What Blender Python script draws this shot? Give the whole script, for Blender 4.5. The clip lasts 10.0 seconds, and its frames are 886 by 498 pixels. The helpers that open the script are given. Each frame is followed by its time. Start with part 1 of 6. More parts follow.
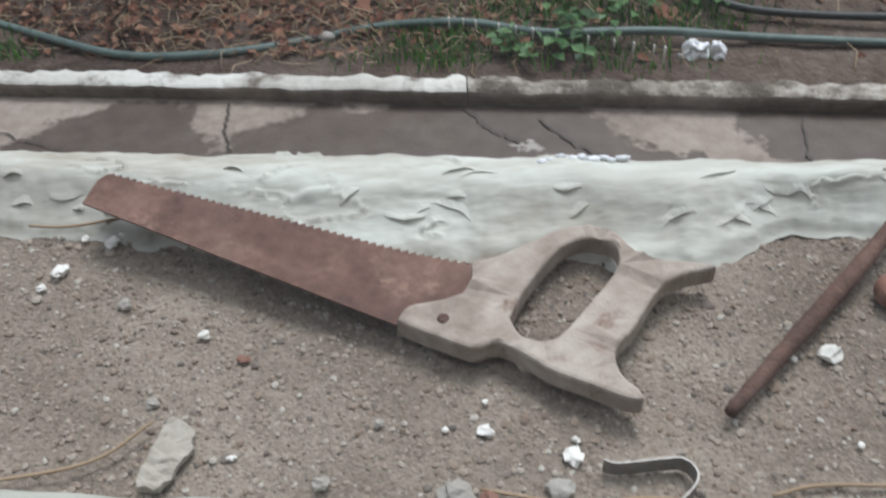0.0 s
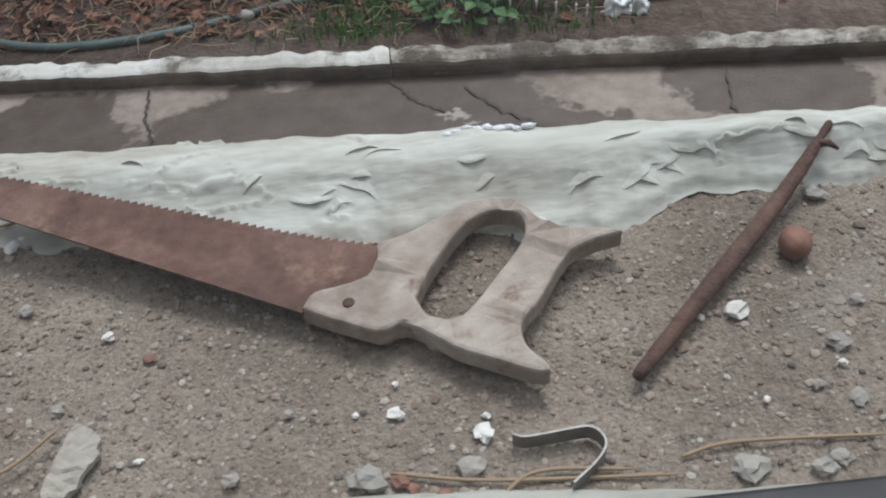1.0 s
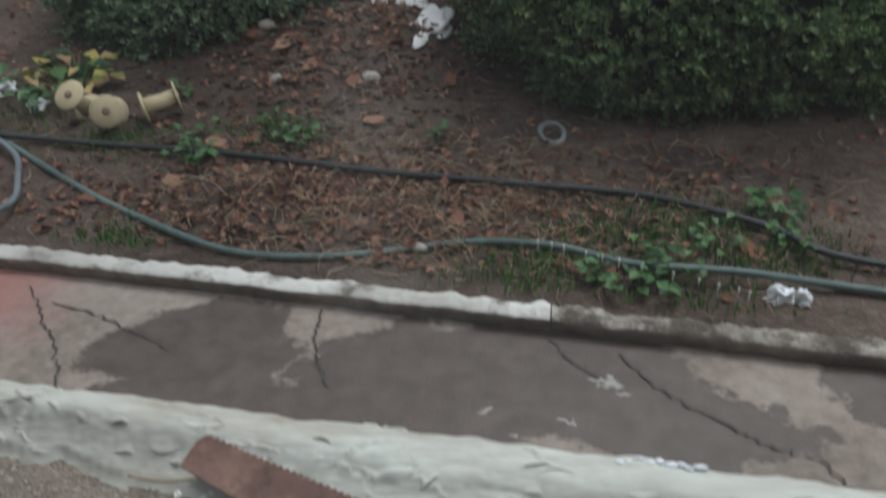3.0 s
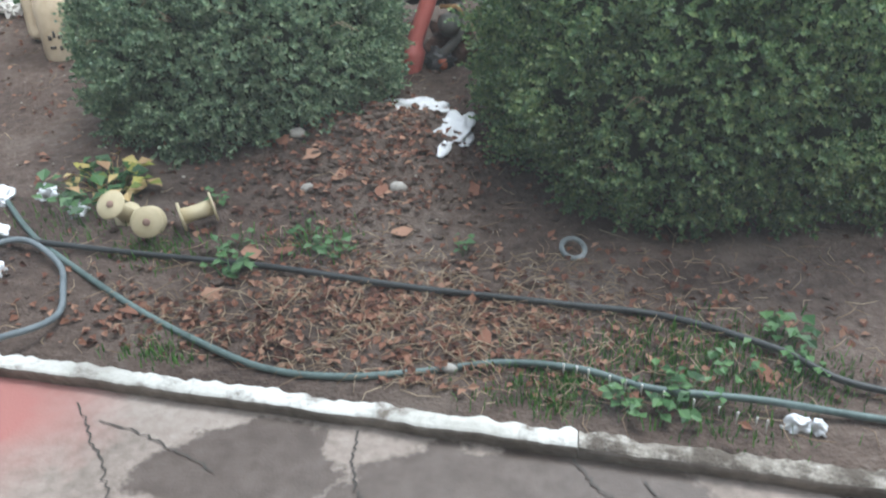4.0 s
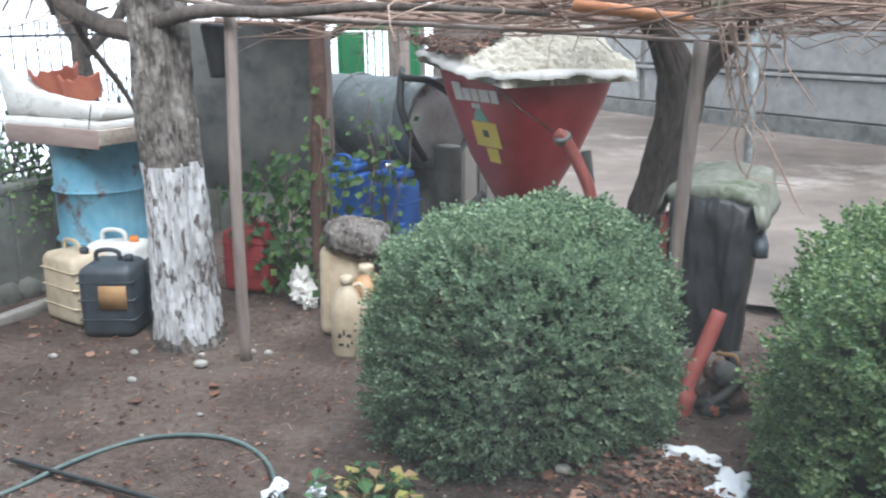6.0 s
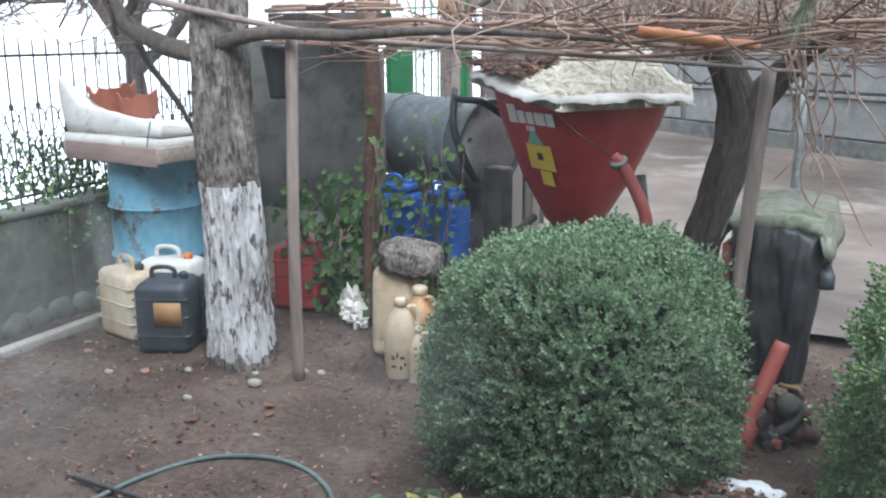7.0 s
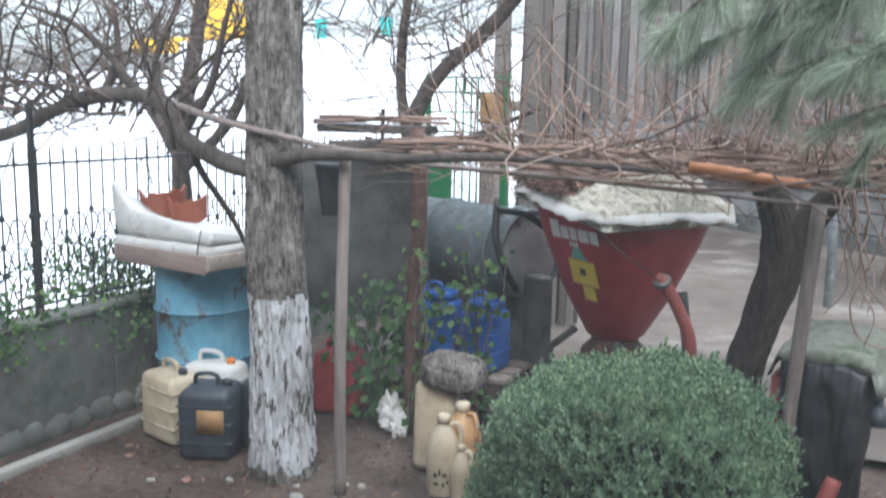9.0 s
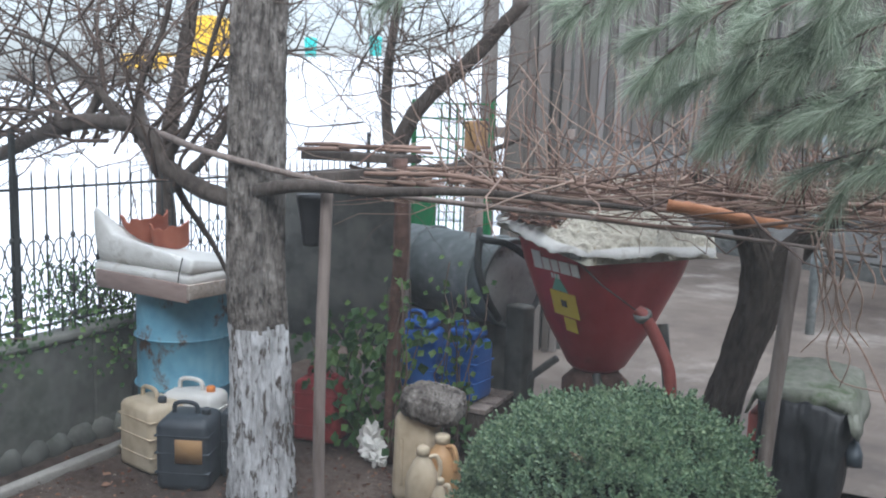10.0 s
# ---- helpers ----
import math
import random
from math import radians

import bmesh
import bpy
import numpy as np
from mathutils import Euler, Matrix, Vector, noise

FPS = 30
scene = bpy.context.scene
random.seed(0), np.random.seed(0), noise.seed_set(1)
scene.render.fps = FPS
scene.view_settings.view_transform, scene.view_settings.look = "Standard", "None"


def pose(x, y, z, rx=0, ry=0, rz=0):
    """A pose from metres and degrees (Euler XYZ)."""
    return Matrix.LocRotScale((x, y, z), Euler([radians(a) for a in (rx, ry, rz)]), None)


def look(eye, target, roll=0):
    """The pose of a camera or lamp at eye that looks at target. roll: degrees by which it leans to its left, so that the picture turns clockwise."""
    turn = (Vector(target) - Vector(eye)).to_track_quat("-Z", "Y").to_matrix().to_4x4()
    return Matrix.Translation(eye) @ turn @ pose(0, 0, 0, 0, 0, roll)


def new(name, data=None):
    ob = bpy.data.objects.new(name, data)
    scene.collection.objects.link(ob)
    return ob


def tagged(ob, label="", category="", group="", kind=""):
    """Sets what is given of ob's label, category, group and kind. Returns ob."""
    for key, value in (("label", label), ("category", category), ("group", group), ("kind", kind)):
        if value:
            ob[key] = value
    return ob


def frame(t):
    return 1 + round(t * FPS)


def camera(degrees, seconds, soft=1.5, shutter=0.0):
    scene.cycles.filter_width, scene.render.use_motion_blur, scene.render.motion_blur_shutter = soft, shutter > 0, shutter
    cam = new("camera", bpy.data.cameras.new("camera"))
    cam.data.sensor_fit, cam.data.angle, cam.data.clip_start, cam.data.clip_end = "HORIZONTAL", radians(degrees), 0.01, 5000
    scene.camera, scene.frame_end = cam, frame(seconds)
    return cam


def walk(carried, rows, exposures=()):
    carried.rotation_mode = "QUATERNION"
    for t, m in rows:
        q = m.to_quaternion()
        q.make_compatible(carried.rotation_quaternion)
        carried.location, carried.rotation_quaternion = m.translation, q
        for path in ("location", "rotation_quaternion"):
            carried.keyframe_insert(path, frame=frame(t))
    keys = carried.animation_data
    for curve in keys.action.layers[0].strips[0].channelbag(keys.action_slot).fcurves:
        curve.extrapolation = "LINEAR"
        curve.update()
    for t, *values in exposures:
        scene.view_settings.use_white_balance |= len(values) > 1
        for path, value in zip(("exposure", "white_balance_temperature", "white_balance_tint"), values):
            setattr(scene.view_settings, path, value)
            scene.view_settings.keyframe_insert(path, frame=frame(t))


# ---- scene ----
cam = camera(52.0, 10.0, soft=2.0, shutter=0.5)
PATH = [
    (0, (0.045, -0.046, 0.709), (-0.024, 1.372, -0.7), -4.2),
    (0.5, (0.056, -0.038, 0.704), (0.035, 1.316, -0.769), -4.6),
    (1, (0.107, -0.03, 0.705), (0.109, 1.332, -0.76), -6.2),
    (1.5, (0.114, -0.035, 0.714), (0.123, 1.349, -0.729), -5.6),
    (2, (0.105, -0.032, 0.738), (0.068, 1.401, -0.657), -4.5),
    (2.5, (0.07, -0.02, 0.784), (-0.089, 1.479, -0.53), -4.2),
    (3, (0.037, 0.033, 0.876), (-0.198, 1.637, -0.296), -2.9),
    (4.5, (-0.064, 0.042, 1.167), (-0.312, 1.748, 0.153), -2.0),
    (5, (-0.1, 0.055, 1.205), (-0.493, 1.82, 0.416), -2.0),
    (5.5, (-0.138, 0.067, 1.246), (-0.75, 1.897, 0.718), -1.6),
    (6, (-0.189, 0.065, 1.243), (-0.952, 1.848, 0.752), -0.6),
    (7.5, (-0.338, 0.023, 1.318), (-1.171, 1.783, 0.863), 0.1),
    (8, (-0.338, 0.02, 1.337), (-1.172, 1.776, 0.867), 0.5),
    (8.5, (-0.357, 0.013, 1.383), (-1.198, 1.772, 0.938), 0.5),
    (9, (-0.437, -0.028, 1.523), (-1.314, 1.743, 1.215), 1.0),
    (9.5, (-0.427, -0.022, 1.611), (-1.288, 1.763, 1.338), 1.7),
    (10, (-0.408, -0.007, 1.611), (-1.265, 1.779, 1.336), 1.7),
]
walk(cam, [(t, look(eye, target, roll)) for t, eye, target, roll in PATH],
     exposures=[(0.0, 1.15, 6050, 8), (0.5, 1.0, 6050, 8), (2.0, 0.9, 6050, 7), (3.1, 0.7, 6050, 6), (4.4, 2.2, 5700, 5), (5.2, 2.25, 5700, 5), (6.0, 1.85, 5700, 6), (7.5, 1.62, 5650, 6), (8.5, 1.56, 5650, 6), (9.0, 1.36, 5650, 6), (10.0, 1.0, 5650, 7)])

# ---- daylight: bright overcast sky with a broad weak sun ----
world = bpy.data.worlds.new("overcast")
scene.world = world
world.use_nodes = True
wn = world.node_tree.nodes
sky = wn.new("ShaderNodeTexSky")
sky.sky_type, sky.sun_disc = "NISHITA", False
sky.sun_elevation, sky.sun_rotation = radians(48), radians(150)
sky.air_density, sky.dust_density, sky.ozone_density = 1.2, 4.0, 0.6
hsv = wn.new("ShaderNodeHueSaturation")
hsv.inputs["Saturation"].default_value = 0.3
world.node_tree.links.new(sky.outputs[0], hsv.inputs["Color"])
world.node_tree.links.new(hsv.outputs[0], wn["Background"].inputs[0])
wn["Background"].inputs[1].default_value = 0.15
sun = new("sun", bpy.data.lights.new("sun", "SUN"))
sun.data.energy, sun.data.angle, sun.data.color = 1.2, radians(25), (1.0, 0.97, 0.93)
sun.matrix_world = look((1.5, 4.5, 9), (0, 0, 0))

# ---- helpers for meshes and materials ----
GZ = -0.40          # garden soil
WZ = -0.44          # walkway
SLANT = -0.085      # the edges of ledge and kerb run slightly askew


def finish(bm, name):
    me = bpy.data.meshes.new(name)
    bm.normal_update()
    bm.to_mesh(me)
    bm.free()
    return me


def smooth(me, on=True):
    me.polygons.foreach_set("use_smooth", [on] * len(me.polygons))


def raw(name, verts, faces, soft=False):
    me = bpy.data.meshes.new(name)
    me.from_pydata([tuple(v) for v in verts], [], [tuple(f) for f in faces])
    me.update()
    if soft:
        smooth(me)
    return me


def thing(name, at, label, category, group="", kind="", turn=0):
    ob = new(name)
    ob.empty_display_size = 0.05
    ob.matrix_world = pose(at[0], at[1], at[2], 0, 0, turn)
    return tagged(ob, label, category, group, kind)


def part(name, data, material, parent=None, label="", soft=True, m=None):
    if isinstance(data, bmesh.types.BMesh):
        data = finish(data, name)
        smooth(data, soft)
    ob = new(name, data)
    if material is not None and not data.materials:
        data.materials.append(material)
    if parent is not None:
        ob.parent = parent
    if m is not None:
        ob.matrix_basis = m
    if label:
        ob["label"] = label
    return ob


def solo(name, data, material, label, category, group="", kind="", soft=True, m=None):
    return tagged(part(name, data, material, None, "", soft, m), label, category, group, kind)


def box(sx, sy, sz, at=(0, 0, 0), bevel=0.0, bm=None, m=None, seg=2):
    """A box of that size standing on at, with rounded edges."""
    own = bmesh.new()
    bmesh.ops.create_cube(own, size=1, matrix=Matrix.Translation((at[0], at[1], at[2] + sz / 2)) @ Matrix.Diagonal((sx, sy, sz, 1)))
    if bevel:
        bmesh.ops.bevel(own, geom=own.edges[:], offset=bevel, segments=seg, affect="EDGES", profile=0.5)
    if m is not None:
        own.transform(m)
    return merge(bm, own)


def merge(bm, own):
    if bm is None:
        return own
    me = bpy.data.meshes.new("tmp")
    own.to_mesh(me)
    own.free()
    bm.from_mesh(me)
    bpy.data.meshes.remove(me)
    return bm


def spline(points, steps=8):
    """A smooth line through points (Catmull-Rom)."""
    p = [Vector(q) for q in points]
    p = [2 * p[0] - p[1]] + p + [2 * p[-1] - p[-2]]
    out = []
    for i in range(1, len(p) - 2):
        for k in range(steps):
            t = k / steps
            out.append(0.5 * (2 * p[i] + (p[i + 1] - p[i - 1]) * t + (2 * p[i - 1] - 5 * p[i] + 4 * p[i + 1] - p[i + 2]) * t * t
                              + (3 * p[i] - p[i - 1] - 3 * p[i + 1] + p[i + 2]) * t ** 3))
    return out + [p[-2]]


def tube_data(points, radii, seg=8, rough=0.0, rng=None):
    """Vertices and faces of a tube along points; rough: uneven radius."""
    pts = [Vector(q) for q in points]
    n = len(pts)
    radii = [radii] * n if isinstance(radii, (int, float)) else radii
    verts, faces, side = [], [], None
    for i, q in enumerate(pts):
        d = (pts[min(i + 1, n - 1)] - pts[max(i - 1, 0)]).normalized()
        if side is None:
            side = d.orthogonal().normalized()
        side = (side - d * side.dot(d)).normalized()
        up = d.cross(side)
        for k in range(seg):
            a = 2 * math.pi * k / seg
            r = radii[i] * (1 + (rng.uniform(-rough, rough) if rough else 0))
            verts.append(q + (side * math.cos(a) + up * math.sin(a)) * r)
    for i in range(n - 1):
        for k in range(seg):
            a, b = i * seg + k, i * seg + (k + 1) % seg
            faces.append((a, b, b + seg, a + seg))
    faces.append(tuple(range(seg))[::-1])
    faces.append(tuple((n - 1) * seg + k for k in range(seg)))
    return verts, faces


def tube(name, points, radii, seg=8, rough=0.0, rng=None):
    return raw(name, *tube_data(points, radii, seg, rough, rng), soft=True)


def joined(name, many, soft=True):
    verts, faces = [], []
    for v, f in many:
        o = len(verts)
        verts += v
        faces += [tuple(i + o for i in q) for q in f]
    return raw(name, verts, faces, soft)


def lathe(name, profile, seg=24, dent=0.0, seed=0.0):
    """A turned shape: profile of (radius, height)."""
    verts, faces = [], []
    for r, z in profile:
        for k in range(seg):
            a = 2 * math.pi * k / seg
            rr = r * (1 + dent * noise.noise((math.cos(a) * 1.5 + seed, math.sin(a) * 1.5, z * 3)))
            verts.append((rr * math.cos(a), rr * math.sin(a), z))
    for i in range(len(profile) - 1):
        for k in range(seg):
            a, b = i * seg + k, i * seg + (k + 1) % seg
            faces.append((a, b, b + seg, a + seg))
    faces.append(tuple(range(seg))[::-1])
    faces.append(tuple((len(profile) - 1) * seg + k for k in range(seg)))
    return raw(name, verts, faces, soft=True)


def lump(sx, sy, sz, at=(0, 0, 0), rough=0.2, seed=0, detail=2, freq=2.0):
    """An uneven stone-like body."""
    bm = bmesh.new()
    bmesh.ops.create_icosphere(bm, subdivisions=detail, radius=0.5)
    for v in bm.verts:
        k = 1 + rough * noise.noise(v.co * freq * 2 + Vector((seed * 3.1, seed * 1.7, seed)))
        v.co = Vector((v.co.x * sx * k + at[0], v.co.y * sy * k + at[1], v.co.z * sz * k + at[2]))
    return bm


def plate(outline, thick, holes=(), z=0.0):
    """A flat plate with an outline and holes, of that thickness below z."""
    bm = bmesh.new()
    edges = []
    for loop in (outline, *holes):
        vs = [bm.verts.new((x, y, z)) for x, y in loop]
        edges += [bm.edges.new((vs[i], vs[(i + 1) % len(vs)])) for i in range(len(vs))]
    bmesh.ops.triangle_fill(bm, use_beauty=True, use_dissolve=False, edges=edges)
    bmesh.ops.recalc_face_normals(bm, faces=bm.faces[:])
    if bm.faces and sum(f.normal.z for f in bm.faces) < 0:
        bmesh.ops.reverse_faces(bm, faces=bm.faces[:])
    ret = bmesh.ops.extrude_face_region(bm, geom=bm.faces[:])
    for v in [g for g in ret["geom"] if isinstance(g, bmesh.types.BMVert)]:
        v.co.z -= thick
    bmesh.ops.recalc_face_normals(bm, faces=bm.faces[:])
    return bm


def leaf_cloud(name, centres, normals, length, width, rng, tilt=0.9, fold=0.25):
    """Many small folded leaves, one island each."""
    verts, faces = [], []
    for c, n in zip(centres, normals):
        n = (Vector(n) + Vector((rng.gauss(0, tilt), rng.gauss(0, tilt), rng.gauss(0, tilt))) * 0.6).normalized()
        d = Vector((rng.uniform(-1, 1), rng.uniform(-1, 1), rng.uniform(-0.6, 1))).cross(n)
        if d.length < 1e-3:
            continue
        d.normalize()
        s = n.cross(d)
        k = rng.uniform(0.65, 1.25)
        l, w = length * k, width * k
        c = Vector(c)
        o = len(verts)
        verts += [c, c + d * l * 0.5 + s * w * 0.5 + n * w * fold, c + d * l, c + d * l * 0.5 - s * w * 0.5 + n * w * fold, c + d * l * 0.5]
        faces += [(o, o + 4, o + 1), (o + 4, o + 2, o + 1), (o, o + 3, o + 4), (o + 4, o + 3, o + 2)]
    return raw(name, verts, faces, soft=False)


# ---- materials ----
def material(name, stops, scale=20.0, rough=0.8, bump=0.2, bump_scale=120.0, metal=0.0, big=3.0, spec=0.4, detail=6.0,
             second=None, second_scale=4.0, second_lo=0.5, second_hi=0.6, island=0.0, stretch=(1, 1, 1), obj_random=0.0, translucent=0.0, bump_dist=0.004):
    """Colour stops over a fine and a coarse noise, an optional second colour in patches, and fine relief."""
    mat = bpy.data.materials.new(name)
    mat.use_nodes = True
    nt = mat.node_tree
    N, L = nt.nodes, nt.links.new
    bsdf = N["Principled BSDF"]
    co = N.new("ShaderNodeTexCoord")
    mp = N.new("ShaderNodeMapping")
    mp.inputs["Scale"].default_value = stretch
    L(co.outputs["Object"], mp.inputs["Vector"])
    fine = N.new("ShaderNodeTexNoise")
    fine.inputs["Scale"].default_value, fine.inputs["Detail"].default_value, fine.inputs["Roughness"].default_value = scale, detail, 0.65
    L(mp.outputs[0], fine.inputs["Vector"])
    coarse = N.new("ShaderNodeTexNoise")
    coarse.inputs["Scale"].default_value, coarse.inputs["Detail"].default_value = big, 4.0
    L(mp.outputs[0], coarse.inputs["Vector"])
    mix = N.new("ShaderNodeMath")
    mix.operation = "MULTIPLY_ADD"
    mix.inputs[1].default_value, mix.inputs[2].default_value = 0.5, 0.0
    L(coarse.outputs[0], mix.inputs[0])
    add = N.new("ShaderNodeMath")
    add.operation = "MULTIPLY_ADD"
    add.inputs[1].default_value = 0.5
    L(fine.outputs[0], add.inputs[0])
    L(mix.outputs[0], add.inputs[2])
    value = add.outputs[0]
    if island or obj_random:
        if island:
            g = N.new("ShaderNodeNewGeometry")
            rnd, amount = g.outputs["Random Per Island"], island
        else:
            g = N.new("ShaderNodeObjectInfo")
            rnd, amount = g.outputs["Random"], obj_random
        blend = N.new("ShaderNodeMix")
        blend.inputs[0].default_value = amount
        L(value, blend.inputs[2])
        L(rnd, blend.inputs[3])
        value = blend.outputs[0]
    ramp = N.new("ShaderNodeValToRGB")
    lo, hi = (0.33, 0.67) if not (island or obj_random) else (0.1, 0.9)
    els = ramp.color_ramp.elements
    for i, c in enumerate(stops):
        p = lo + (hi - lo) * i / max(1, len(stops) - 1)
        e = els[i] if i < 2 else els.new(p)
        e.position, e.color = p, (*c, 1)
    L(value, ramp.inputs[0])
    colour = ramp.outputs[0]
    if second:
        patch = N.new("ShaderNodeTexNoise")
        patch.inputs["Scale"].default_value, patch.inputs["Detail"].default_value, patch.inputs["Roughness"].default_value = second_scale, 8.0, 0.7
        L(mp.outputs[0], patch.inputs["Vector"])
        pr = N.new("ShaderNodeMapRange")
        pr.inputs[1].default_value, pr.inputs[2].default_value = second_lo, second_hi
        L(patch.outputs[0], pr.inputs[0])
        m2 = N.new("ShaderNodeMix")
        m2.data_type = "RGBA"
        L(pr.outputs[0], m2.inputs[0])
        L(colour, m2.inputs[6])
        m2.inputs[7].default_value = (*second, 1)
        colour = m2.outputs[2]
    L(colour, bsdf.inputs["Base Color"])
    bsdf.inputs["Roughness"].default_value, bsdf.inputs["Metallic"].default_value = rough, metal
    bsdf.inputs["Specular IOR Level"].default_value = spec
    if translucent:
        bsdf.inputs["Subsurface Weight"].default_value = 0.0
        tr = N.new("ShaderNodeBsdfTranslucent")
        L(colour, tr.inputs[0])
        ms = N.new("ShaderNodeMixShader")
        ms.inputs[0].default_value = translucent
        L(bsdf.outputs[0], ms.inputs[1])
        L(tr.outputs[0], ms.inputs[2])
        L(ms.outputs[0], N["Material Output"].inputs[0])
    if bump:
        bn = N.new("ShaderNodeTexNoise")
        bn.inputs["Scale"].default_value, bn.inputs["Detail"].default_value = bump_scale, 6.0
        L(mp.outputs[0], bn.inputs["Vector"])
        bp = N.new("ShaderNodeBump")
        bp.inputs["Strength"].default_value, bp.inputs["Distance"].default_value = bump, bump_dist
        L(bn.outputs[0], bp.inputs["Height"])
        L(bp.outputs[0], bsdf.inputs["Normal"])
    return mat


M = {}
M["sand"] = material("sandy_concrete", [(.135, .108, .083), (.21, .172, .137), (.295, .248, .20), (.39, .342, .282)], 150, .95, .8, 260, big=6, bump_dist=.007, second=(.115, .095, .08), second_scale=130, second_lo=.57, second_hi=.66)
M["plaster"] = material("smeared_plaster", [(.37, .35, .30), (.54, .55, .495), (.70, .73, .675)], 12, .75, .35, 90, big=4,
                        second=(.33, .295, .24), second_scale=8, second_lo=.47, second_hi=.68, stretch=(.45, 1.5, 1))
M["pebbles"] = material("mixed_pebbles", [(.15, .13, .115), (.22, .165, .125), (.29, .235, .185), (.34, .30, .25), (.24, .18, .135), (.42, .39, .34)], 60, .8, .2, 300, island=.85)
M["sill"] = material("sill_plaster", [(.26, .25, .21), (.40, .40, .35), (.52, .53, .48)], 16, .8, .3, 60, big=5, stretch=(.35, 1.6, 1), second=(.20, .18, .15), second_scale=9, second_lo=.52, second_hi=.66)
M["chip"] = material("plaster_flake", [(.27, .235, .195), (.38, .35, .30), (.48, .45, .40)], 40, .9, .6, 120)
M["white_stone"] = material("white_stone", [(.6, .58, .53), (.8, .79, .75)], 80, .6, .3, 200)
M["grey_stone"] = material("grey_stone", [(.26, .24, .21), (.42, .40, .36)], 70, .85, .5, 160)
M["red_stone"] = material("red_stone", [(.18, .085, .06), (.28, .145, .105)], 60, .6, .3, 160)
M["rust"] = material("rusted_blade", [(.06, .034, .027), (.135, .073, .056), (.225, .135, .105)], 45, .75, .35, 400, metal=.25, big=9,
                     second=(.30, .19, .14), second_scale=14, second_lo=.58, second_hi=.72, stretch=(1, 1, 1))
M["rust_dark"] = material("rusted_iron", [(.055, .032, .026), (.115, .066, .051), (.18, .107, .084)], 50, .85, .6, 200, metal=.15, big=12)
M["handle"] = material("weathered_handle", [(.21, .165, .135), (.34, .285, .24), (.47, .415, .365)], 38, .9, .5, 150, big=10,
                       second=(.14, .07, .045), second_scale=16, second_lo=.6, second_hi=.72)
M["steel"] = material("dull_steel", [(.14, .13, .12), (.34, .33, .31)], 60, .5, .3, 200, metal=.7)
M["soil"] = material("damp_soil", [(.036, .024, .018), (.07, .047, .036), (.115, .083, .065), (.175, .138, .113)], 30, .95, .8, 90, big=1.6,
                     second=(.13, .10, .08), second_scale=2.2, second_lo=.52, second_hi=.7, bump_dist=.02)
M["litter"] = material("dead_leaves", [(.045, .018, .010), (.11, .043, .026), (.19, .085, .05), (.30, .17, .11)], 60, .8, .2, 100, island=.85)
M["straw"] = material("dry_straw", [(.15, .10, .06), (.3, .21, .13), (.42, .33, .22)], 60, .8, 0, 100, island=.8)
M["grass"] = material("grass", [(.02, .07, .012), (.05, .15, .02), (.11, .24, .04)], 60, .6, 0, 100, island=.8, translucent=.25)
M["ivy"] = material("ivy_leaves", [(.025, .055, .018), (.05, .11, .035), (.09, .165, .05), (.16, .25, .08)], 60, .5, 0, 100, island=.8, translucent=.3)
M["weed"] = material("weed_leaves", [(.026, .07, .022), (.055, .135, .042), (.11, .21, .075)], 60, .5, 0, 100, island=.8, translucent=.2)
M["box_leaf"] = material("box_leaves", [(.042, .080, .050), (.10, .168, .10), (.165, .25, .14), (.25, .34, .185), (.44, .50, .32)], 7, .4, 0, 100, island=.55, big=3.5, translucent=.25, spec=.5)
M["box_leaf_light"] = material("yellowish_box_leaves", [(.030, .068, .030), (.078, .148, .062), (.135, .225, .095), (.24, .33, .125), (.46, .52, .24)], 7, .35, 0, 100, island=.55, big=3.0, translucent=.25, spec=.5)
M["box_core"] = material("box_inner_shade", [(.012, .02, .01), (.03, .042, .018)], 30, .9, .5, 60)
M["bark"] = material("rough_bark", [(.035, .03, .026), (.12, .103, .09), (.24, .215, .19), (.38, .35, .32)], 42, .95, 1.0, 40, big=9, stretch=(1, 1, .5), bump_dist=.03, second=(.06, .052, .045), second_scale=20, second_lo=.54, second_hi=.62)
M["lime"] = material("whitewash", [(.34, .33, .325), (.58, .575, .575), (.76, .76, .765)], 40, .9, 1.0, 50, big=10, stretch=(1, 1, .3),
                     second=(.13, .11, .095), second_scale=26, second_lo=.535, second_hi=.585, bump_dist=.03)
M["dark_bark"] = material("dark_bark", [(.03, .024, .02), (.075, .06, .05), (.13, .108, .092)], 30, .95, .9, 60, stretch=(1, 1, .4), bump_dist=.012)
M["cane"] = material("vine_canes", [(.07, .042, .03), (.17, .10, .075), (.28, .185, .14), (.36, .27, .21)], 60, .8, .2, 100, island=.85)
M["pale_cane"] = material("pale_canes", [(.20, .125, .09), (.34, .24, .19), (.46, .36, .30)], 30, .8, .2, 100)
M["twig"] = material("bare_twigs", [(.05, .036, .028), (.11, .08, .064), (.19, .14, .115)], 50, .85, .2, 100, island=.8)
M["orange_wood"] = material("stripped_wood", [(.34, .12, .05), (.55, .24, .11), (.62, .33, .18)], 30, .7, .2, 100, stretch=(.3, 1, 1))
M["hose_green"] = material("green_hose", [(.06, .088, .082), (.10, .14, .13), (.155, .21, .195)], 30, .5, .1, 100)
M["hose_black"] = material("black_hose", [(.018, .02, .02), (.05, .055, .055)], 20, .5, .1, 100)
M["hose_grey"] = material("grey_hose", [(.10, .12, .13), (.19, .22, .23)], 20, .5, .1, 100)
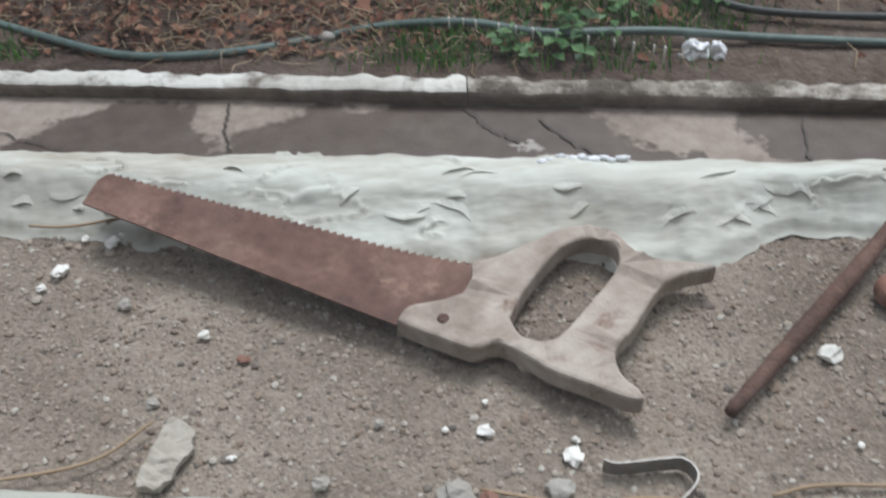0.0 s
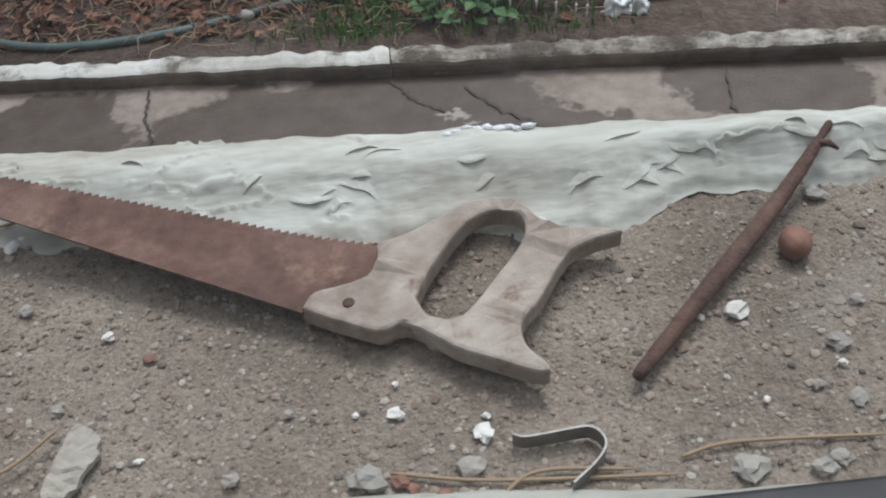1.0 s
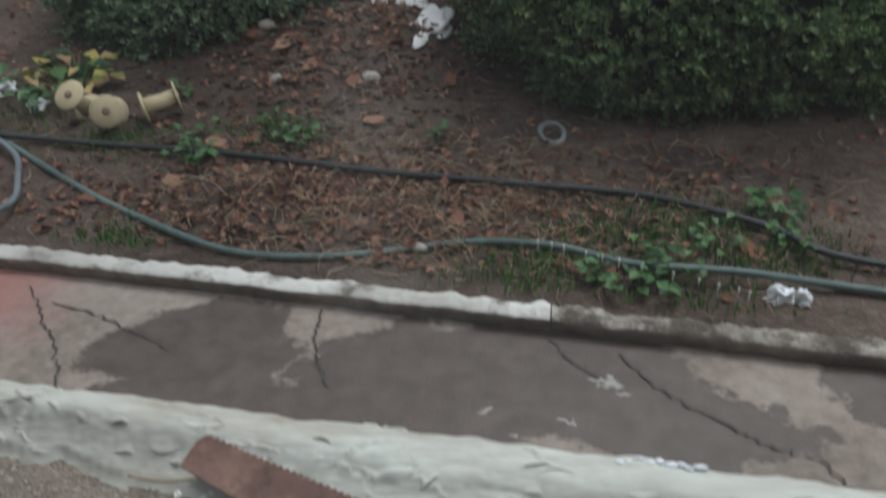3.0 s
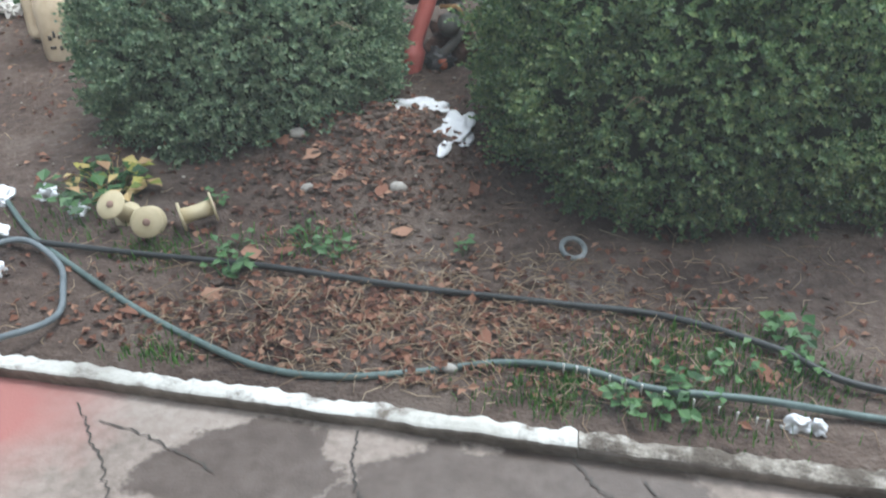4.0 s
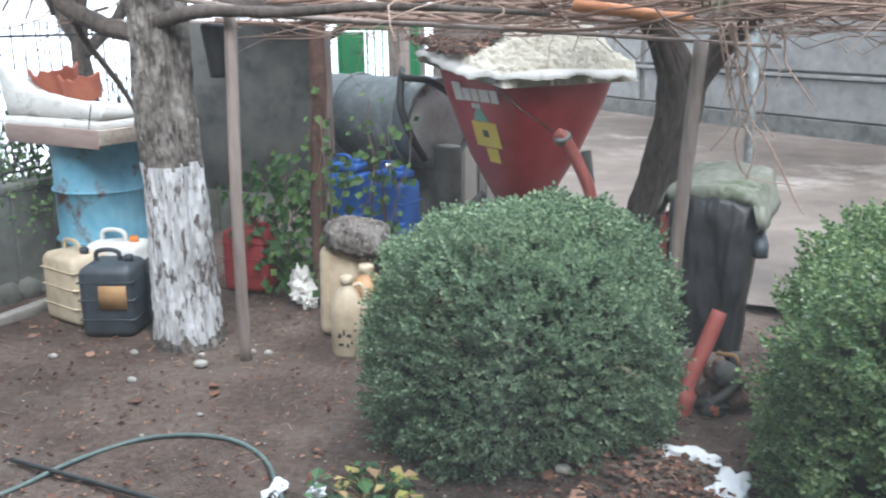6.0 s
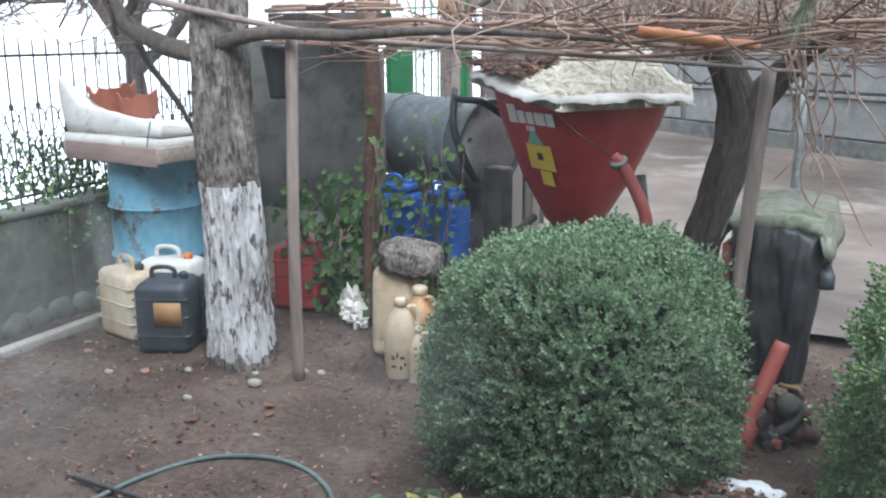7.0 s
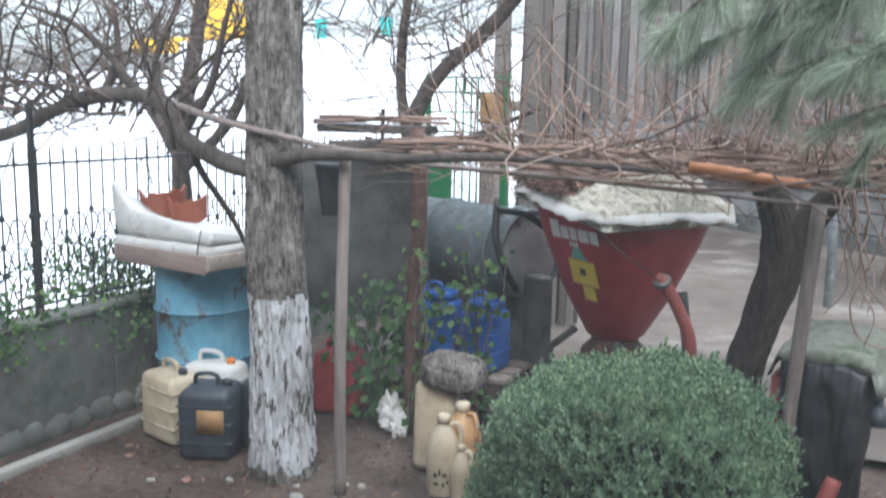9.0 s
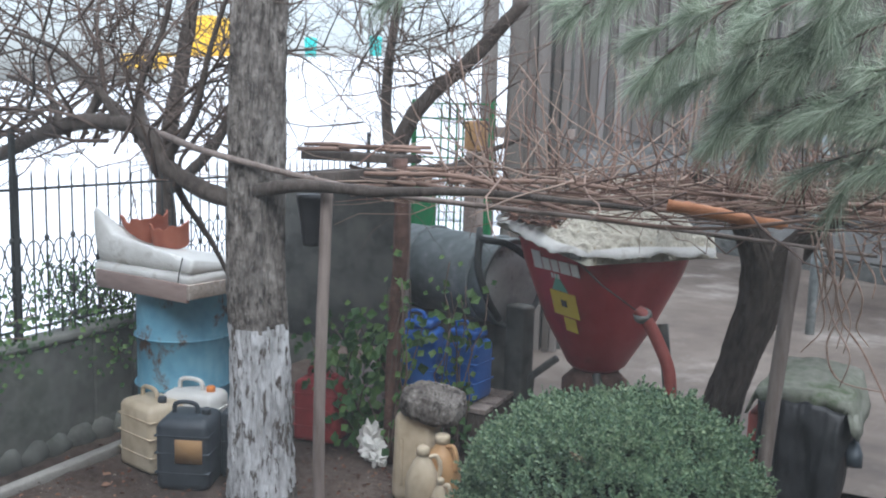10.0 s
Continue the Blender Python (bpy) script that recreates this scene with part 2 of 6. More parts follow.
M["limewhite"] = material("limed_kerb", [(.34, .32, .28), (.6, .59, .54), (.78, .77, .73)], 18, .9, .5, 120, big=3,
                          second=(.15, .125, .10), second_scale=9, second_lo=.47, second_hi=.62)
M["kerb_dirty"] = material("dirty_kerb", [(.17, .145, .12), (.32, .29, .245), (.58, .55, .50)], 40, .95, .9, 90, big=7, second=(.10, .082, .065), second_scale=11, second_lo=.46, second_hi=.58, bump_dist=.01)
# concrete of the kerb front, colour darkened because that face lies in shade
M["kerb_front"] = material("shaded_kerb_front", [(.10, .083, .069), (.185, .158, .134), (.28, .245, .212)], 24, .9, .6, 100, big=5, second=(.30, .28, .24), second_scale=10, second_lo=.6, second_hi=.72)
M["cream"] = material("cream_plastic", [(.36, .28, .18), (.54, .45, .32), (.66, .58, .44)], 9, .5, .05, 100, second=(.30, .22, .15), second_scale=9, second_lo=.62, second_hi=.8)
M["spool"] = material("cream_spool", [(.42, .35, .21), (.6, .52, .34)], 20, .6, .1, 100)
M["dark_plastic"] = material("dark_plastic", [(.028, .034, .042), (.06, .07, .08)], 12, .45, .05, 100)
M["white_plastic"] = material("white_plastic", [(.6, .58, .53), (.76, .74, .7)], 9, .5, .05, 100)
M["orange_cap"] = material("orange_plastic", [(.65, .2, .04), (.78, .28, .07)], 9, .5, .05, 100)
M["amber"] = material("amber_plastic", [(.42, .24, .10), (.58, .36, .18)], 14, .45, .05, 100)
M["label_tan"] = material("tan_label", [(.30, .17, .07), (.42, .26, .12)], 14, .7, .05, 100)
M["red_plastic"] = material("red_plastic", [(.20, .028, .03), (.32, .05, .05)], 12, .5, .05, 100)
M["blue_plastic"] = material("blue_plastic", [(.025, .09, .34), (.05, .16, .50)], 8, .4, .05, 100)
M["drum"] = material("blue_drum", [(.09, .22, .31), (.15, .33, .43), (.24, .43, .51)], 10, .6, .3, 80, second=(.10, .065, .05), second_scale=5, second_lo=.53, second_hi=.62, stretch=(1, 1, .7))
M["snow"] = material("old_snow", [(.72, .74, .77), (.86, .87, .88)], 40, .6, .3, 120)
M["sheet_white"] = material("white_sheet", [(.52, .51, .47), (.68, .67, .64)], 10, .6, .5, 40, second=(.33, .30, .26), second_scale=7, second_lo=.56, second_hi=.72, bump_dist=.012)
M["board"] = material("weathered_board", [(.17, .12, .105), (.27, .20, .175), (.34, .27, .24)], 25, .85, .3, 90, stretch=(.2, 1, 1))
M["grey_wood"] = material("grey_wood", [(.13, .10, .085), (.24, .195, .17), (.34, .285, .25)], 25, .9, .5, 80, stretch=(1, 1, .15))
M["terracotta"] = material("terracotta", [(.27, .075, .045), (.4, .14, .085)], 20, .8, .2, 100)
M["hopper"] = material("red_hopper", [(.22, .014, .02), (.36, .03, .035), (.42, .05, .05)], 7, .38, .05, 90, second=(.13, .03, .028), second_scale=5, second_lo=.6, second_hi=.75, spec=.5)
M["lump_white"] = material("cream_lumps", [(.42, .38, .29), (.62, .585, .48), (.72, .69, .60)], 22, .85, 1.0, 26, bump_dist=.03, second=(.34, .28, .19), second_scale=18, second_lo=.56, second_hi=.68)
M["yellow"] = material("yellow_sticker", [(.62, .45, .04), (.72, .55, .08)], 20, .6, 0, 100)
M["green_st"] = material("green_sticker", [(.14, .35, .25), (.22, .45, .34)], 20, .6, 0, 100)
M["letter"] = material("cream_letters", [(.66, .62, .58), (.76, .73, .7)], 20, .6, 0, 100)
M["ink"] = material("dark_print", [(.04, .035, .03), (.07, .06, .05)], 20, .7, 0, 100)
M["red_pipe"] = material("red_pipe", [(.30, .07, .058), (.42, .125, .105)], 14, .5, .1, 100)
M["tank_end"] = material("pale_tank_end", [(.28, .285, .275), (.42, .425, .41), (.54, .545, .53)], 14, .75, .3, 60, second=(.12, .11, .10), second_scale=7, second_lo=.55, second_hi=.68)
M["tank"] = material("grey_tank", [(.10, .115, .115), (.17, .19, .19), (.28, .30, .30)], 14, .6, .4, 60, second=(.36, .37, .37), second_scale=6, second_lo=.55, second_hi=.7)
M["tank_dark"] = material("dark_sheet", [(.05, .05, .047), (.10, .10, .092), (.14, .135, .12)], 6, .8, .2, 40)
M["black_sheet"] = material("black_sheeting", [(.012, .012, .013), (.03, .03, .032), (.055, .055, .055)], 8, .4, .4, 40)
M["moss_sheet"] = material("mossy_sheet", [(.12, .125, .10), (.22, .225, .18), (.31, .31, .27)], 22, .85, .5, 50, second=(.08, .11, .05), second_scale=6, second_lo=.52, second_hi=.68)
M["gate"] = material("green_gate", [(.015, .12, .04), (.03, .2, .07)], 8, .5, .05, 100)
M["fence"] = material("black_iron", [(.016, .018, .018), (.045, .048, .046)], 20, .6, .2, 100)
M["wall_grey"] = material("mossy_low_wall", [(.085, .085, .075), (.15, .15, .13), (.21, .205, .185)], 8, .9, .5, 60, second=(.07, .085, .06), second_scale=3, second_lo=.5, second_hi=.7)
M["house"] = material("grey_render", [(.085, .083, .078), (.14, .136, .128), (.18, .175, .165)], 9, .9, .3, 80)
M["house_light"] = material("pale_render", [(.11, .108, .102), (.175, .17, .162), (.24, .235, .226)], 5, .9, .3, 60, second=(.13, .125, .115), second_scale=3, second_lo=.52, second_hi=.7)
M["cladding"] = material("pale_planks", [(.06, .05, .043), (.12, .105, .092), (.24, .215, .2)], 12, .9, .3, 60, stretch=(1, 1, .12), obj_random=.5)
M["yard"] = material("yard_concrete", [(.065, .05, .041), (.12, .095, .077), (.19, .158, .132)], 3, .6, .2, 60, big=.5, second=(.30, .27, .24), second_scale=.7, second_lo=.55, second_hi=.7)
M["needle"] = material("pine_needles", [(.11, .15, .095), (.22, .28, .185), (.40, .46, .34), (.56, .60, .48)], 40, .5, 0, 100, island=.8, translucent=.2)
M["inner"] = material("room_plaster", [(.45, .43, .4), (.55, .53, .5)], 6, .9, .1, 60)
M["frame_dark"] = material("dark_frame", [(.012, .012, .014), (.03, .03, .034)], 10, .5, .1, 60)
M["yellow_paint"] = material("yellow_paint", [(.75, .42, .02), (.85, .52, .05)], 10, .5, .1, 60)
M["teal"] = material("teal_paint", [(.05, .5, .45), (.1, .6, .55)], 10, .5, .1, 60)


def walkway_material():
    """Concrete with damp stains, a patch of old red paint and hairline cracks."""
    mat = material("walkway_concrete", [(.15, .122, .10), (.26, .213, .18), (.35, .30, .258)], 30, .85, .4, 150, big=3.5)
    N, L = mat.node_tree.nodes, mat.node_tree.links.new
    bsdf = N["Principled BSDF"]
    base = bsdf.inputs["Base Color"].links[0].from_socket
    co = N.new("ShaderNodeTexCoord")
    wob = N.new("ShaderNodeTexNoise")
    wob.inputs["Scale"].default_value, wob.inputs["Detail"].default_value = 5.0, 9.0
    wob.inputs["Roughness"].default_value = .66
    L(co.outputs["Object"], wob.inputs["Vector"])
    off = N.new("ShaderNodeVectorMath")
    off.operation = "MULTIPLY_ADD"
    off.inputs[1].default_value, off.inputs[2].default_value = (.34, .34, 0), (-.17, -.17, 0)
    L(wob.outputs["Color"], off.inputs[0])
    moved = N.new("ShaderNodeVectorMath")
    L(co.outputs["Object"], moved.inputs[0])
    L(off.outputs[0], moved.inputs[1])

    def spot(x, y, rx, ry, soft=.05):
        a = N.new("ShaderNodeMapping")
        a.vector_type = "POINT"
        a.inputs["Location"].default_value, a.inputs["Scale"].default_value = (-x / rx, -y / ry, -WZ), (1 / rx, 1 / ry, 1)
        L(moved.outputs[0], a.inputs[0])
        l = N.new("ShaderNodeVectorMath")
        l.operation = "LENGTH"
        L(a.outputs[0], l.inputs[0])
        r = N.new("ShaderNodeMapRange")
        r.inputs[1].default_value, r.inputs[2].default_value, r.inputs[3].default_value, r.inputs[4].default_value = 1 - soft, 1 + soft, 1, 0
        L(l.outputs["Value"], r.inputs[0])
        return r.outputs[0]

    def most(sockets):
        s = sockets[0]
        for q in sockets[1:]:
            m = N.new("ShaderNodeMath")
            m.operation = "MAXIMUM"
            L(s, m.inputs[0])
            L(q, m.inputs[1])
            s = m.outputs[0]
        return s

    def over(colour, mask, tone):
        m = N.new("ShaderNodeMix")
        m.data_type = "RGBA"
        L(mask, m.inputs[0])
        L(colour, m.inputs[6])
        m.inputs[7].default_value = (*tone, 1)
        return m.outputs[2]

    mottle = N.new("ShaderNodeTexNoise")
    mottle.inputs["Scale"].default_value, mottle.inputs["Detail"].default_value = 16.0, 8.0
    L(co.outputs["Object"], mottle.inputs["Vector"])
    tint = N.new("ShaderNodeMapRange")
    tint.inputs[1].default_value, tint.inputs[2].default_value, tint.inputs[3].default_value, tint.inputs[4].default_value = .35, .65, 1.0, .84
    L(mottle.outputs[0], tint.inputs[0])
    wet = most([spot(-.72, 1.42, .24, .16), spot(-.22, 1.36, .27, .22), spot(.06, 1.42, .26, .2), spot(.32, 1.27, .22, .13), spot(.78, 1.4, .2, .14), spot(1.3, 1.3, .3, .16), spot(-.5, 1.2, .5, .14)])
    dark = over(base, tint.outputs[0], (.066, .046, .035))
    blend = N.new("ShaderNodeMix")
    blend.data_type = "RGBA"
    L(wet, blend.inputs[0])
    L(base, blend.inputs[6])
    L(dark, blend.inputs[7])
    c = blend.outputs[2]
    c = over(c, most([spot(.15, 1.42, .028, .010, .4), spot(.18, 1.385, .02, .008, .4), spot(-.11, 1.30, .014, .007, .4), spot(.08, 1.29, .016, .007, .4), spot(-.02, 1.25, .012, .007, .4)]), (.30, .28, .25))
    c = over(c, spot(-1.48, 1.6, .3, .24, .5), (.33, .14, .12))
    L(c, bsdf.inputs["Base Color"])
    rr = N.new("ShaderNodeMapRange")
    rr.inputs[3].default_value, rr.inputs[4].default_value = .85, .5
    L(wet, rr.inputs[0])
    L(rr.outputs[0], bsdf.inputs["Roughness"])
    return mat


M["walk"] = walkway_material()


def pane_material():
    """Window glass with a thin film of dust, wiped streaks and two greasy smudges."""
    mat = bpy.data.materials.new("dusty_glass")
    mat.use_nodes = True
    N, L = mat.node_tree.nodes, mat.node_tree.links.new
    N.remove(N["Principled BSDF"])
    co = N.new("ShaderNodeTexCoord")

    def math_node(op, a, b):
        m = N.new("ShaderNodeMath")
        m.operation = op
        for i, q in enumerate((a, b)):
            if isinstance(q, (int, float)):
                m.inputs[i].default_value = q
            else:
                L(q, m.inputs[i])
        return m.outputs[0]

    def cloud(scale, stretch, lo, hi, top):
        mp = N.new("ShaderNodeMapping")
        mp.inputs["Scale"].default_value = stretch
        L(co.outputs["Object"], mp.inputs[0])
        t = N.new("ShaderNodeTexNoise")
        t.inputs["Scale"].default_value, t.inputs["Detail"].default_value = scale, 3.0
        L(mp.outputs[0], t.inputs["Vector"])
        r = N.new("ShaderNodeMapRange")
        r.interpolation_type = "SMOOTHSTEP"
        r.inputs[1].default_value, r.inputs[2].default_value, r.inputs[4].default_value = lo, hi, top
        L(t.outputs[0], r.inputs[0])
        return r.outputs[0]

    def smudge(x, z, rx, rz, lean, top):
        mp = N.new("ShaderNodeMapping")
        mp.vector_type = "TEXTURE"
        mp.inputs["Location"].default_value, mp.inputs["Rotation"].default_value, mp.inputs["Scale"].default_value = (x, .262, z), (0, radians(lean), 0), (rx, 1, rz)
        L(co.outputs["Object"], mp.inputs[0])
        g = N.new("ShaderNodeVectorMath")
        g.operation = "LENGTH"
        L(mp.outputs[0], g.inputs[0])
        r = N.new("ShaderNodeMapRange")
        r.interpolation_type = "SMOOTHSTEP"
        r.inputs[1].default_value, r.inputs[2].default_value, r.inputs[3].default_value, r.inputs[4].default_value = 0.2, 1.0, top, 0
        L(g.outputs["Value"], r.inputs[0])
        return r.outputs[0]

    film = math_node("ADD", cloud(7, (1, 1, .6), .35, .75, .014), .017)
    film = math_node("ADD", film, cloud(16, (1.6, 1, .35), .55, .8, .03))
    for q in ((-.23, 1.08, .035, .055, 10, .07), (-.545, 1.21, .010, .034, -16, .14), (-.63, 1.17, .12, .08, 0, .055), (.31, .32, .03, .05, 20, .06), (-.43, 1.19, .04, .035, 0, .035), (-.62, 1.50, .42, .26, 0, .016)):
        film = math_node("ADD", film, smudge(*q))
    dust = N.new("ShaderNodeBsdfTranslucent")
    dust.inputs[0].default_value = (.86, .88, .88, 1)
    clear = N.new("ShaderNodeBsdfTransparent")
    gloss = N.new("ShaderNodeBsdfGlossy")
    gloss.inputs["Roughness"].default_value = .02
    fr = N.new("ShaderNodeFresnel")
    fr.inputs[0].default_value = 1.12
    glass = N.new("ShaderNodeMixShader")
    L(fr.outputs[0], glass.inputs[0])
    L(clear.outputs[0], glass.inputs[1])
    L(gloss.outputs[0], glass.inputs[2])
    ms = N.new("ShaderNodeMixShader")
    L(film, ms.inputs[0])
    L(glass.outputs[0], ms.inputs[1])
    L(dust.outputs[0], ms.inputs[2])
    L(ms.outputs[0], N["Material Output"].inputs[0])
    return mat


M["pane"] = pane_material()


# ---- large structure ----
from mathutils import Quaternion, bvhtree


def edge_y(x):
    """The outer edge of the ledge."""
    return 0.79 + SLANT * x + 0.008 * noise.noise((x * 9, 2, 0)) + 0.004 * noise.noise((x * 31, 5, 0))


def inner_y(x):
    """Where the plaster thins out over the sandy bed."""
    base = 0.64 - 0.16 * x if x < 0 else float(np.interp(x, (0, .06, .16, .23, .28, .37), (.64, .648, .643, .613, .613, .66)))
    return base + 0.03 * noise.noise((x * 6, 9, 0)) + 0.02 * noise.noise((x * 22, 4, 0)) + .006 * noise.noise((x * 70, 1, 0))


def grid_mesh(name, xs, ys, height, soft=True):
    nx, ny = len(xs), len(ys)
    verts = [(x, y, height(x, y)) for y in ys for x in xs]
    faces = [(j * nx + i, j * nx + i + 1, (j + 1) * nx + i + 1, (j + 1) * nx + i) for j in range(ny - 1) for i in range(nx - 1)]
    return raw(name, verts, faces, soft)


def bed_height(x, y):
    return (0.006 * noise.noise((x * 7, y * 7, 0)) + 0.0035 * noise.noise((x * 40, y * 40, 3))
            + 0.0022 * noise.noise((x * 110, y * 110, 8)) - 0.004)


xs = [-3 + i * .05 for i in range(46)] + [-.72 + i * .0065 for i in range(222)] + [.75 + i * .05 for i in range(46)]
ys = [0.2 + i * .0065 for i in range(86)]
solo("ledge", grid_mesh("ledge", xs, ys, bed_height), M["sand"], "sandy grey-brown concrete ledge with loose grit", "ledge", kind="structure")


ARC = random.Random(17)
ARCS = [(ARC.uniform(-.72, .72), ARC.uniform(.05, .9), ARC.gauss(-.1, .45), ARC.uniform(.014, .05), ARC.uniform(-12, 12), ARC.uniform(.0015, .0045)) for _ in range(60)]
ARCS = [(x, inner_y(x) + (edge_y(x) - inner_y(x)) * u, a, l, c, h) for x, u, a, l, c, h in ARCS]


def torn(x, y):
    """Raised lips and gashes torn into the plaster by the trowel."""
    z = 0.0
    for cx, cy, a, l, c, h in ARCS:
        dx, dy = x - cx, y - cy
        if abs(dx) > l or abs(dy) > l:
            continue
        u, v = dx * math.cos(a) + dy * math.sin(a), dy * math.cos(a) - dx * math.sin(a)
        v += c * u * u + .003 * noise.noise((u * 60, cx * 9, 0))
        k = max(0, 1 - (2 * u / l) ** 2)
        z += h * k * (math.exp(-((v - .005) / .005) ** 2) - 1.1 * math.exp(-((v + .002) / .0032) ** 2))
    return z


def plaster_mesh():
    """Smeared plaster bank along the outer edge, falling over the face of the ledge."""
    xs = [-3 + i * .04 for i in range(57)] + [-.74 + i * .0042 for i in range(352)] + [.74 + i * .04 for i in range(57)]
    rows = 64
    verts, faces = [], []
    for x in xs:
        a, b = inner_y(x), edge_y(x)
        for j in range(rows):
            u = j / (rows - 9)
            if j <= rows - 9:
                y = a + (b - a) * u
                z = .034 * min(1, u * 1.35) + .012 * math.exp(-((u - .6) / .2) ** 2)
                z -= .012 * max(0, u - .8) * 5 * max(0, u - .8)
                z += .005 * noise.noise((x * 9, y * 16, 1)) + .0018 * noise.noise((x * 34, y * 50, 2)) + .001 * noise.noise((x * 90, y * 120, 2))
                cr = noise.noise((x * 10 + 4 + .5 * noise.noise((x * 30, y * 30, 3)), y * 26, 7))
                z += (.0055 * max(0, .10 - (cr - .3)) / .10 if cr > .3 else -.005 * max(0, .04 - (.3 - cr)) / .04) * min(1, u * 4) * (1 if noise.noise((x * 5, y * 5, 11)) > -.05 else 0)
                z += .3 * torn(x, y)
                z = z * min(1, u * 7 + .12) - .006 * max(0, 1 - u * 6) + .001
            else:
                k = j - (rows - 9)
                y = b + .006 * math.sin(min(1, k / 3) * math.pi / 2) + .003 * noise.noise((x * 15, k * .6, 4))
                z = .034 - .006 * k * k if k < 4 else .034 - .054 - (k - 3) * .1
            verts.append((x, y, z))
    for i in range(len(xs) - 1):
        for j in range(rows - 1):
            faces.append((i * rows + j, (i + 1) * rows + j, (i + 1) * rows + j + 1, i * rows + j + 1))
    return raw("plaster_edging", verts, faces, soft=True)


plaster_me = plaster_mesh()
edging = solo("plaster_edging", plaster_me, M["plaster"], "pale greenish smeared plaster bank along the ledge", "edging", kind="structure")
bank = bvhtree.BVHTree.FromPolygons([v.co for v in plaster_me.vertices], [tuple(p.vertices) for p in plaster_me.polygons])


def flake(cx, cy, a, l, c, h):
    """A torn lip of plaster with a sharp lower edge."""
    verts, faces = [], []
    n = 9
    for i in range(n):
        u = (i / (n - 1) - .5) * l
        k = max(.0, 1 - (2 * u / l) ** 2)
        w = -c * u * u + .004 * noise.noise((u * 50, cx * 31, 0))
        row = []
        for v, dz in ((w + .004 + .007 * k, .0), (w + .0025, h * k * .75), (w, h * k), (w + .0015, -.004)):
            x, y = cx + u * math.cos(a) - v * math.sin(a), cy + u * math.sin(a) + v * math.cos(a)
            hit = bank.ray_cast(Vector((x, y, .3)), Vector((0, 0, -1)))
            row.append((x, y, (hit[0].z if hit[0] else 0) + dz - .0004))
        verts += row
    for i in range(n - 1):
        for j in range(3):
            p = i * 4 + j
            faces.append((p, p + 1, p + 5, p + 4))
    return raw("flake", verts, faces, soft=False)


for cx, cy, a, l, c, h in ARCS:
    if cy < edge_y(cx) - .03 and cy > inner_y(cx) + .01:
        part("flake", flake(cx, cy, a * .6, l * 1.1, c, h * .95 + .001), M["plaster"], edging)
solo("ledge_body", box(6, .58, .45, (0, .48, -.48)), M["sand"], "concrete body of the ledge", "ledge", kind="structure", soft=False)


def wavy_strip(x0, x1, y0, front, z, thick):
    n = 200
    verts, faces = [], []
    for i in range(n + 1):
        x = x0 + (x1 - x0) * i / n
        f = front + SLANT * x + .006 * noise.noise((x * 5, 1, 0)) + .004 * noise.noise((x * 17, 3, 0))
        dz = .002 * noise.noise((x * 12, 6, 0))
        verts += [(x, y0, z), (x, f - .03, z + dz), (x, f - .006, z - .002 + dz), (x, f, z - .010), (x, f, z - thick)]
    for i in range(n):
        for j in range(4):
            faces.append((i * 5 + j, (i + 1) * 5 + j, (i + 1) * 5 + j + 1, i * 5 + j + 1))
    return raw("window_sill", verts, [f[::-1] for f in faces], soft=True)


solo("window_sill", wavy_strip(-2, 2, .1, .350, .010, .03), M["sill"], "pale plaster window sill with a ragged edge", "window sill", kind="structure")
window = thing("window_1", (0, .275, .010), "closed window with a dark frame and a dusty pane", "window", kind="structure")
part("window_frame", box(3.2, .05, .028, (0, 0, 0), .006), M["frame_dark"], window)
for sx in (-1.62, 1.62):
    part("window_frame", box(.06, .07, 2.4, (sx, -.02, 0), .006), M["frame_dark"], window)
part("window_frame", box(3.3, .07, .06, (0, -.02, 2.4), .006), M["frame_dark"], window)
pane = part("pane", raw("pane", [(-1.59, .262, .036), (1.59, .262, .036), (1.59, .262, 2.412), (-1.59, .262, 2.412)], [(0, 1, 2, 3)]), M["pane"], window, "dusty smeared window glass",
            m=Matrix.Translation((0, -.275, -.010)))
pane.visible_shadow = False


def house_wall():
    bm = box(7.35, .3, 4.0, (-5.325, .1, -.5))
    box(7.35, .3, 4.0, (5.325, .1, -.5), bm=bm)
    box(3.3, .3, .49, (0, .1, -.5), bm=bm)
    box(3.3, .3, 1.02, (0, .1, 2.475), bm=bm)
    return bm


solo("wall_south", house_wall(), M["house"], "grey rendered house wall with a window opening", "wall", kind="structure", soft=False)
room = box(5, .1, 3.6, (0, -3.2, -.6))
box(.1, 3.15, 3.6, (-2.55, -1.6, -.6), bm=room)
box(.1, 3.15, 3.6, (2.55, -1.6, -.6), bm=room)
solo("wall_room", room, M["inner"], "plain room walls behind the window", "wall", kind="structure", soft=False)
solo("floor", box(5, 3.1, .1, (0, -1.6, -.7)), M["board"], "plain board floor of the room", "floor", kind="structure", soft=False)
solo("ceiling", box(5.2, 3.25, .1, (0, -1.65, 3.0)), M["inner"], "plain room ceiling", "ceiling", kind="structure", soft=False)

# walkway, a little uneven
solo("walkway", grid_mesh("walkway", [-9 + i * .1 for i in range(181)], [.76 + i * .05 for i in range(26)],
                          lambda x, y: WZ + .003 * noise.noise((x * 3, y * 3, 0))), M["walk"],
     "worn concrete walkway with dark damp stains and red paint", "walkway", kind="structure")


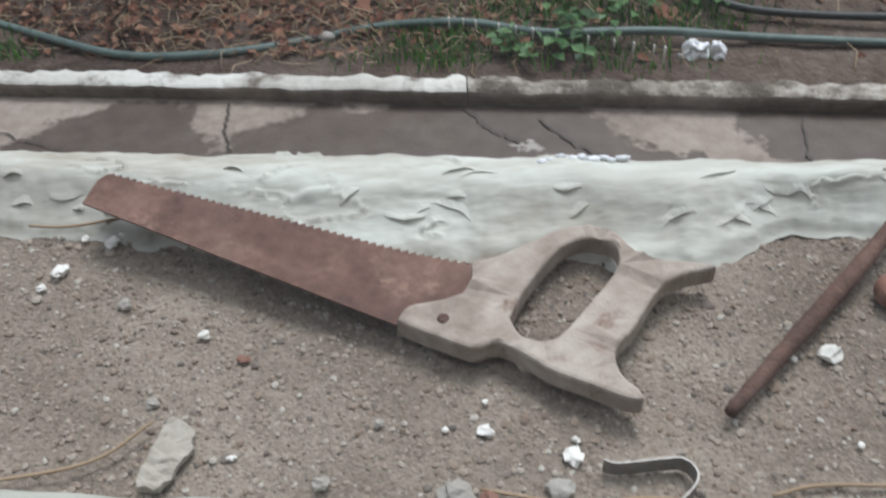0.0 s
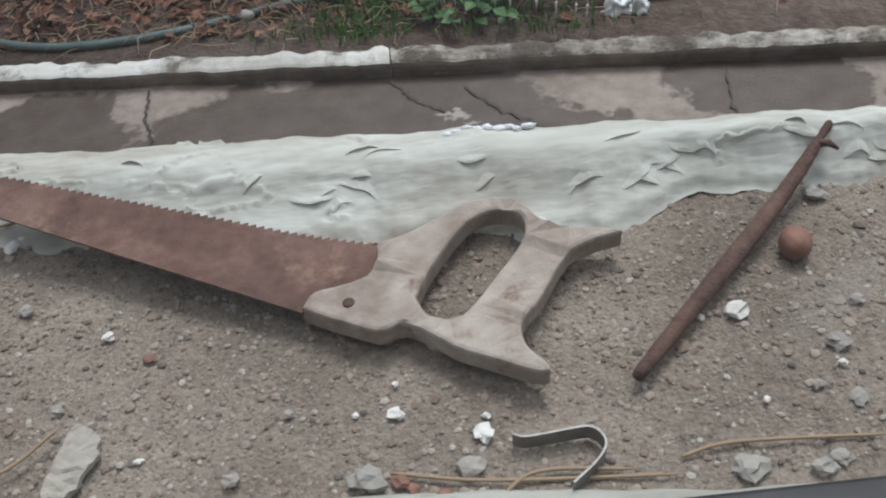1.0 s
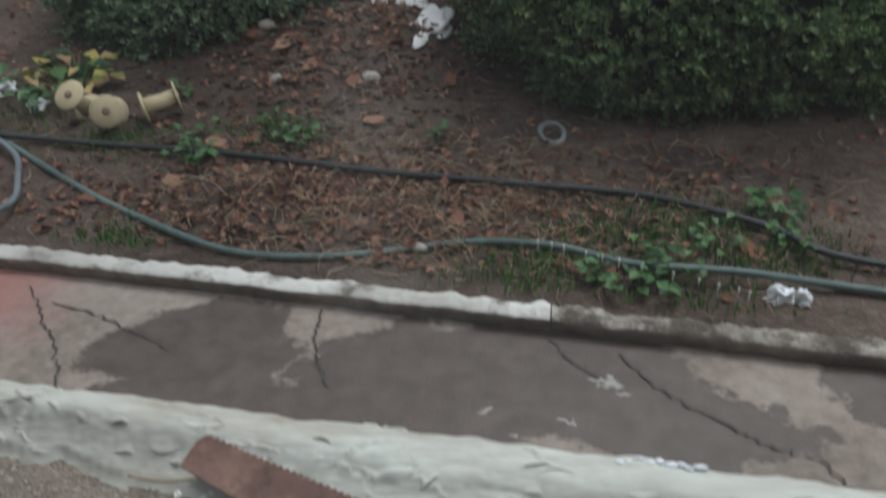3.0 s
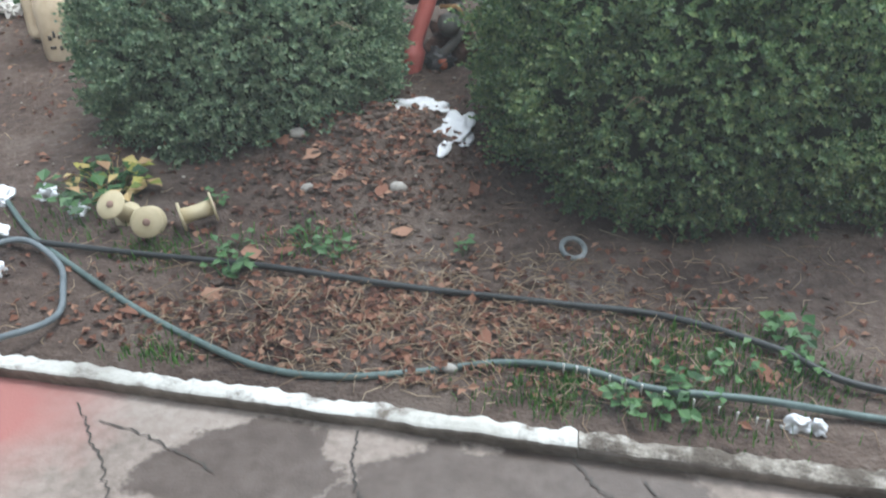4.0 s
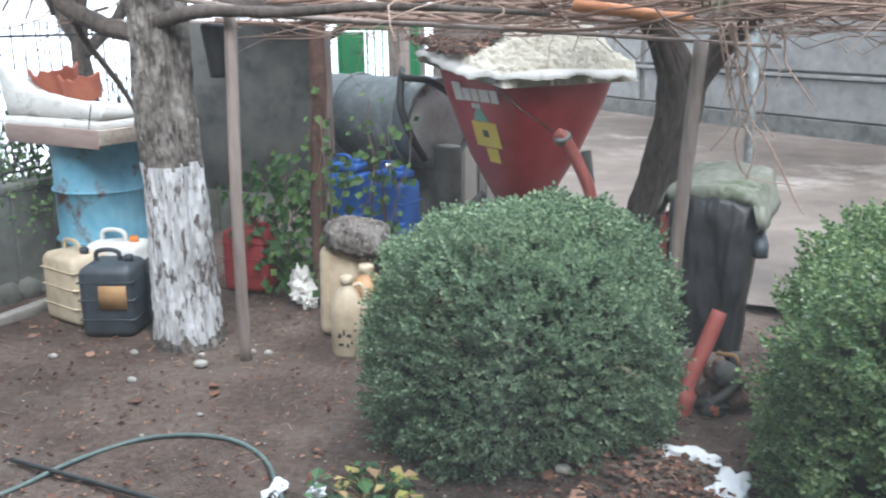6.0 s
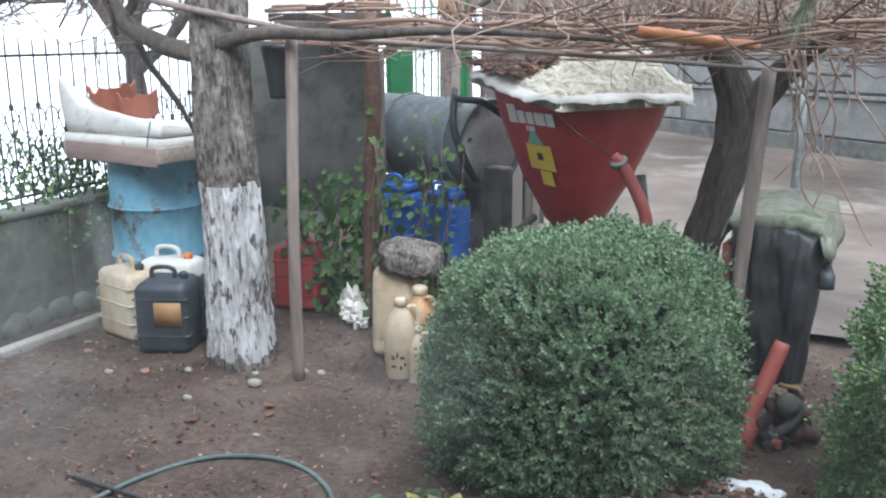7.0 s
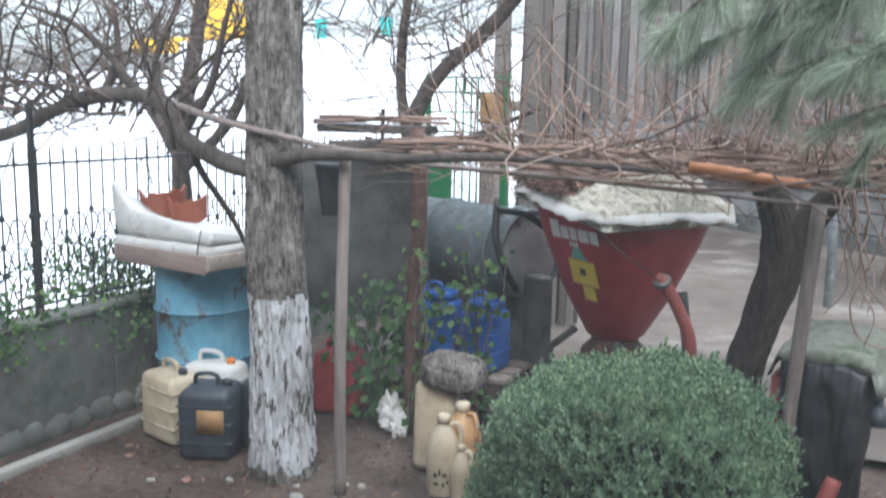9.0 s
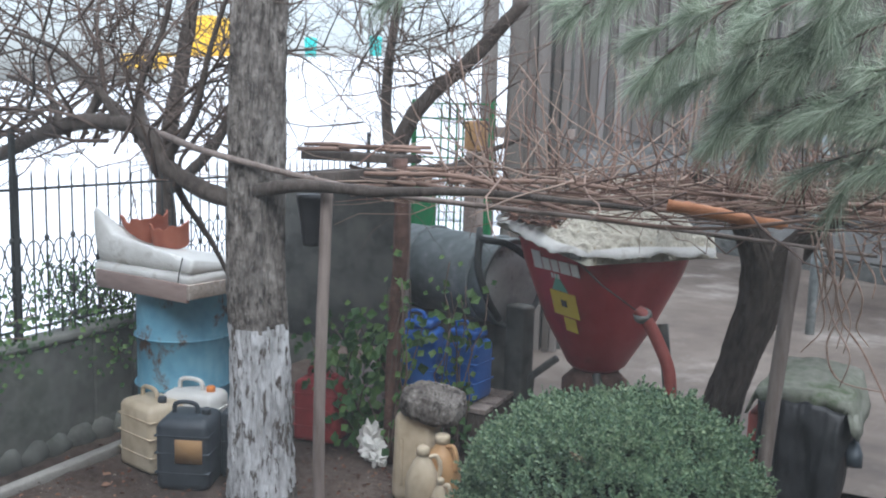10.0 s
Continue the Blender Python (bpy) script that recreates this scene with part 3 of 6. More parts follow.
def crack(points):
    """A hairline crack, a ragged dark ribbon on the walkway."""
    line = spline([(x, y, WZ + .0045) for x, y in points], 10)
    verts, faces = [], []
    for i, p in enumerate(line):
        w = .0022 + .0015 * noise.noise((i * .7, p.x * 9, 0))
        o = .010 * noise.noise((i * .9, p.y * 7, 3)) + .004 * noise.noise((i * 2.3, p.y * 7, 5))
        verts += [(p.x + o - w, p.y + o, p.z), (p.x + o + w, p.y + o + w, p.z)]
    for i in range(len(line) - 1):
        faces.append((i * 2, i * 2 + 1, i * 2 + 3, i * 2 + 2))
    return raw("crack", verts, faces)


for line in ([(-1.201, 1.62), (-1.121, 1.515), (-1.036, 1.405), (-.979, 1.287), (-.95, 1.15)], [(-1.12, 1.56), (-.946, 1.507), (-.781, 1.423)], [(-.476, 1.58), (-.47, 1.501), (-.45, 1.42), (-.407, 1.33)],
             [(.187, 1.475), (.277, 1.366), (.388, 1.291), (.462, 1.241), (.547, 1.214), (.6, 1.1)], [(.03, 1.53), (.08, 1.46), (.15, 1.40)], [(.72, 1.45), (.7, 1.3), (.74, 1.15)]):
    solo("crack", crack(line), M["ink"], "dark crack in the walkway concrete", "crack", kind="structure")


def kerb_y(x):
    return 1.535 - .108 * x


def kerb(x0, x1, seed):
    """A length of limed kerb with a stepped, crumbling front."""
    n = int((x1 - x0) / .015)
    verts, faces = [], []
    for i in range(n + 1):
        x = x0 + (x1 - x0) * i / n
        y = kerb_y(x) + .006 * noise.noise((x * 8, seed, 0))
        g = .004 * noise.noise((x * 40, seed, 2))
        back = .056 + .010 * noise.noise((x * 6, seed, 5)) + .016 * noise.noise((x * 25, seed, 5)) + .008 * noise.noise((x * 80, seed, 5))
        top = GZ + .003 * noise.noise((x * 20, 1, seed)) + .003 * noise.noise((x * 70, 1, seed))
        prof = [(.012, WZ - .03), (.012, WZ + .008), (.008 + g, WZ + .014), (.006 + g, top - .012), (.008 + g, top - .004), (.014 + g, top), (back * .6, top + .004), (back, top), (back + .02, GZ - .06)]
        verts += [(x, y + a, z) for a, z in prof]
    k = 9
    for i in range(n):
        for j in range(k - 1):
            faces.append((i * k + j, (i + 1) * k + j, (i + 1) * k + j + 1, i * k + j + 1))
    faces += [tuple(range(k)), tuple(n * k + j for j in range(k))[::-1]]
    me = raw("kerb", verts, faces, soft=False)
    me.materials.append(M["limewhite"] if x1 < .1 else M["kerb_dirty"])
    # front faces get the darker colour that carries their shade
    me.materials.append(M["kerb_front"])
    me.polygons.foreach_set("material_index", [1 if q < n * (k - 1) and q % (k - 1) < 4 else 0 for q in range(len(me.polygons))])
    return me


cuts = [-9, -6.2, -4.1, -2.45, .043, 1.1, 2.6, 5, 9]
for i, (a, b) in enumerate(zip(cuts, cuts[1:])):
    solo("kerb", kerb(a + .0015, b - .0015, i), None, "limewashed concrete kerb, crumbling and cracked" if b < .1 else "dirty worn concrete kerb with crumbling lime", "kerb", "kerb stones", kind="structure")


def soil_height(x, y):
    z = GZ - .018 + .02 * noise.noise((x * 1.7, y * 1.7, 0)) + .012 * noise.noise((x * 7, y * 7, 3)) + .006 * noise.noise((x * 24, y * 24, 6))
    z += .13 * math.exp(-(((x + .72) / .36) ** 2 + ((y - 2.95) / .36) ** 2)) * (1 + .5 * noise.noise((x * 11, y * 11, 9)))
    return z if y > 1.75 + SLANT * x else min(z, GZ - .02)


xs = [-600, -200, -90, -40, -20, -12, -8, -6] + [-5.2 + i * .045 for i in range(165)] + [2.6, 4, 8, 15, 40, 90, 200, 600]
ys = [1.2, 1.3, 1.36, 1.4, 1.44, 1.48, 1.52, 1.56, 1.59] + [1.62 + i * .045 for i in range(90)] + [6, 7, 9, 13, 20, 40, 90, 200, 600]
solo("ground", grid_mesh("ground", xs, ys, lambda x, y: soil_height(x, y) - (.15 if y < kerb_y(x) + .035 else 0)), M["soil"],
     "damp dark brown garden soil", "ground", kind="structure")
# the house side of the ground, under the walkway
solo("ground_house_side", box(180, 60, .1, (0, -28.55, WZ - .16)), M["soil"], "bare ground beside the house", "ground", kind="structure", soft=False)

# concrete yard at the back, snow beyond the fence
solo("yard", grid_mesh("yard", [-4.15 + i * .3 for i in range(57)], [5.35 + i * .3 for i in range(42)], lambda x, y: GZ + .03 + .004 * noise.noise((x, y, 0))), M["yard"],
     "damp pale concrete yard behind the garden", "yard", kind="structure")
snowfield = grid_mesh("snow", [-500, -200, -80, -40, -20, -10, -5.05], [-2, 3, 8, 20, 50, 80, 200, 500], lambda x, y: GZ + .05)
solo("snow_field", snowfield, M["snow"], "bright snow covered street beyond the fence", "snow", kind="structure")
snowfield = grid_mesh("snow", [-5.05, -4.15], [7.4, 20, 50, 80, 200, 500], lambda x, y: GZ + .05)
solo("snow_field", snowfield, M["snow"], "bright snow covered street beyond the gate", "snow", kind="structure")


# yard snow left along the outbuilding
drift = grid_mesh("drift", [i * .12 for i in range(31)], [i * .12 for i in range(17)], lambda x, y: max(-.03, .12 * math.sin(math.pi * min(1, x / 3.6)) * math.sin(math.pi * min(1, y / 1.92)) - .02 + .03 * noise.noise((x * 2, y * 2, 0))))
solo("snow_drift", drift, M["snow"], "flat patch of bright snow on the yard", "snow", m=pose(.7, 9.3, GZ + .03, 0, 0, -8))


# outbuilding behind the yard: rendered panels below, upright cladding above
def back_wall():
    bm = box(20, .25, 1.75, (10, .125, 0))
    box(20, .25, 4.6, (10, .16, 1.75), bm=bm)
    return bm


back = solo("wall_north", back_wall(), M["house"], "grey rendered outbuilding wall with panels and upright cladding", "wall", kind="structure", soft=False, m=pose(-6.95, 18.72, GZ - .02, 0, 0, -38))
for i in range(8):
    part("panel", box(2.25, .06, .52, (1.2 + i * 2.4, -.03, .30), .015), M["house_light"], back, soft=False)
    part("panel", box(2.25, .06, .66, (1.2 + i * 2.4, -.03, .92), .015), M["house_light"], back, soft=False)
part("ledge", box(20, .12, .05, (10, -.06, .835), .008), M["house_light"], back, "pale concrete ledge", soft=False)
part("plinth", box(20, .10, .28, (10, -.05, 0), .01), M["tank_dark"], back, "dark damp plinth", soft=False)
clad = random.Random(12)
slat_mesh = finish(box(.26, .05, 4.4, (0, 0, 0), .01), "slat")
for i in range(70):
    part("slat", slat_mesh, M["cladding"], back, m=pose(.15 + i * .285 + clad.uniform(-.015, .015), .0, 1.80, 0, clad.uniform(-.4, .4), 0) @ Matrix.Diagonal((clad.uniform(.75, 1.02), clad.uniform(.6, 2.2), 1, 1)))


# low garden wall with iron fence, receding from the house
WX = -4.78


def low_wall():
    bm = bmesh.new()
    for i in range(9):
        y0 = -1.0 + i * 1.0
        box(.16, .995, .69, (WX, y0 + .5, GZ - .04), .012, bm=bm)
    box(.2, 9.0, .05, (WX, 3.5, GZ + .65), .02, bm=bm)
    for v in bm.verts:
        v.co.x += .012 * noise.noise(v.co * 2.3)
    return bm


solo("wall_west", low_wall(), M["wall_grey"], "low mossy concrete garden wall", "wall", kind="structure", soft=False)
rng = random.Random(5)
footing = [lump(.10, rng.uniform(.18, .28), .20, (WX + .065, 1.5 + i * .17, GZ + .02), .35, i, 2) for i in range(18)]
for bm in footing:
    solo("footing_stone", bm, M["wall_grey"], "rough footing stone at the low wall", "stone", "footing stones")
border = solo("border_kerb", box(.07, 3.2, .07, (-4.43, 2.45, GZ - .03), .01), M["grey_stone"], "narrow pale concrete border strip on the soil", "border", kind="structure")


def iron_fence(name, length, height, step, m):
    f = thing(name, (0, 0, 0), "black wrought-iron fence panel with scrolls", "fence", "fence panels")
    f.matrix_world = m
    n = int(length / step)
    bar = tube("bar", [(0, 0, 0), (0, 0, height * .93), (0, 0, height)], [.006, .006, .001], 6)
    knot = lathe("knot", [(.004, -.022), (.013, -.010), (.016, 0), (.013, .010), (.004, .022)], 8)
    bow = spline([(0, 0, 0), (step * .30, .004, .02), (step * .5, .006, .075), (step * .70, .004, .13), (step, 0, .15)], 5)
    scroll = tube("scroll", bow, .0045, 5)
    mirrored = tube("scroll", [(step - p.x, -p.y, p.z) for p in bow], .0045, 5)
    for i in range(n + 1):
        part("bar", bar, M["fence"], f, m=pose(i * step, 0, 0))
        for z in (.10, .26, .42, .58):
            if (i + round(z * 12.5)) % 2:
                part("knot", knot, M["fence"], f, m=pose(i * step, 0, z))
    rail = finish(box(length, .010, .016, (length / 2, 0, 0), .002), "rail")
    for z in (.05, height * .86):
        part("rail", rail, M["fence"], f, m=pose(0, 0, z))
    for i in range(n):
        for z in (.10, .26, .42):
            part("scroll", scroll, M["fence"], f, m=pose(i * step, 0, z))
            part("scroll", mirrored, M["fence"], f, m=pose(i * step, 0, z))
    return f


for k in range(3):
    iron_fence("iron_fence", 1.9, 1.0, .095, pose(WX, 1.6 + k * 1.95, GZ + .70, 0, 0, 90))
for k in range(4):
    solo("fence_post", box(.03, .03, 1.2, (WX, 1.57 + k * 1.95, GZ + .70), .006), M["fence"], "square iron post of the fence on the low wall", "post", "fence posts", soft=False)


# ---- on the ledge: saw, bar, bracket, stones ----
def saw():
    top = .036
    s = thing("hand_saw", (-.03, .53, 0), "old hand saw with rusted blade and weathered handle", "saw")
    ox, oy = -.03, .53
    toe_lo, toe_hi, heel_hi, heel_lo = Vector((-.386, .703)), Vector((-.372, .752)), Vector((.044, .611)), Vector((-.034, .535))
    line = [toe_lo, toe_lo * .25 + toe_hi * .75 + Vector((-.004, .002))]
    n = 48
    away = Vector((-(heel_hi - toe_hi).y, (heel_hi - toe_hi).x)).normalized()
    for i in range(n):
        a, b = toe_hi.lerp(heel_hi, i / n), toe_hi.lerp(heel_hi, (i + .8) / n)
        worn = .55 + .45 * noise.noise((i * .3, 0, 0))
        line += [a, b + away * .0062 * (.6 + .4 * worn)]
    line += [heel_hi, Vector((.075, .57)), heel_lo]
    blade = plate([(p.x - ox, p.y - oy) for p in line], .0022, z=top - .008)
    for v in blade.verts:
        v.co.z += .085 * max(0, -v.co.x) + .002 * noise.noise((v.co.x * 6, v.co.y * 6, 0))
    part("blade", blade, M["rust"], s, "rusty brown steel blade with fine teeth", soft=False)
    rim = [(-.034, .536), (-.023, .555), (.005, .562), (.03, .570), (.041, .591), (.043, .611), (.069, .620), (.111, .643), (.135, .656),
           (.16, .661), (.180, .658), (.196, .648), (.212, .622), (.239, .606), (.269, .600), (.289, .592), (.261, .585), (.233, .572), (.215, .547),
           (.197, .519), (.178, .496), (.172, .480), (.176, .460), (.188, .445), (.191, .434), (.180, .434), (.161, .443), (.118, .465), (.089, .486), (.074, .499), (.058, .503), (.037, .499), (-.006, .520)]
    slot = [(.077, .535), (.094, .571), (.127, .618), (.142, .632), (.158, .640), (.176, .641), (.189, .633), (.194, .614), (.185, .588), (.152, .544), (.125, .512), (.112, .505), (.097, .506), (.085, .515)]

    def ring(points, steps=3):
        p = [Vector((a - ox, b - oy, 0)) for a, b in points]
        return [(v.x, v.y) for v in spline(p + [p[0]], steps)[:-1]]

    body = plate(ring(rim), .026, [ring(slot)], z=top)
    for v in body.verts:
        v.co.z += .0025 * noise.noise((v.co.x * 22, v.co.y * 22, 1)) + .0012 * noise.noise((v.co.x * 70, v.co.y * 70, 1))
    edges = [e for e in body.edges if len(e.link_faces) == 2 and abs(e.link_faces[0].normal.z - e.link_faces[1].normal.z) > .6]
    bmesh.ops.bevel(body, geom=edges, offset=.004, segments=2, affect="EDGES", profile=.5)
    handle = part("handle", body, M["handle"], s, "grey weathered wooden closed handle", soft=False)
    for x, y in ((.012, .535),):
        bolt = lathe("bolt", [(.001, 0), (.006, .0), (.006, .0015), (.004, .0025), (.001, .0025)], 12)
        part("bolt", bolt, M["rust_dark"], handle, "rusted rivet", m=pose(x - ox, y - oy, top - .0005))
    return s


saw()
rng = random.Random(11)
pts = spline([(.270, .431, .012), (.33, .492, .013), (.396, .558, .015), (.455, .617, .02), (.503, .667, .03), (.523, .690, .036), (.543, .712, .042)], 8)
rad = [.0065 + .003 * math.sin(min(1, i / (len(pts) * .72)) * math.pi) if i < len(pts) * .78 else .0045 for i in range(len(pts))]
rad[0], rad[-1] = .006, .003
bar = thing("iron_bar", (0, 0, 0), "rusty tapered iron bar with a hooked tip", "bar")
part("shaft", tube("shaft", pts, rad, 10, .08, rng), M["rust_dark"], bar)
part("barb", tube("barb", [(.520, .687, .036), (.533, .684, .037), (.541, .676, .034)], [.005, .004, .0015], 6), M["rust_dark"], bar)
solo("round_stone", lump(.032, .038, .031, (.462, .570, .012), .12, 3, 3, 1.2), M["red_stone"], "smooth reddish brown round stone beside the bar", "stone")


def strip_clip():
    """A bent sheet-metal clip standing on its edge."""
    line = spline([(.150, .383, 0), (.16, .379, 0), (.18, .380, 0), (.202, .382, 0), (.217, .382, 0), (.226, .374, 0), (.227, .362, 0), (.216, .348, 0), (.194, .331, 0)], 5)
    verts, faces = [], []
    n = len(line)
    for i, p in enumerate(line):
        d = (line[min(i + 1, n - 1)] - line[max(i - 1, 0)]).normalized()
        s = Vector((-d.y, d.x, 0)) * .0009
        for q, z in ((p - s, .0), (p - s, .019), (p + s, .019), (p + s, 0)):
            verts.append((q.x, q.y, z))
    for i in range(n - 1):
        for k in range(4):
            a, b = i * 4 + k, i * 4 + (k + 1) % 4
            faces.append((a, b, b + 4, a + 4))
    faces += [(3, 2, 1, 0), tuple((n - 1) * 4 + k for k in range(4))]
    return raw("clip", verts, faces)


solo("metal_clip", strip_clip(), M["steel"], "bent dull steel strip clip lying on the grit", "clip")
chip = plate([(-.245, .448), (-.232, .444), (-.222, .434), (-.219, .413), (-.228, .392), (-.240, .374), (-.259, .372), (-.263, .388), (-.256, .412)], .008, z=.011)
bmesh.ops.subdivide_edges(chip, edges=chip.edges[:], cuts=3, use_grid_fill=True)
for v in chip.verts:
    v.co.z += .003 * noise.noise(v.co * 150) + .004 * noise.noise(v.co * 60)
    v.co.x += .004 * noise.noise(v.co * 90)
    v.co.y += .004 * noise.noise(v.co * 80 + Vector((5, 0, 0)))
solo("plaster_chip", chip, M["chip"], "flat flake of pale plaster on the ledge", "chip", soft=False)

white_stones = [(-0.235, 0.554, 0.013, 0.01), (-0.184, 0.407, 0.009, 0.007), (0.125, 0.397, 0.017, 0.02), (0.13, 0.415, 0.008, 0.008), (0.383, 0.503, 0.025, 0.02), (0.347, 0.499, 0.008, 0.008), (0.049, 0.427, 0.016, 0.012), (-0.368, 0.697, 0.014, 0.018), (-0.417, 0.654, 0.015, 0.018), (-0.402, 0.705, 0.01, 0.01), (-0.43, 0.63, 0.01, 0.009), (-0.36, 0.71, 0.008, 0.008), (0.38, 0.4, 0.007, 0.006), (0.012, 0.43, 0.007, 0.006), (0.46, 0.43, 0.008, 0.008), (0.05, 0.46, 0.006, 0.006)]
grey_stones = [(0.023, 0.362, 0.034, 0.028), (-0.098, 0.377, 0.015, 0.013), (0.344, 0.336, 0.027, 0.022), (0.112, 0.365, 0.024, 0.02), (0.463, 0.454, 0.022, 0.02), (0.459, 0.392, 0.016, 0.016), (0.51, 0.646, 0.02, 0.018), (0.423, 0.337, 0.018, 0.015), (0.405, 0.33, 0.02, 0.017), (-0.27, 0.47, 0.014, 0.012), (0.43, 0.41, 0.012, 0.01), (-0.05, 0.44, 0.009, 0.008), (0.5, 0.5, 0.014, 0.012), (-0.33, 0.6, 0.016, 0.013)]
red_stones = [(0.049, 0.358, 0.016, 0.014), (0.061, 0.35, 0.012, 0.011), (0.087, 0.342, 0.014, 0.011), (-0.19, 0.52, 0.014, 0.01)]
stones = [(k, *q) for k, many in (("white", white_stones), ("grey", grey_stones), ("red", red_stones)) for q in many]
kinds = {"white": ("white_stone", "small white stone chip on the sandy ledge"), "grey": ("grey_stone", "small rough grey stone on the sandy ledge"),
         "red": ("red_stone", "small reddish brick crumb on the ledge")}
for i, (k, x, y, a, b) in enumerate(stones):
    solo("stone", lump(a, b, min(a, b) * .62, (x, y, min(a, b) * .14), .75, i * 2.3, 2, 1.5), M[kinds[k][0]], kinds[k][1], "stone", "stones on the ledge", soft=False)
for k in range(9):
    x = .085 + k * .012 + rng.uniform(-.003, .003)
    solo("snow_crumb", lump(rng.uniform(.01, .022), rng.uniform(.006, .012), .008, (x + .04, edge_y(x) - .008 + rng.uniform(-.006, .004), .036), .3, k, 1), M["snow"],
         "white crumb of lime on the plaster edge", "crumb", "lime crumbs")


def scatter_pebbles():
    """Loose grit over the sandy bed, one mesh."""
    rng = random.Random(21)
    base = bmesh.new()
    bmesh.ops.create_icosphere(base, subdivisions=1, radius=1)
    bv = [v.co.copy() for v in base.verts]
    bf = [[v.index for v in f.verts] for f in base.faces]
    base.free()
    verts, faces = [], []
    count = 0
    while count < 9000:
        x, y = rng.uniform(-.75, .75), rng.uniform(.33, .76)
        if y > inner_y(x) + .012:
            continue
        count += 1
        r = rng.choice([.001, .0013, .0016, .002, .0025, .0034]) * rng.uniform(.7, 1.3)
        if rng.random() < .02:
            r *= 1.9
        sx, sy, sz, a = r * rng.uniform(.7, 1.5), r * rng.uniform(.7, 1.3), r * rng.uniform(.5, .8), rng.uniform(0, 6.3)
        c, s = math.cos(a), math.sin(a)
        z = bed_height(x, y) + sz * rng.uniform(-.1, .5)
        o = len(verts)
        for v in bv:
            k = rng.uniform(.8, 1.15)
            px, py = v.x * sx * k, v.y * sy * k
            verts.append((x + c * px - s * py, y + s * px + c * py, z + v.z * sz * k))
        faces += [tuple(i + o for i in f) for f in bf]
    return raw("grit", verts, faces)


solo("grit", scatter_pebbles(), M["pebbles"], "loose brown and grey grit on the ledge", "grit", kind="stuff")
straws = [[(-.42, .385, .004), (-.313, .404, .006), (-.26, .443, .012)], [(.042, .366, .004), (.127, .349, .004), (.288, .336, .003)],
          [(.13, .330, .004), (.168, .352, .005), (.25, .345, .004)], [(.29, .352, .003), (.34, .360, .004), (.47, .352, .003)], [(-.47, .722, .01), (-.42, .716, .012), (-.35, .73, .012)]]
for s in straws:
    solo("dry_stalk", tube("stalk", spline(s, 6), [.0018] * (6 * 2) + [.0006], 5), M["straw"], "thin dry plant stalk lying on the ledge", "stalk", "dry stalks")


# ---- the garden bed: hoses, litter, weeds, spools ----
def on_soil(x, y):
    return soil_height(x, y)


def hose(name, pts, r, mat, label, lift=0.0):
    line = spline([(x, y, max(on_soil(x, y), GZ if y < kerb_y(x) + .13 else -9) + r + lift + dz) for x, y, dz in pts], 10)
    return solo(name, tube(name, line, r, 10), M[mat], label, "hose")


hose("garden_hose", [(-3.0, 1.8, 0), (-2.85, 2.15, 0), (-2.77, 2.45, 0), (-2.65, 2.69, 0), (-2.47, 2.8, 0), (-2.29, 2.835, 0), (-2.1, 2.75, 0), (-1.934, 2.58, 0), (-1.76, 2.4, 0), (-1.6, 2.265, .0), (-1.23, 2.005, .0), (-.96, 1.838, .0), (-.75, 1.757, .0), (-.55, 1.742, .0), (-.35, 1.786, .0), (-.15, 1.828, 0), (.045, 1.80, .016),
                     (.225, 1.738, .022), (.478, 1.708, .026), (.751, 1.69, .008), (1.3, 1.62, 0), (2.4, 1.56, 0)], .0095, "hose_green", "dusty green garden hose lying along the kerb")
hose("garden_hose", [(-3.0, 2.36, 0), (-2.4, 2.34, 0), (-1.817, 2.294, 0), (-1.339, 2.25, 0), (-.87, 2.197, 0), (-.431, 2.12, 0), (-.029, 2.075, 0), (.273, 2.039, 0), (.542, 1.913, 0), (.728, 1.795, 0), (1.2, 1.72, 0), (2.2, 1.68, 0)],
     .0095, "hose_black", "thin black rubber hose lying across the soil", .012)
hose("garden_hose", [(-2.6, 1.95, 0), (-2.0, 1.79, .01), (-1.62, 1.735, .02), (-1.445, 1.80, .02), (-1.40, 1.92, .02), (-1.434, 2.03, .02), (-1.52, 2.17, .02), (-1.68, 2.27, .03), (-1.79, 2.2, .03), (-1.84, 2.06, .02), (-1.78, 1.9, .02), (-1.66, 1.8, .03)],
     .0095, "hose_grey", "grey hose coiled in a loop beside the kerb")


ice = random.Random(6)
for k in range(13):
    x = .0 + k * .040 + ice.uniform(-.012, .012)
    y = 1.81 - .36 * max(0, x - .02)
    h = ice.uniform(.016, .05)
    solo("icicle", lathe("icicle", [(.0006, -h), (.0018, -h * .6), (.003, -.002), (.002, 0)], 6), M["white_stone"], "small pale icicle hanging from the hose", "icicle", "icicles", m=pose(x, y - .012, GZ + .022))


def spool(at, tilt, turn):
    s = thing("wire_spool", at, "small cream plastic wire spool on the soil", "spool", "wire spools")
    s.matrix_world = pose(*at, tilt[0], tilt[1], turn)
    for z in (-.052, .052):
        prof = [(.012, z - .004), (.047, z - .004), (.05, z), (.047, z + .004), (.012, z + .004)]
        part("flange", lathe("flange", prof, 20), M["spool"], s)
    part("core", lathe("core", [(.027, -.05), (.024, 0), (.027, .05)], 16), M["spool"], s)
    part("hub", lathe("hub", [(.004, .05), (.012, .05), (.012, .06), (.004, .06)], 12), M["cane"], s, "brown hub")
    return s


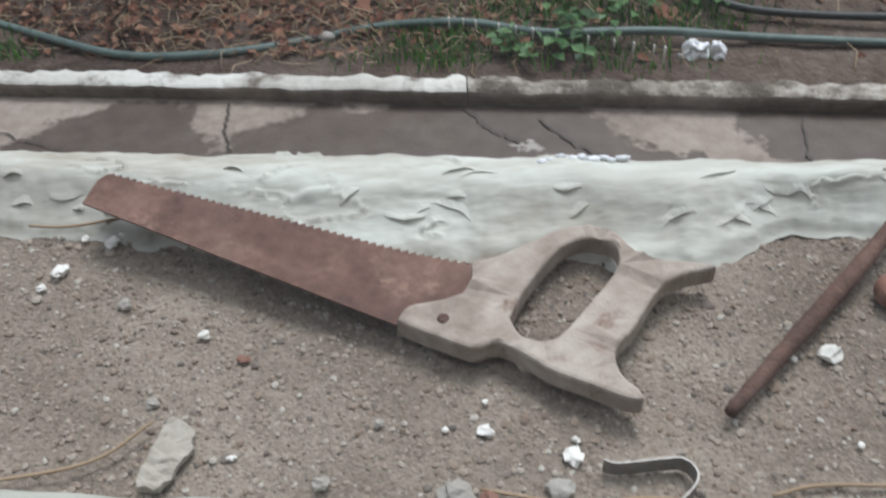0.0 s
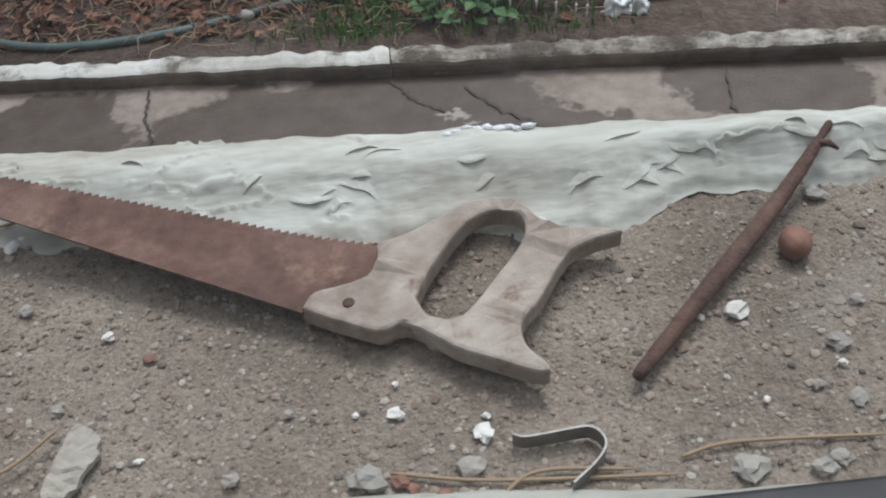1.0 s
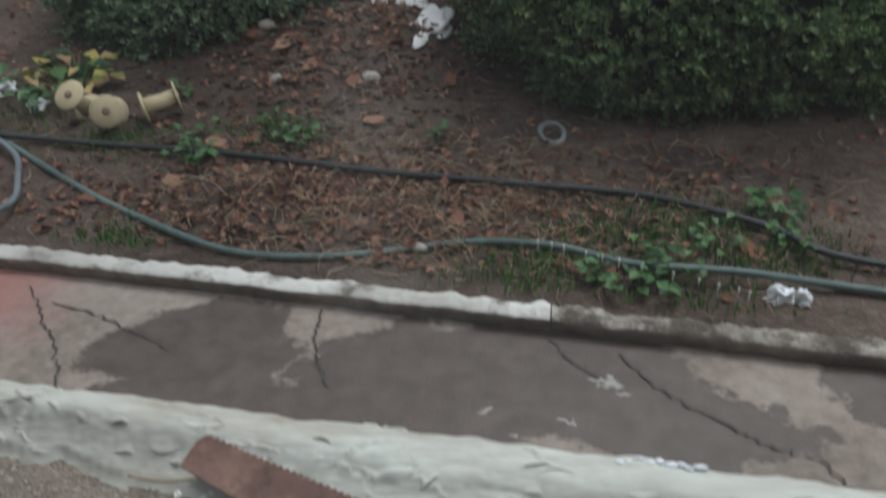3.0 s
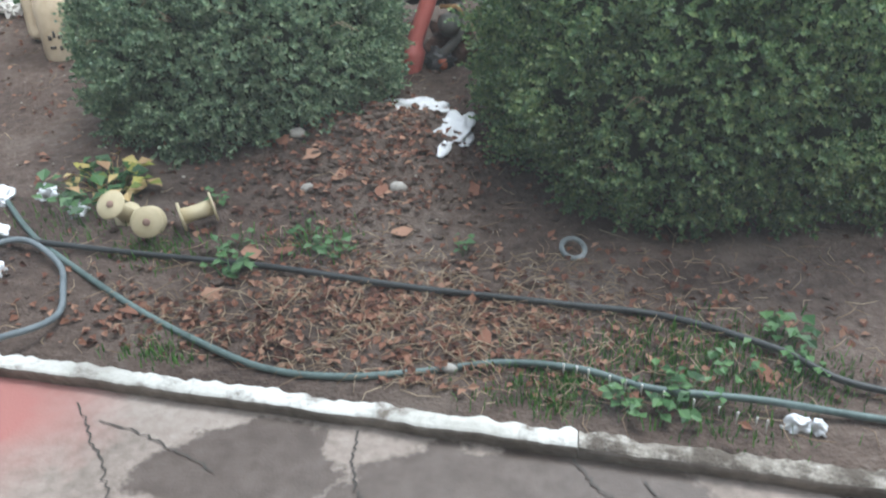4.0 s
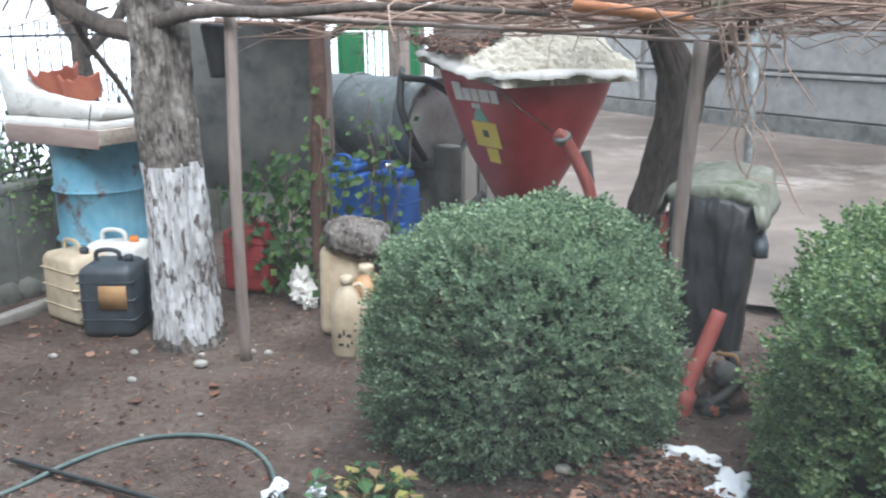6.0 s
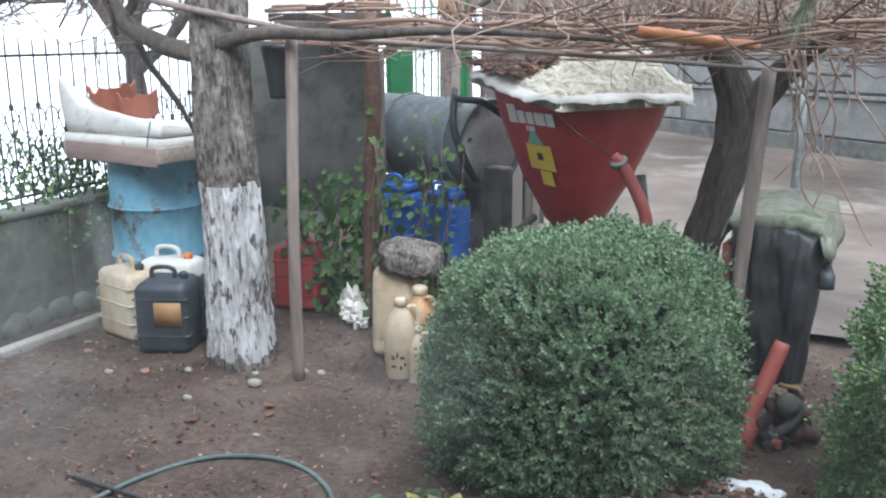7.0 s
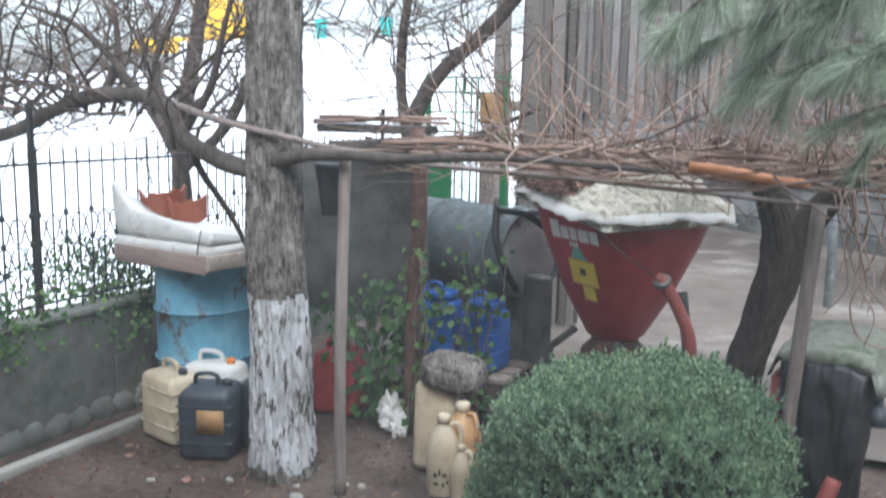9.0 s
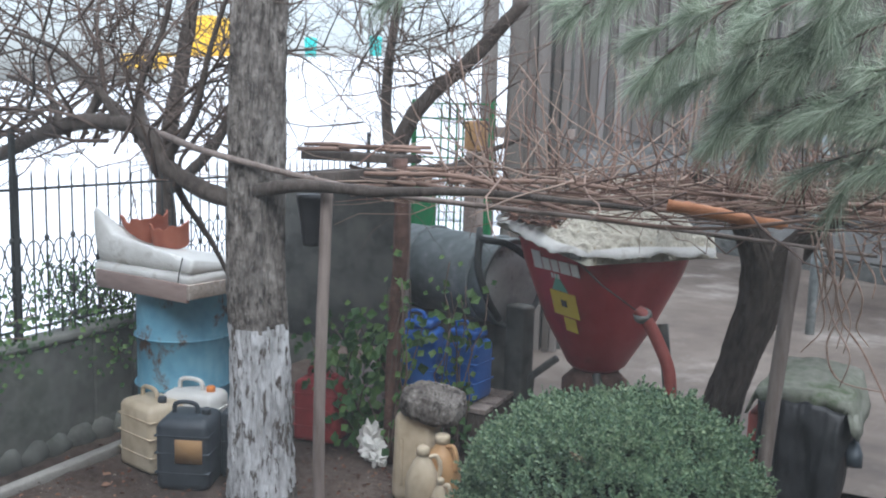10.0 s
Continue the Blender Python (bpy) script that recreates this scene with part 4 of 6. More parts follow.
spool((-1.165, 2.43, GZ + .045), (0, 82, 0), 28)
spool((-1.30, 2.36, GZ + .045), (62, 0, 0), 20)
spool((-1.43, 2.43, GZ + .04), (40, 0, 0), -10)
pipe_ring = thing("pipe_ring", (.03, 2.36, GZ - .01), "pale plastic pipe ring on the soil", "ring", turn=30)
a = [2 * math.pi * k / 20 for k in range(21)]
part("ring", tube("ring", [(.036 * math.cos(t), .036 * math.sin(t), 0) for t in a], .008, 8), M["tank"], pipe_ring, m=pose(0, 0, .012, 25, 0, 0))


def snow_patch(x, y, sx, sy, seed):
    rng = random.Random(seed)
    bm = lump(sx, sy, .05, (x, y, on_soil(x, y) + .006), .75, seed * 1.7, 4, 1.8)
    for v in bm.verts:
        v.co.z += .012 * noise.noise(v.co * 40)
    return solo("snow_patch", bm, M["snow"], "small leftover patch of white snow on the soil", "snow", "snow patches")


for i, q in enumerate([(-.62, 3.33, .24, .13), (-.41, 3.08, .14, .30), (-1.86, 2.34, .14, .1), (-1.92, 2.55, .07, .1), (-1.78, 2.6, .06, .06), (-1.62, 2.5, .05, .07), (-1.7, 2.13, .05, .05), (.545, 1.66, .06, .035), (.59, 1.65, .035, .03),
                       (-3.07, 4.72, .12, .22), (-3.14, 4.9, .12, .12)]):
    snow_patch(*q, 40 + i)


def leaf_litter():
    """Fallen leaves and crumbs over the bed."""
    rng = random.Random(8)
    c, n = [], []
    for _ in range(8000):
        q = rng.random()
        if q < .16:
            x, y = rng.gauss(-.66, .27), rng.gauss(2.88, .26)
        elif q < .50:
            x, y = rng.gauss(-.45, .45), rng.gauss(1.95, .20)
        else:
            x, y = rng.uniform(-4.6, 1.5), rng.uniform(1.75, 5.2)
        if y < kerb_y(x) + .15 or (rng.random() < .45 and noise.noise((x * 2, y * 2, 3)) < 0):
            continue
        c.append((x, y, on_soil(x, y) + rng.uniform(.0, .012)))
        n.append((0, 0, 1))
    return leaf_cloud("fallen_leaves", c, n, .030, .020, rng, .5, .3)


solo("fallen_leaves", leaf_litter(), M["litter"], "brown fallen leaves scattered over the soil", "leaves", kind="stuff")


def large_leaves():
    rng = random.Random(18)
    spots = [(-.34, 2.16), (.5, 1.84), (-.66, 2.02), (-.52, 1.98), (-.6, 2.62), (-.86, 2.75), (-1.0, 2.88), (-.5, 2.42), (-.3, 2.7), (-1.2, 1.98), (-1.0, 2.06), (-.2, 1.93), (-.85, 2.3), (-.95, 2.28), (-2.75, 3.3), (-2.7, 3.24), (-2.95, 3.0),
             (-.75, 2.68), (-.5, 2.85), (-.9, 3.1), (-3.6, 3.4), (-4.1, 3.5), (-4.2, 3.6)]
    for x, y in spots:
        k = rng.uniform(.028, .05)
        pts = []
        for i in range(9):
            t = 2 * math.pi * i / 9
            r = k * (1 if i % 2 else .72) * rng.uniform(.8, 1.15)
            pts.append((r * math.cos(t), r * .75 * math.sin(t)))
        bm = plate(pts, .0012, z=0)
        for v in bm.verts:
            v.co.z += 5 * v.co.x ** 2 + 3 * v.co.y * abs(v.co.y)
        solo("dead_leaf", bm, M["litter"], "curled brown dead leaf on the soil", "leaf", "dead leaves", soft=False,
             m=pose(x, y, on_soil(x, y) + .012, rng.uniform(-20, 20), rng.uniform(-20, 20), rng.uniform(0, 360)))


large_leaves()


def straws_on_soil():
    rng = random.Random(9)
    many = []
    for _ in range(1700):
        x, y = (rng.gauss(-.35, .5), rng.gauss(1.98, .22)) if rng.random() < .75 else (rng.uniform(-4, 1), rng.uniform(2, 5))
        if y < kerb_y(x) + .13:
            continue
        a, l = rng.uniform(0, 6.3), rng.uniform(.03, .11)
        z = on_soil(x, y) + .006
        p = [(x, y, z), (x + l * .5 * math.cos(a), y + l * .5 * math.sin(a), z + rng.uniform(0, .02)), (x + l * math.cos(a + .3), y + l * math.sin(a + .3), z + rng.uniform(0, .012))]
        many.append(tube_data(p, [.0013, .0012, .0006], 4))
    return joined("straw", many)


solo("straw", straws_on_soil(), M["straw"], "dry straw and thin stalks strewn over the soil", "straw", kind="stuff")


def grass_tufts(spots, name, label):
    rng = random.Random(14)
    verts, faces = [], []
    for x, y, r, n in spots:
        for _ in range(n):
            px, py = rng.gauss(x, r), rng.gauss(y, r * .6)
            if py < kerb_y(px) + .05:
                continue
            z = on_soil(px, py) if py > kerb_y(px) + .12 else GZ
            h, a, w, lean = rng.uniform(.012, .038), rng.uniform(0, 6.3), rng.uniform(.0012, .0028), rng.uniform(.1, .8)
            dx, dy = math.cos(a), math.sin(a)
            o = len(verts)
            verts += [(px - dy * w, py + dx * w, z - .004), (px + dy * w, py - dx * w, z - .004), (px + dy * w * .7 + dx * h * lean * .4, py - dx * w * .7 + dy * h * lean * .4, z + h * .6),
                      (px - dy * w * .7 + dx * h * lean * .4, py + dx * w * .7 + dy * h * lean * .4, z + h * .6), (px + dx * h * lean, py + dy * h * lean, z + h)]
            faces += [(o, o + 1, o + 2, o + 3), (o + 3, o + 2, o + 4)]
    return solo(name, raw(name, verts, faces), M["grass"], label, "grass", kind="stuff")


grass_tufts([(.28, 1.86, .09, 320), (.42, 1.95, .12, 420), (.05, 1.76, .06, 220), (.0, 1.68, .05, 160), (.36, 1.66, .1, 220), (.5, 1.8, .1, 240), (-1.05, 1.80, .06, 200), (-.78, 2.36, .09, 300), (-1.25, 2.3, .1, 350), (.62, 1.84, .08, 260), (-.05, 1.74, .1, 320),
             (.15, 1.9, .1, 300), (-1.6, 2.45, .12, 200)], "grass", "short green grass tufts growing near the kerb")


def weed(x, y, r, n, size, seed, label="low green weed with rounded leaves", mat="weed"):
    rng = random.Random(seed)
    w = thing("weed", (x, y, on_soil(x, y)), label, "weed", "weeds")
    c, nn, st = [], [], []
    for _ in range(n):
        a, d, h = rng.uniform(0, 6.3), r * math.sqrt(rng.random()), rng.uniform(.01, .05) + size * .3
        p = (d * math.cos(a), d * math.sin(a), h)
        c.append(p)
        nn.append((0, 0, 1))
        st.append(tube_data([(p[0] * .3, p[1] * .3, -.01), (p[0] * .7, p[1] * .7, h * .8), p], .0012, 4))
    part("leaves", leaf_cloud("leaves", c, nn, size, size * .8, rng, .4, .2), M[mat], w)
    tagged(part("stem_cluster", joined("stem_cluster", st), M[mat], w), kind="stuff")
    return w


for i, q in enumerate([(.22, 1.72, .09, 26, .032), (.30, 1.70, .08, 26, .034), (.42, 1.82, .08, 18, .026), (.6, 1.85, .06, 14, .03), (-.78, 2.34, .08, 18, .03), (-.68, 2.28, .07, 16, .035), (-.98, 2.16, .06, 20, .04), (-1.02, 2.3, .06, 16, .03),
                       (-.30, 2.32, .05, 10, .03), (-1.15, 2.55, .05, 10, .03), (.56, 1.97, .08, 20, .04), (.16, 1.69, .05, 16, .03)]):
    weed(*q, 70 + i)
weed(-1.62, 2.62, .17, 46, .06, 91, "yellowing strawberry-like plant with broad leaves", "weed")
M["yellow_leaf"] = material("yellowing_leaves", [(.12, .16, .03), (.38, .36, .08), (.5, .38, .16), (.36, .22, .12)], 40, .7, 0, 100, island=.85)
weed(-1.56, 2.66, .15, 34, .06, 92, "withered yellow leaves of a bedding plant", "yellow_leaf")


def clods():
    """Crumbled clods of soil on and round the mound."""
    rng = random.Random(23)
    many = []
    for k in range(760):
        x, y = (rng.gauss(-.68, .3), rng.gauss(2.9, .3)) if k < 560 else (rng.uniform(-3.5, .8), rng.uniform(1.9, 4.4))
        if y < kerb_y(x) + .2:
            continue
        r = rng.uniform(.008, .034) if k < 560 else rng.uniform(.006, .018)
        bm = lump(r * 1.4, r, r * .8, (x, y, on_soil(x, y) + r * .15), .5, k * .77, 1, 2)
        many.append(([v.co.copy() for v in bm.verts], [tuple(v.index for v in f.verts) for f in bm.faces]))
        bm.free()
    return joined("clods", many, False)


solo("clods", clods(), M["soil"], "crumbled clods of dark soil on the mound", "soil", kind="stuff")

def crumbs():
    """Pale crumbs and small stones strewn over the bare soil."""
    rng = random.Random(29)
    many = []
    for k in range(700):
        x, y = rng.uniform(-4.4, .2), rng.uniform(1.9, 4.6)
        if y < kerb_y(x) + .2:
            continue
        r = rng.uniform(.003, .009) * (1.8 if rng.random() < .06 else 1)
        bm = lump(r * 1.5, r * 1.2, r, (x, y, on_soil(x, y) + r * .25), .5, k * .61, 1, 2)
        many.append(([v.co.copy() for v in bm.verts], [tuple(v.index for v in f.verts) for f in bm.faces]))
        bm.free()
    return joined("pale_crumbs", many, False)


solo("pale_crumbs", crumbs(), M["pebbles"], "pale crumbs and small stones strewn over the soil", "gravel", kind="stuff")

# ---- clipped box bushes ----
def bush(name, at, rx, ry, rz, seed, n, label, leaf="box_leaf"):
    """A clipped evergreen ball: stems, a core darkened for inner shade and a thick coat of small leaves."""
    rng = random.Random(seed)
    b = thing(name, at, label, "bush", "clipped bushes")

    def reach(d):
        k = .98 + .12 * noise.noise(d * 1.6 + Vector((seed, 0, 0))) + .10 * noise.noise(d * 4.5 + Vector((0, seed, 0))) + .08 * noise.noise(d * 10)
        p = 2.6
        s = (abs(d.x / rx) ** p + abs(d.y / ry) ** p + abs(d.z / (rz * (1 if d.z > 0 else 1.35))) ** p) ** (-1 / p)
        return s * k

    verts, faces = [], []
    for _ in range(n):
        d = Vector((rng.gauss(0, 1), rng.gauss(0, 1), rng.gauss(0, 1))).normalized()
        if d.z < -.85:
            continue
        q = d * reach(d) * (1 - .13 * rng.random() ** 1.5) + Vector((0, 0, rz * .97))
        if q.z < .0:
            continue
        g = (d * .75 + Vector((rng.gauss(0, .35), rng.gauss(0, .35), .45 + rng.gauss(0, .3)))).normalized()
        side = g.orthogonal().normalized()
        side.rotate(Quaternion(g, rng.uniform(0, 6.3)))
        l, k = rng.uniform(.035, .075), rng.uniform(.8, 1.3)
        for i in range(9):
            side.rotate(Quaternion(g, 1.75))
            p = q + g * l * i / 8
            e = (side * (1.0 - .06 * i) + g * (.35 + .09 * i)).normalized()
            w = g.cross(e).normalized() * .0066 * k
            a, up = .0205 * k * (1 - .03 * i), e.cross(w) * .35
            o = len(verts)
            verts += [p, p + e * a * .45 + w + up, p + e * a, p + e * a * .45 - w + up]
            faces += [(o, o + 2, o + 1), (o, o + 3, o + 2)]
    part("crown", raw("crown", verts, faces), M[leaf], b, "dense coat of small glossy green leaves")
    # solid core, its near-black colour gives the shade between the leaves
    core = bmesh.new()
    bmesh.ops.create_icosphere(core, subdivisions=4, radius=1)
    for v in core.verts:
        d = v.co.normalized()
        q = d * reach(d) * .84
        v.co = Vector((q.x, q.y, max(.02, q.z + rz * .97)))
    part("shade_core", core, M["box_core"], b, "solid core coloured near black for the shade between leaves")
    stems = []
    for k in range(7):
        a = 2 * math.pi * k / 7
        stems.append(tube_data([(.06 * math.cos(a), .06 * math.sin(a), -.04), (.15 * rx * math.cos(a), .15 * ry * math.sin(a), .2), (.5 * rx * math.cos(a), .5 * ry * math.sin(a), rz)], [.014, .011, .006], 6))
    tagged(part("stem_cluster", joined("stem_cluster", stems), M["dark_bark"], b), kind="stuff")
    dry = []
    for _ in range(14):
        d = Vector((rng.gauss(0, 1), rng.gauss(-.8, .8), rng.gauss(.3, .6))).normalized()
        q = d * reach(d) + Vector((0, 0, rz * .97))
        for k in range(3):
            dry.append(tube_data([q - d * .03, q + d * .02 + Vector((rng.uniform(-.03, .03), 0, .02)), q + d * .03 + Vector((rng.uniform(-.06, .06), rng.uniform(-.02, .02), rng.uniform(-.05, .06)))], [.0015, .0013, .0008], 4))
    tagged(part("dry_grass", joined("dry_grass", dry), M["straw"], b, "dry grass caught in the leaves"), kind="stuff")
    return b


bush("box_bush", (-1.30, 3.47, GZ - .08), .615, .61, .485, 3, 15000, "round clipped green box bush standing on bare soil")
bush("box_bush", (.55, 3.24, GZ - .05), .865, .82, .555, 6, 21000, "large clipped green box bush with yellow-green tips", "box_leaf_light")


# ---- limewashed tree and its limbs ----
def bark_trunk(name, pts, radii, seg, depth, seed, cut=None):
    """Trunk with furrowed bark; cut: (low, high) heights kept."""
    line = spline(pts, 24)
    n = len(line)
    rr = [radii[0] + 0 * i for i in range(n)]
    for i in range(n):
        t = i / (n - 1) * (len(radii) - 1)
        k = min(int(t), len(radii) - 2)
        rr[i] = radii[k] + (radii[k + 1] - radii[k]) * (t - k)
    verts, faces = [], []
    keep = [i for i in range(n) if cut is None or cut[0] <= line[i].z <= cut[1]]
    for i in keep:
        q = line[i]
        for k in range(seg):
            a = 2 * math.pi * k / seg
            c = Vector((math.cos(a), math.sin(a), 0))
            f = .5 - 2.2 * abs(noise.noise((c.x * 6 + seed, c.y * 6, q.z * 1.7))) - 1.1 * abs(noise.noise((c.x * 12, c.y * 12 + seed, q.z * 4))) + .3 * noise.noise((c.x * 24, c.y * 24 + seed, q.z * 14)) + .55
            r = rr[i] * (1 + depth * f + .05 * noise.noise((c.x * 1.5, c.y * 1.5, q.z)))
            verts.append(q + c * r)
    for i in range(len(keep) - 1):
        for k in range(seg):
            a, b = i * seg + k, i * seg + (k + 1) % seg
            faces.append((a, b, b + seg, a + seg))
    return raw(name, verts, faces, soft=True)


rng = random.Random(31)
tree = thing("tree", (-3.24, 3.76, GZ - .04), "old tree with rough grey bark and limewashed foot", "tree")
tp = [(0, 0, 0), (-.01, 0, .35), (-.02, 0, .8), (-.05, 0, 1.3), (-.06, .02, 1.9), (-.06, .05, 2.6), (-.02, .1, 3.4), (.02, .14, 4.2)]
tr = [.168, .148, .140, .136, .132, .126, .118, .105]
part("trunk", bark_trunk("trunk", tp, tr, 150, .15, 1), M["bark"], tree)
lime = bark_trunk("limewash", tp, [r * 1.010 for r in tr], 150, .15, 1, (.05, 1.06))
coat = bmesh.new()
coat.from_mesh(lime)
ragged = [f for f in coat.faces if f.calc_center_median().z > .985 + .05 * noise.noise(f.calc_center_median() * 9) + .04 * noise.noise((f.calc_center_median().x * 30, f.calc_center_median().y * 30, 2))
          or f.calc_center_median().z < .07 + .10 * noise.noise(f.calc_center_median() * Vector((14, 14, 5)))]
bmesh.ops.delete(coat, geom=ragged, context="FACES")
part("limewash", coat, M["lime"], tree, "flaking white limewash")


def limb(points, r0, r1, mat="dark_bark", seg=9, parent=None, name="limb"):
    line = spline(points, 8)
    return part(name, tube(name, line, [r0 + (r1 - r0) * i / (len(line) - 1) for i in range(len(line))], seg, .12, rng), M[mat], parent)


def twigs(name, roots, rng, length, depth, parent, r=.008, mat="twig", droop=.0):
    """Branching bare twigs from (place, direction) roots, in one mesh."""
    many = []

    def grow(p, d, l, rad, lev):
        pts, q = [p], p.copy()
        for k in range(4):
            d = (d + Vector((rng.gauss(0, .22), rng.gauss(0, .22), rng.gauss(0, .2) - droop))).normalized()
            q = q + d * l / 4
            pts.append(q.copy())
            if lev > 0 and rng.random() < .75:
                side = (d + Vector((rng.gauss(0, .7), rng.gauss(0, .7), rng.gauss(0, .6)))).normalized()
                grow(q.copy(), side, l * rng.uniform(.45, .75), rad * .6, lev - 1)
        many.append(tube_data(pts, [rad * (1 - .16 * k) for k in range(5)], 4 if lev < 2 else 5))

    for p, d in roots:
        grow(Vector(p), Vector(d).normalized(), length * rng.uniform(.7, 1.2), r, depth)
    return tagged(part(name, joined(name, many), M[mat], parent), kind="stuff")


limb([(-.03, -.02, 1.68), (-.2, -.06, 1.64), (-.56, -.06, 1.76), (-.76, -.06, 1.97), (-1.17, -.06, 2.0), (-1.57, -.06, 1.9), (-1.86, -.06, 1.79), (-2.3, 0, 1.7)], .05, .038, parent=tree)
for a in ([(-.74, -.06, 1.95), (-.80, -.02, 2.2), (-.70, .05, 2.5), (-.62, .1, 2.9)], [(-.9, -.06, 1.99), (-1.05, -.1, 2.2), (-1.35, -.1, 2.4), (-1.7, -.12, 2.5)], [(-.6, -.06, 1.8), (-.45, .0, 2.05), (-.38, .05, 2.4), (-.25, .1, 2.8)],
          [(-1.15, -.06, 2.0), (-1.1, .0, 2.25), (-1.2, .06, 2.6)], [(-.55, -.06, 1.76), (-.62, .1, 1.6), (-.50, .2, 1.35), (-.42, .25, 1.15)], [(-1.35, -.06, 1.95), (-1.5, -.02, 2.15), (-1.85, .0, 2.25)]):
    limb(a, .026, .010, parent=tree, name="branch")
limb([(.0, -.08, 1.68), (.3, -.1, 1.73), (.7, -.04, 1.72), (1.2, .05, 1.74), (1.9, .2, 1.7)], .04, .010, parent=tree)
twigs("twig_tangle", [((-.7 - .15 * i, -.06, 1.97 - .012 * i), (rng.uniform(-1, 1), rng.uniform(-.6, .6), rng.uniform(.2, 1.3))) for i in range(17)] + [((-.6 - .10 * i, -.06, 1.9), (rng.uniform(-1, 1), rng.uniform(-.6, .6), rng.uniform(-.1, 1.3))) for i in range(16)]
      + [((-.62, -.1, 1.72), (-.4, 0, 1)), ((-.5, -.1, 1.68), (-.2, .3, 1))], rng, .85, 3, tree, .013)

# a second bare tree behind the fence
btree = thing("bare_tree", (-5.6, 5.6, GZ - .02), "leafless dark garden tree with tangled twigs", "tree", "bare trees")
limb([(0, 0, 0), (.05, 0, .8), (0, 0, 1.6), (.1, .1, 2.4), (.2, .2, 3.2)], .09, .05, parent=btree, name="trunk")
limb([(0, 0, 1.4), (.5, 0, 1.8), (.8, 0, 2.4), (.9, .1, 3.2)], .05, .03, parent=btree)
limb([(0, 0, 1.5), (-.4, 0, 2.0), (-.9, 0, 2.3)], .05, .03, parent=btree)
twigs("twig_tangle", [((rng.uniform(-.8, .9), rng.uniform(-.2, .2), rng.uniform(1.6, 3)), (rng.uniform(-1, 1), rng.uniform(-.7, .7), rng.uniform(-.2, 1))) for _ in range(40)], rng, .9, 3, btree, .011)
btree2 = thing("bare_tree", (-3.75, 6.0, GZ - .02), "leafless forked tree behind the pergola", "tree", "bare trees")
limb([(0, 0, 0), (.02, 0, 1.0), (.05, 0, 1.7), (.2, 0, 2.1), (.6, .1, 2.5), (1.0, .1, 2.9)], .08, .045, parent=btree2, name="trunk")
limb([(.04, 0, 1.6), (-.05, 0, 2.2), (.05, 0, 3.0)], .05, .03, parent=btree2)
limb([(.04, 0, 1.5), (.5, -.1, 1.7), (1.1, -.1, 1.95)], .03, .015, parent=btree2)
twigs("twig_tangle", [((rng.uniform(-.3, .8), rng.uniform(-.1, .1), rng.uniform(1.7, 2.8)), (rng.uniform(-1, 1), rng.uniform(-.6, .6), rng.uniform(-.2, 1))) for _ in range(44)], rng, .8, 3, btree2, .008)


# ---- drum, cans and jugs by the fence ----
def drum():
    d = thing("oil_drum", (-4.20, 4.25, GZ + .09), "rusty light blue steel drum covered by a board", "drum")
    prof = [(.27, 0), (.285, .004), (.29, .015), (.283, .03)]
    for z in (.30, .60):
        prof += [(.283, z - .02), (.294, z - .006), (.294, z + .006), (.283, z + .02)]
    prof += [(.283, .86), (.29, .872), (.288, .885), (.275, .885), (.272, .87), (.02, .868)]
    part("body", lathe("body", prof, 40, .012, 2), M["drum"], d)
    a = [2 * math.pi * k / 40 for k in range(41)]
    for z in (.30, .60):
        part("hoop", tube("hoop", [(.292 * math.cos(t), .292 * math.sin(t), z) for t in a], .009, 6), M["drum"], d, "rusty rolled hoop")
    part("rim", tube("rim", [(.286 * math.cos(t), .286 * math.sin(t), .88) for t in a], .009, 6), M["drum"], d)
    return d


drum()
for k in range(4):
    a = k * math.pi / 2 + .6
    solo("brick", box(.22, .11, .10, (0, 0, 0), .008), M["terracotta"], "old red brick under the drum", "brick", "bricks under the drum", soft=False, m=pose(-4.20 + .2 * math.cos(a), 4.25 + .2 * math.sin(a), GZ - .011, 0, 0, k * 90 + 20))
lid = thing("board_lid", (-4.165, 4.25, GZ + .975), "weathered wooden tray lid lying on the drum", "lid", turn=-8)
part("panel", box(.80, .68, .016, (0, 0, .055), .003), M["board"], lid)
part("rim", box(.80, .022, .105, (0, -.351, .0), .004), M["board"], lid, "split grey front board")
part("rim", box(.80, .022, .105, (0, .351, .0), .004), M["grey_wood"], lid)
for x in (-.41, .41):
    part("rim", box(.020, .72, .085, (x, 0, .02), .004), M["handle"], lid, "pale worn side batten")


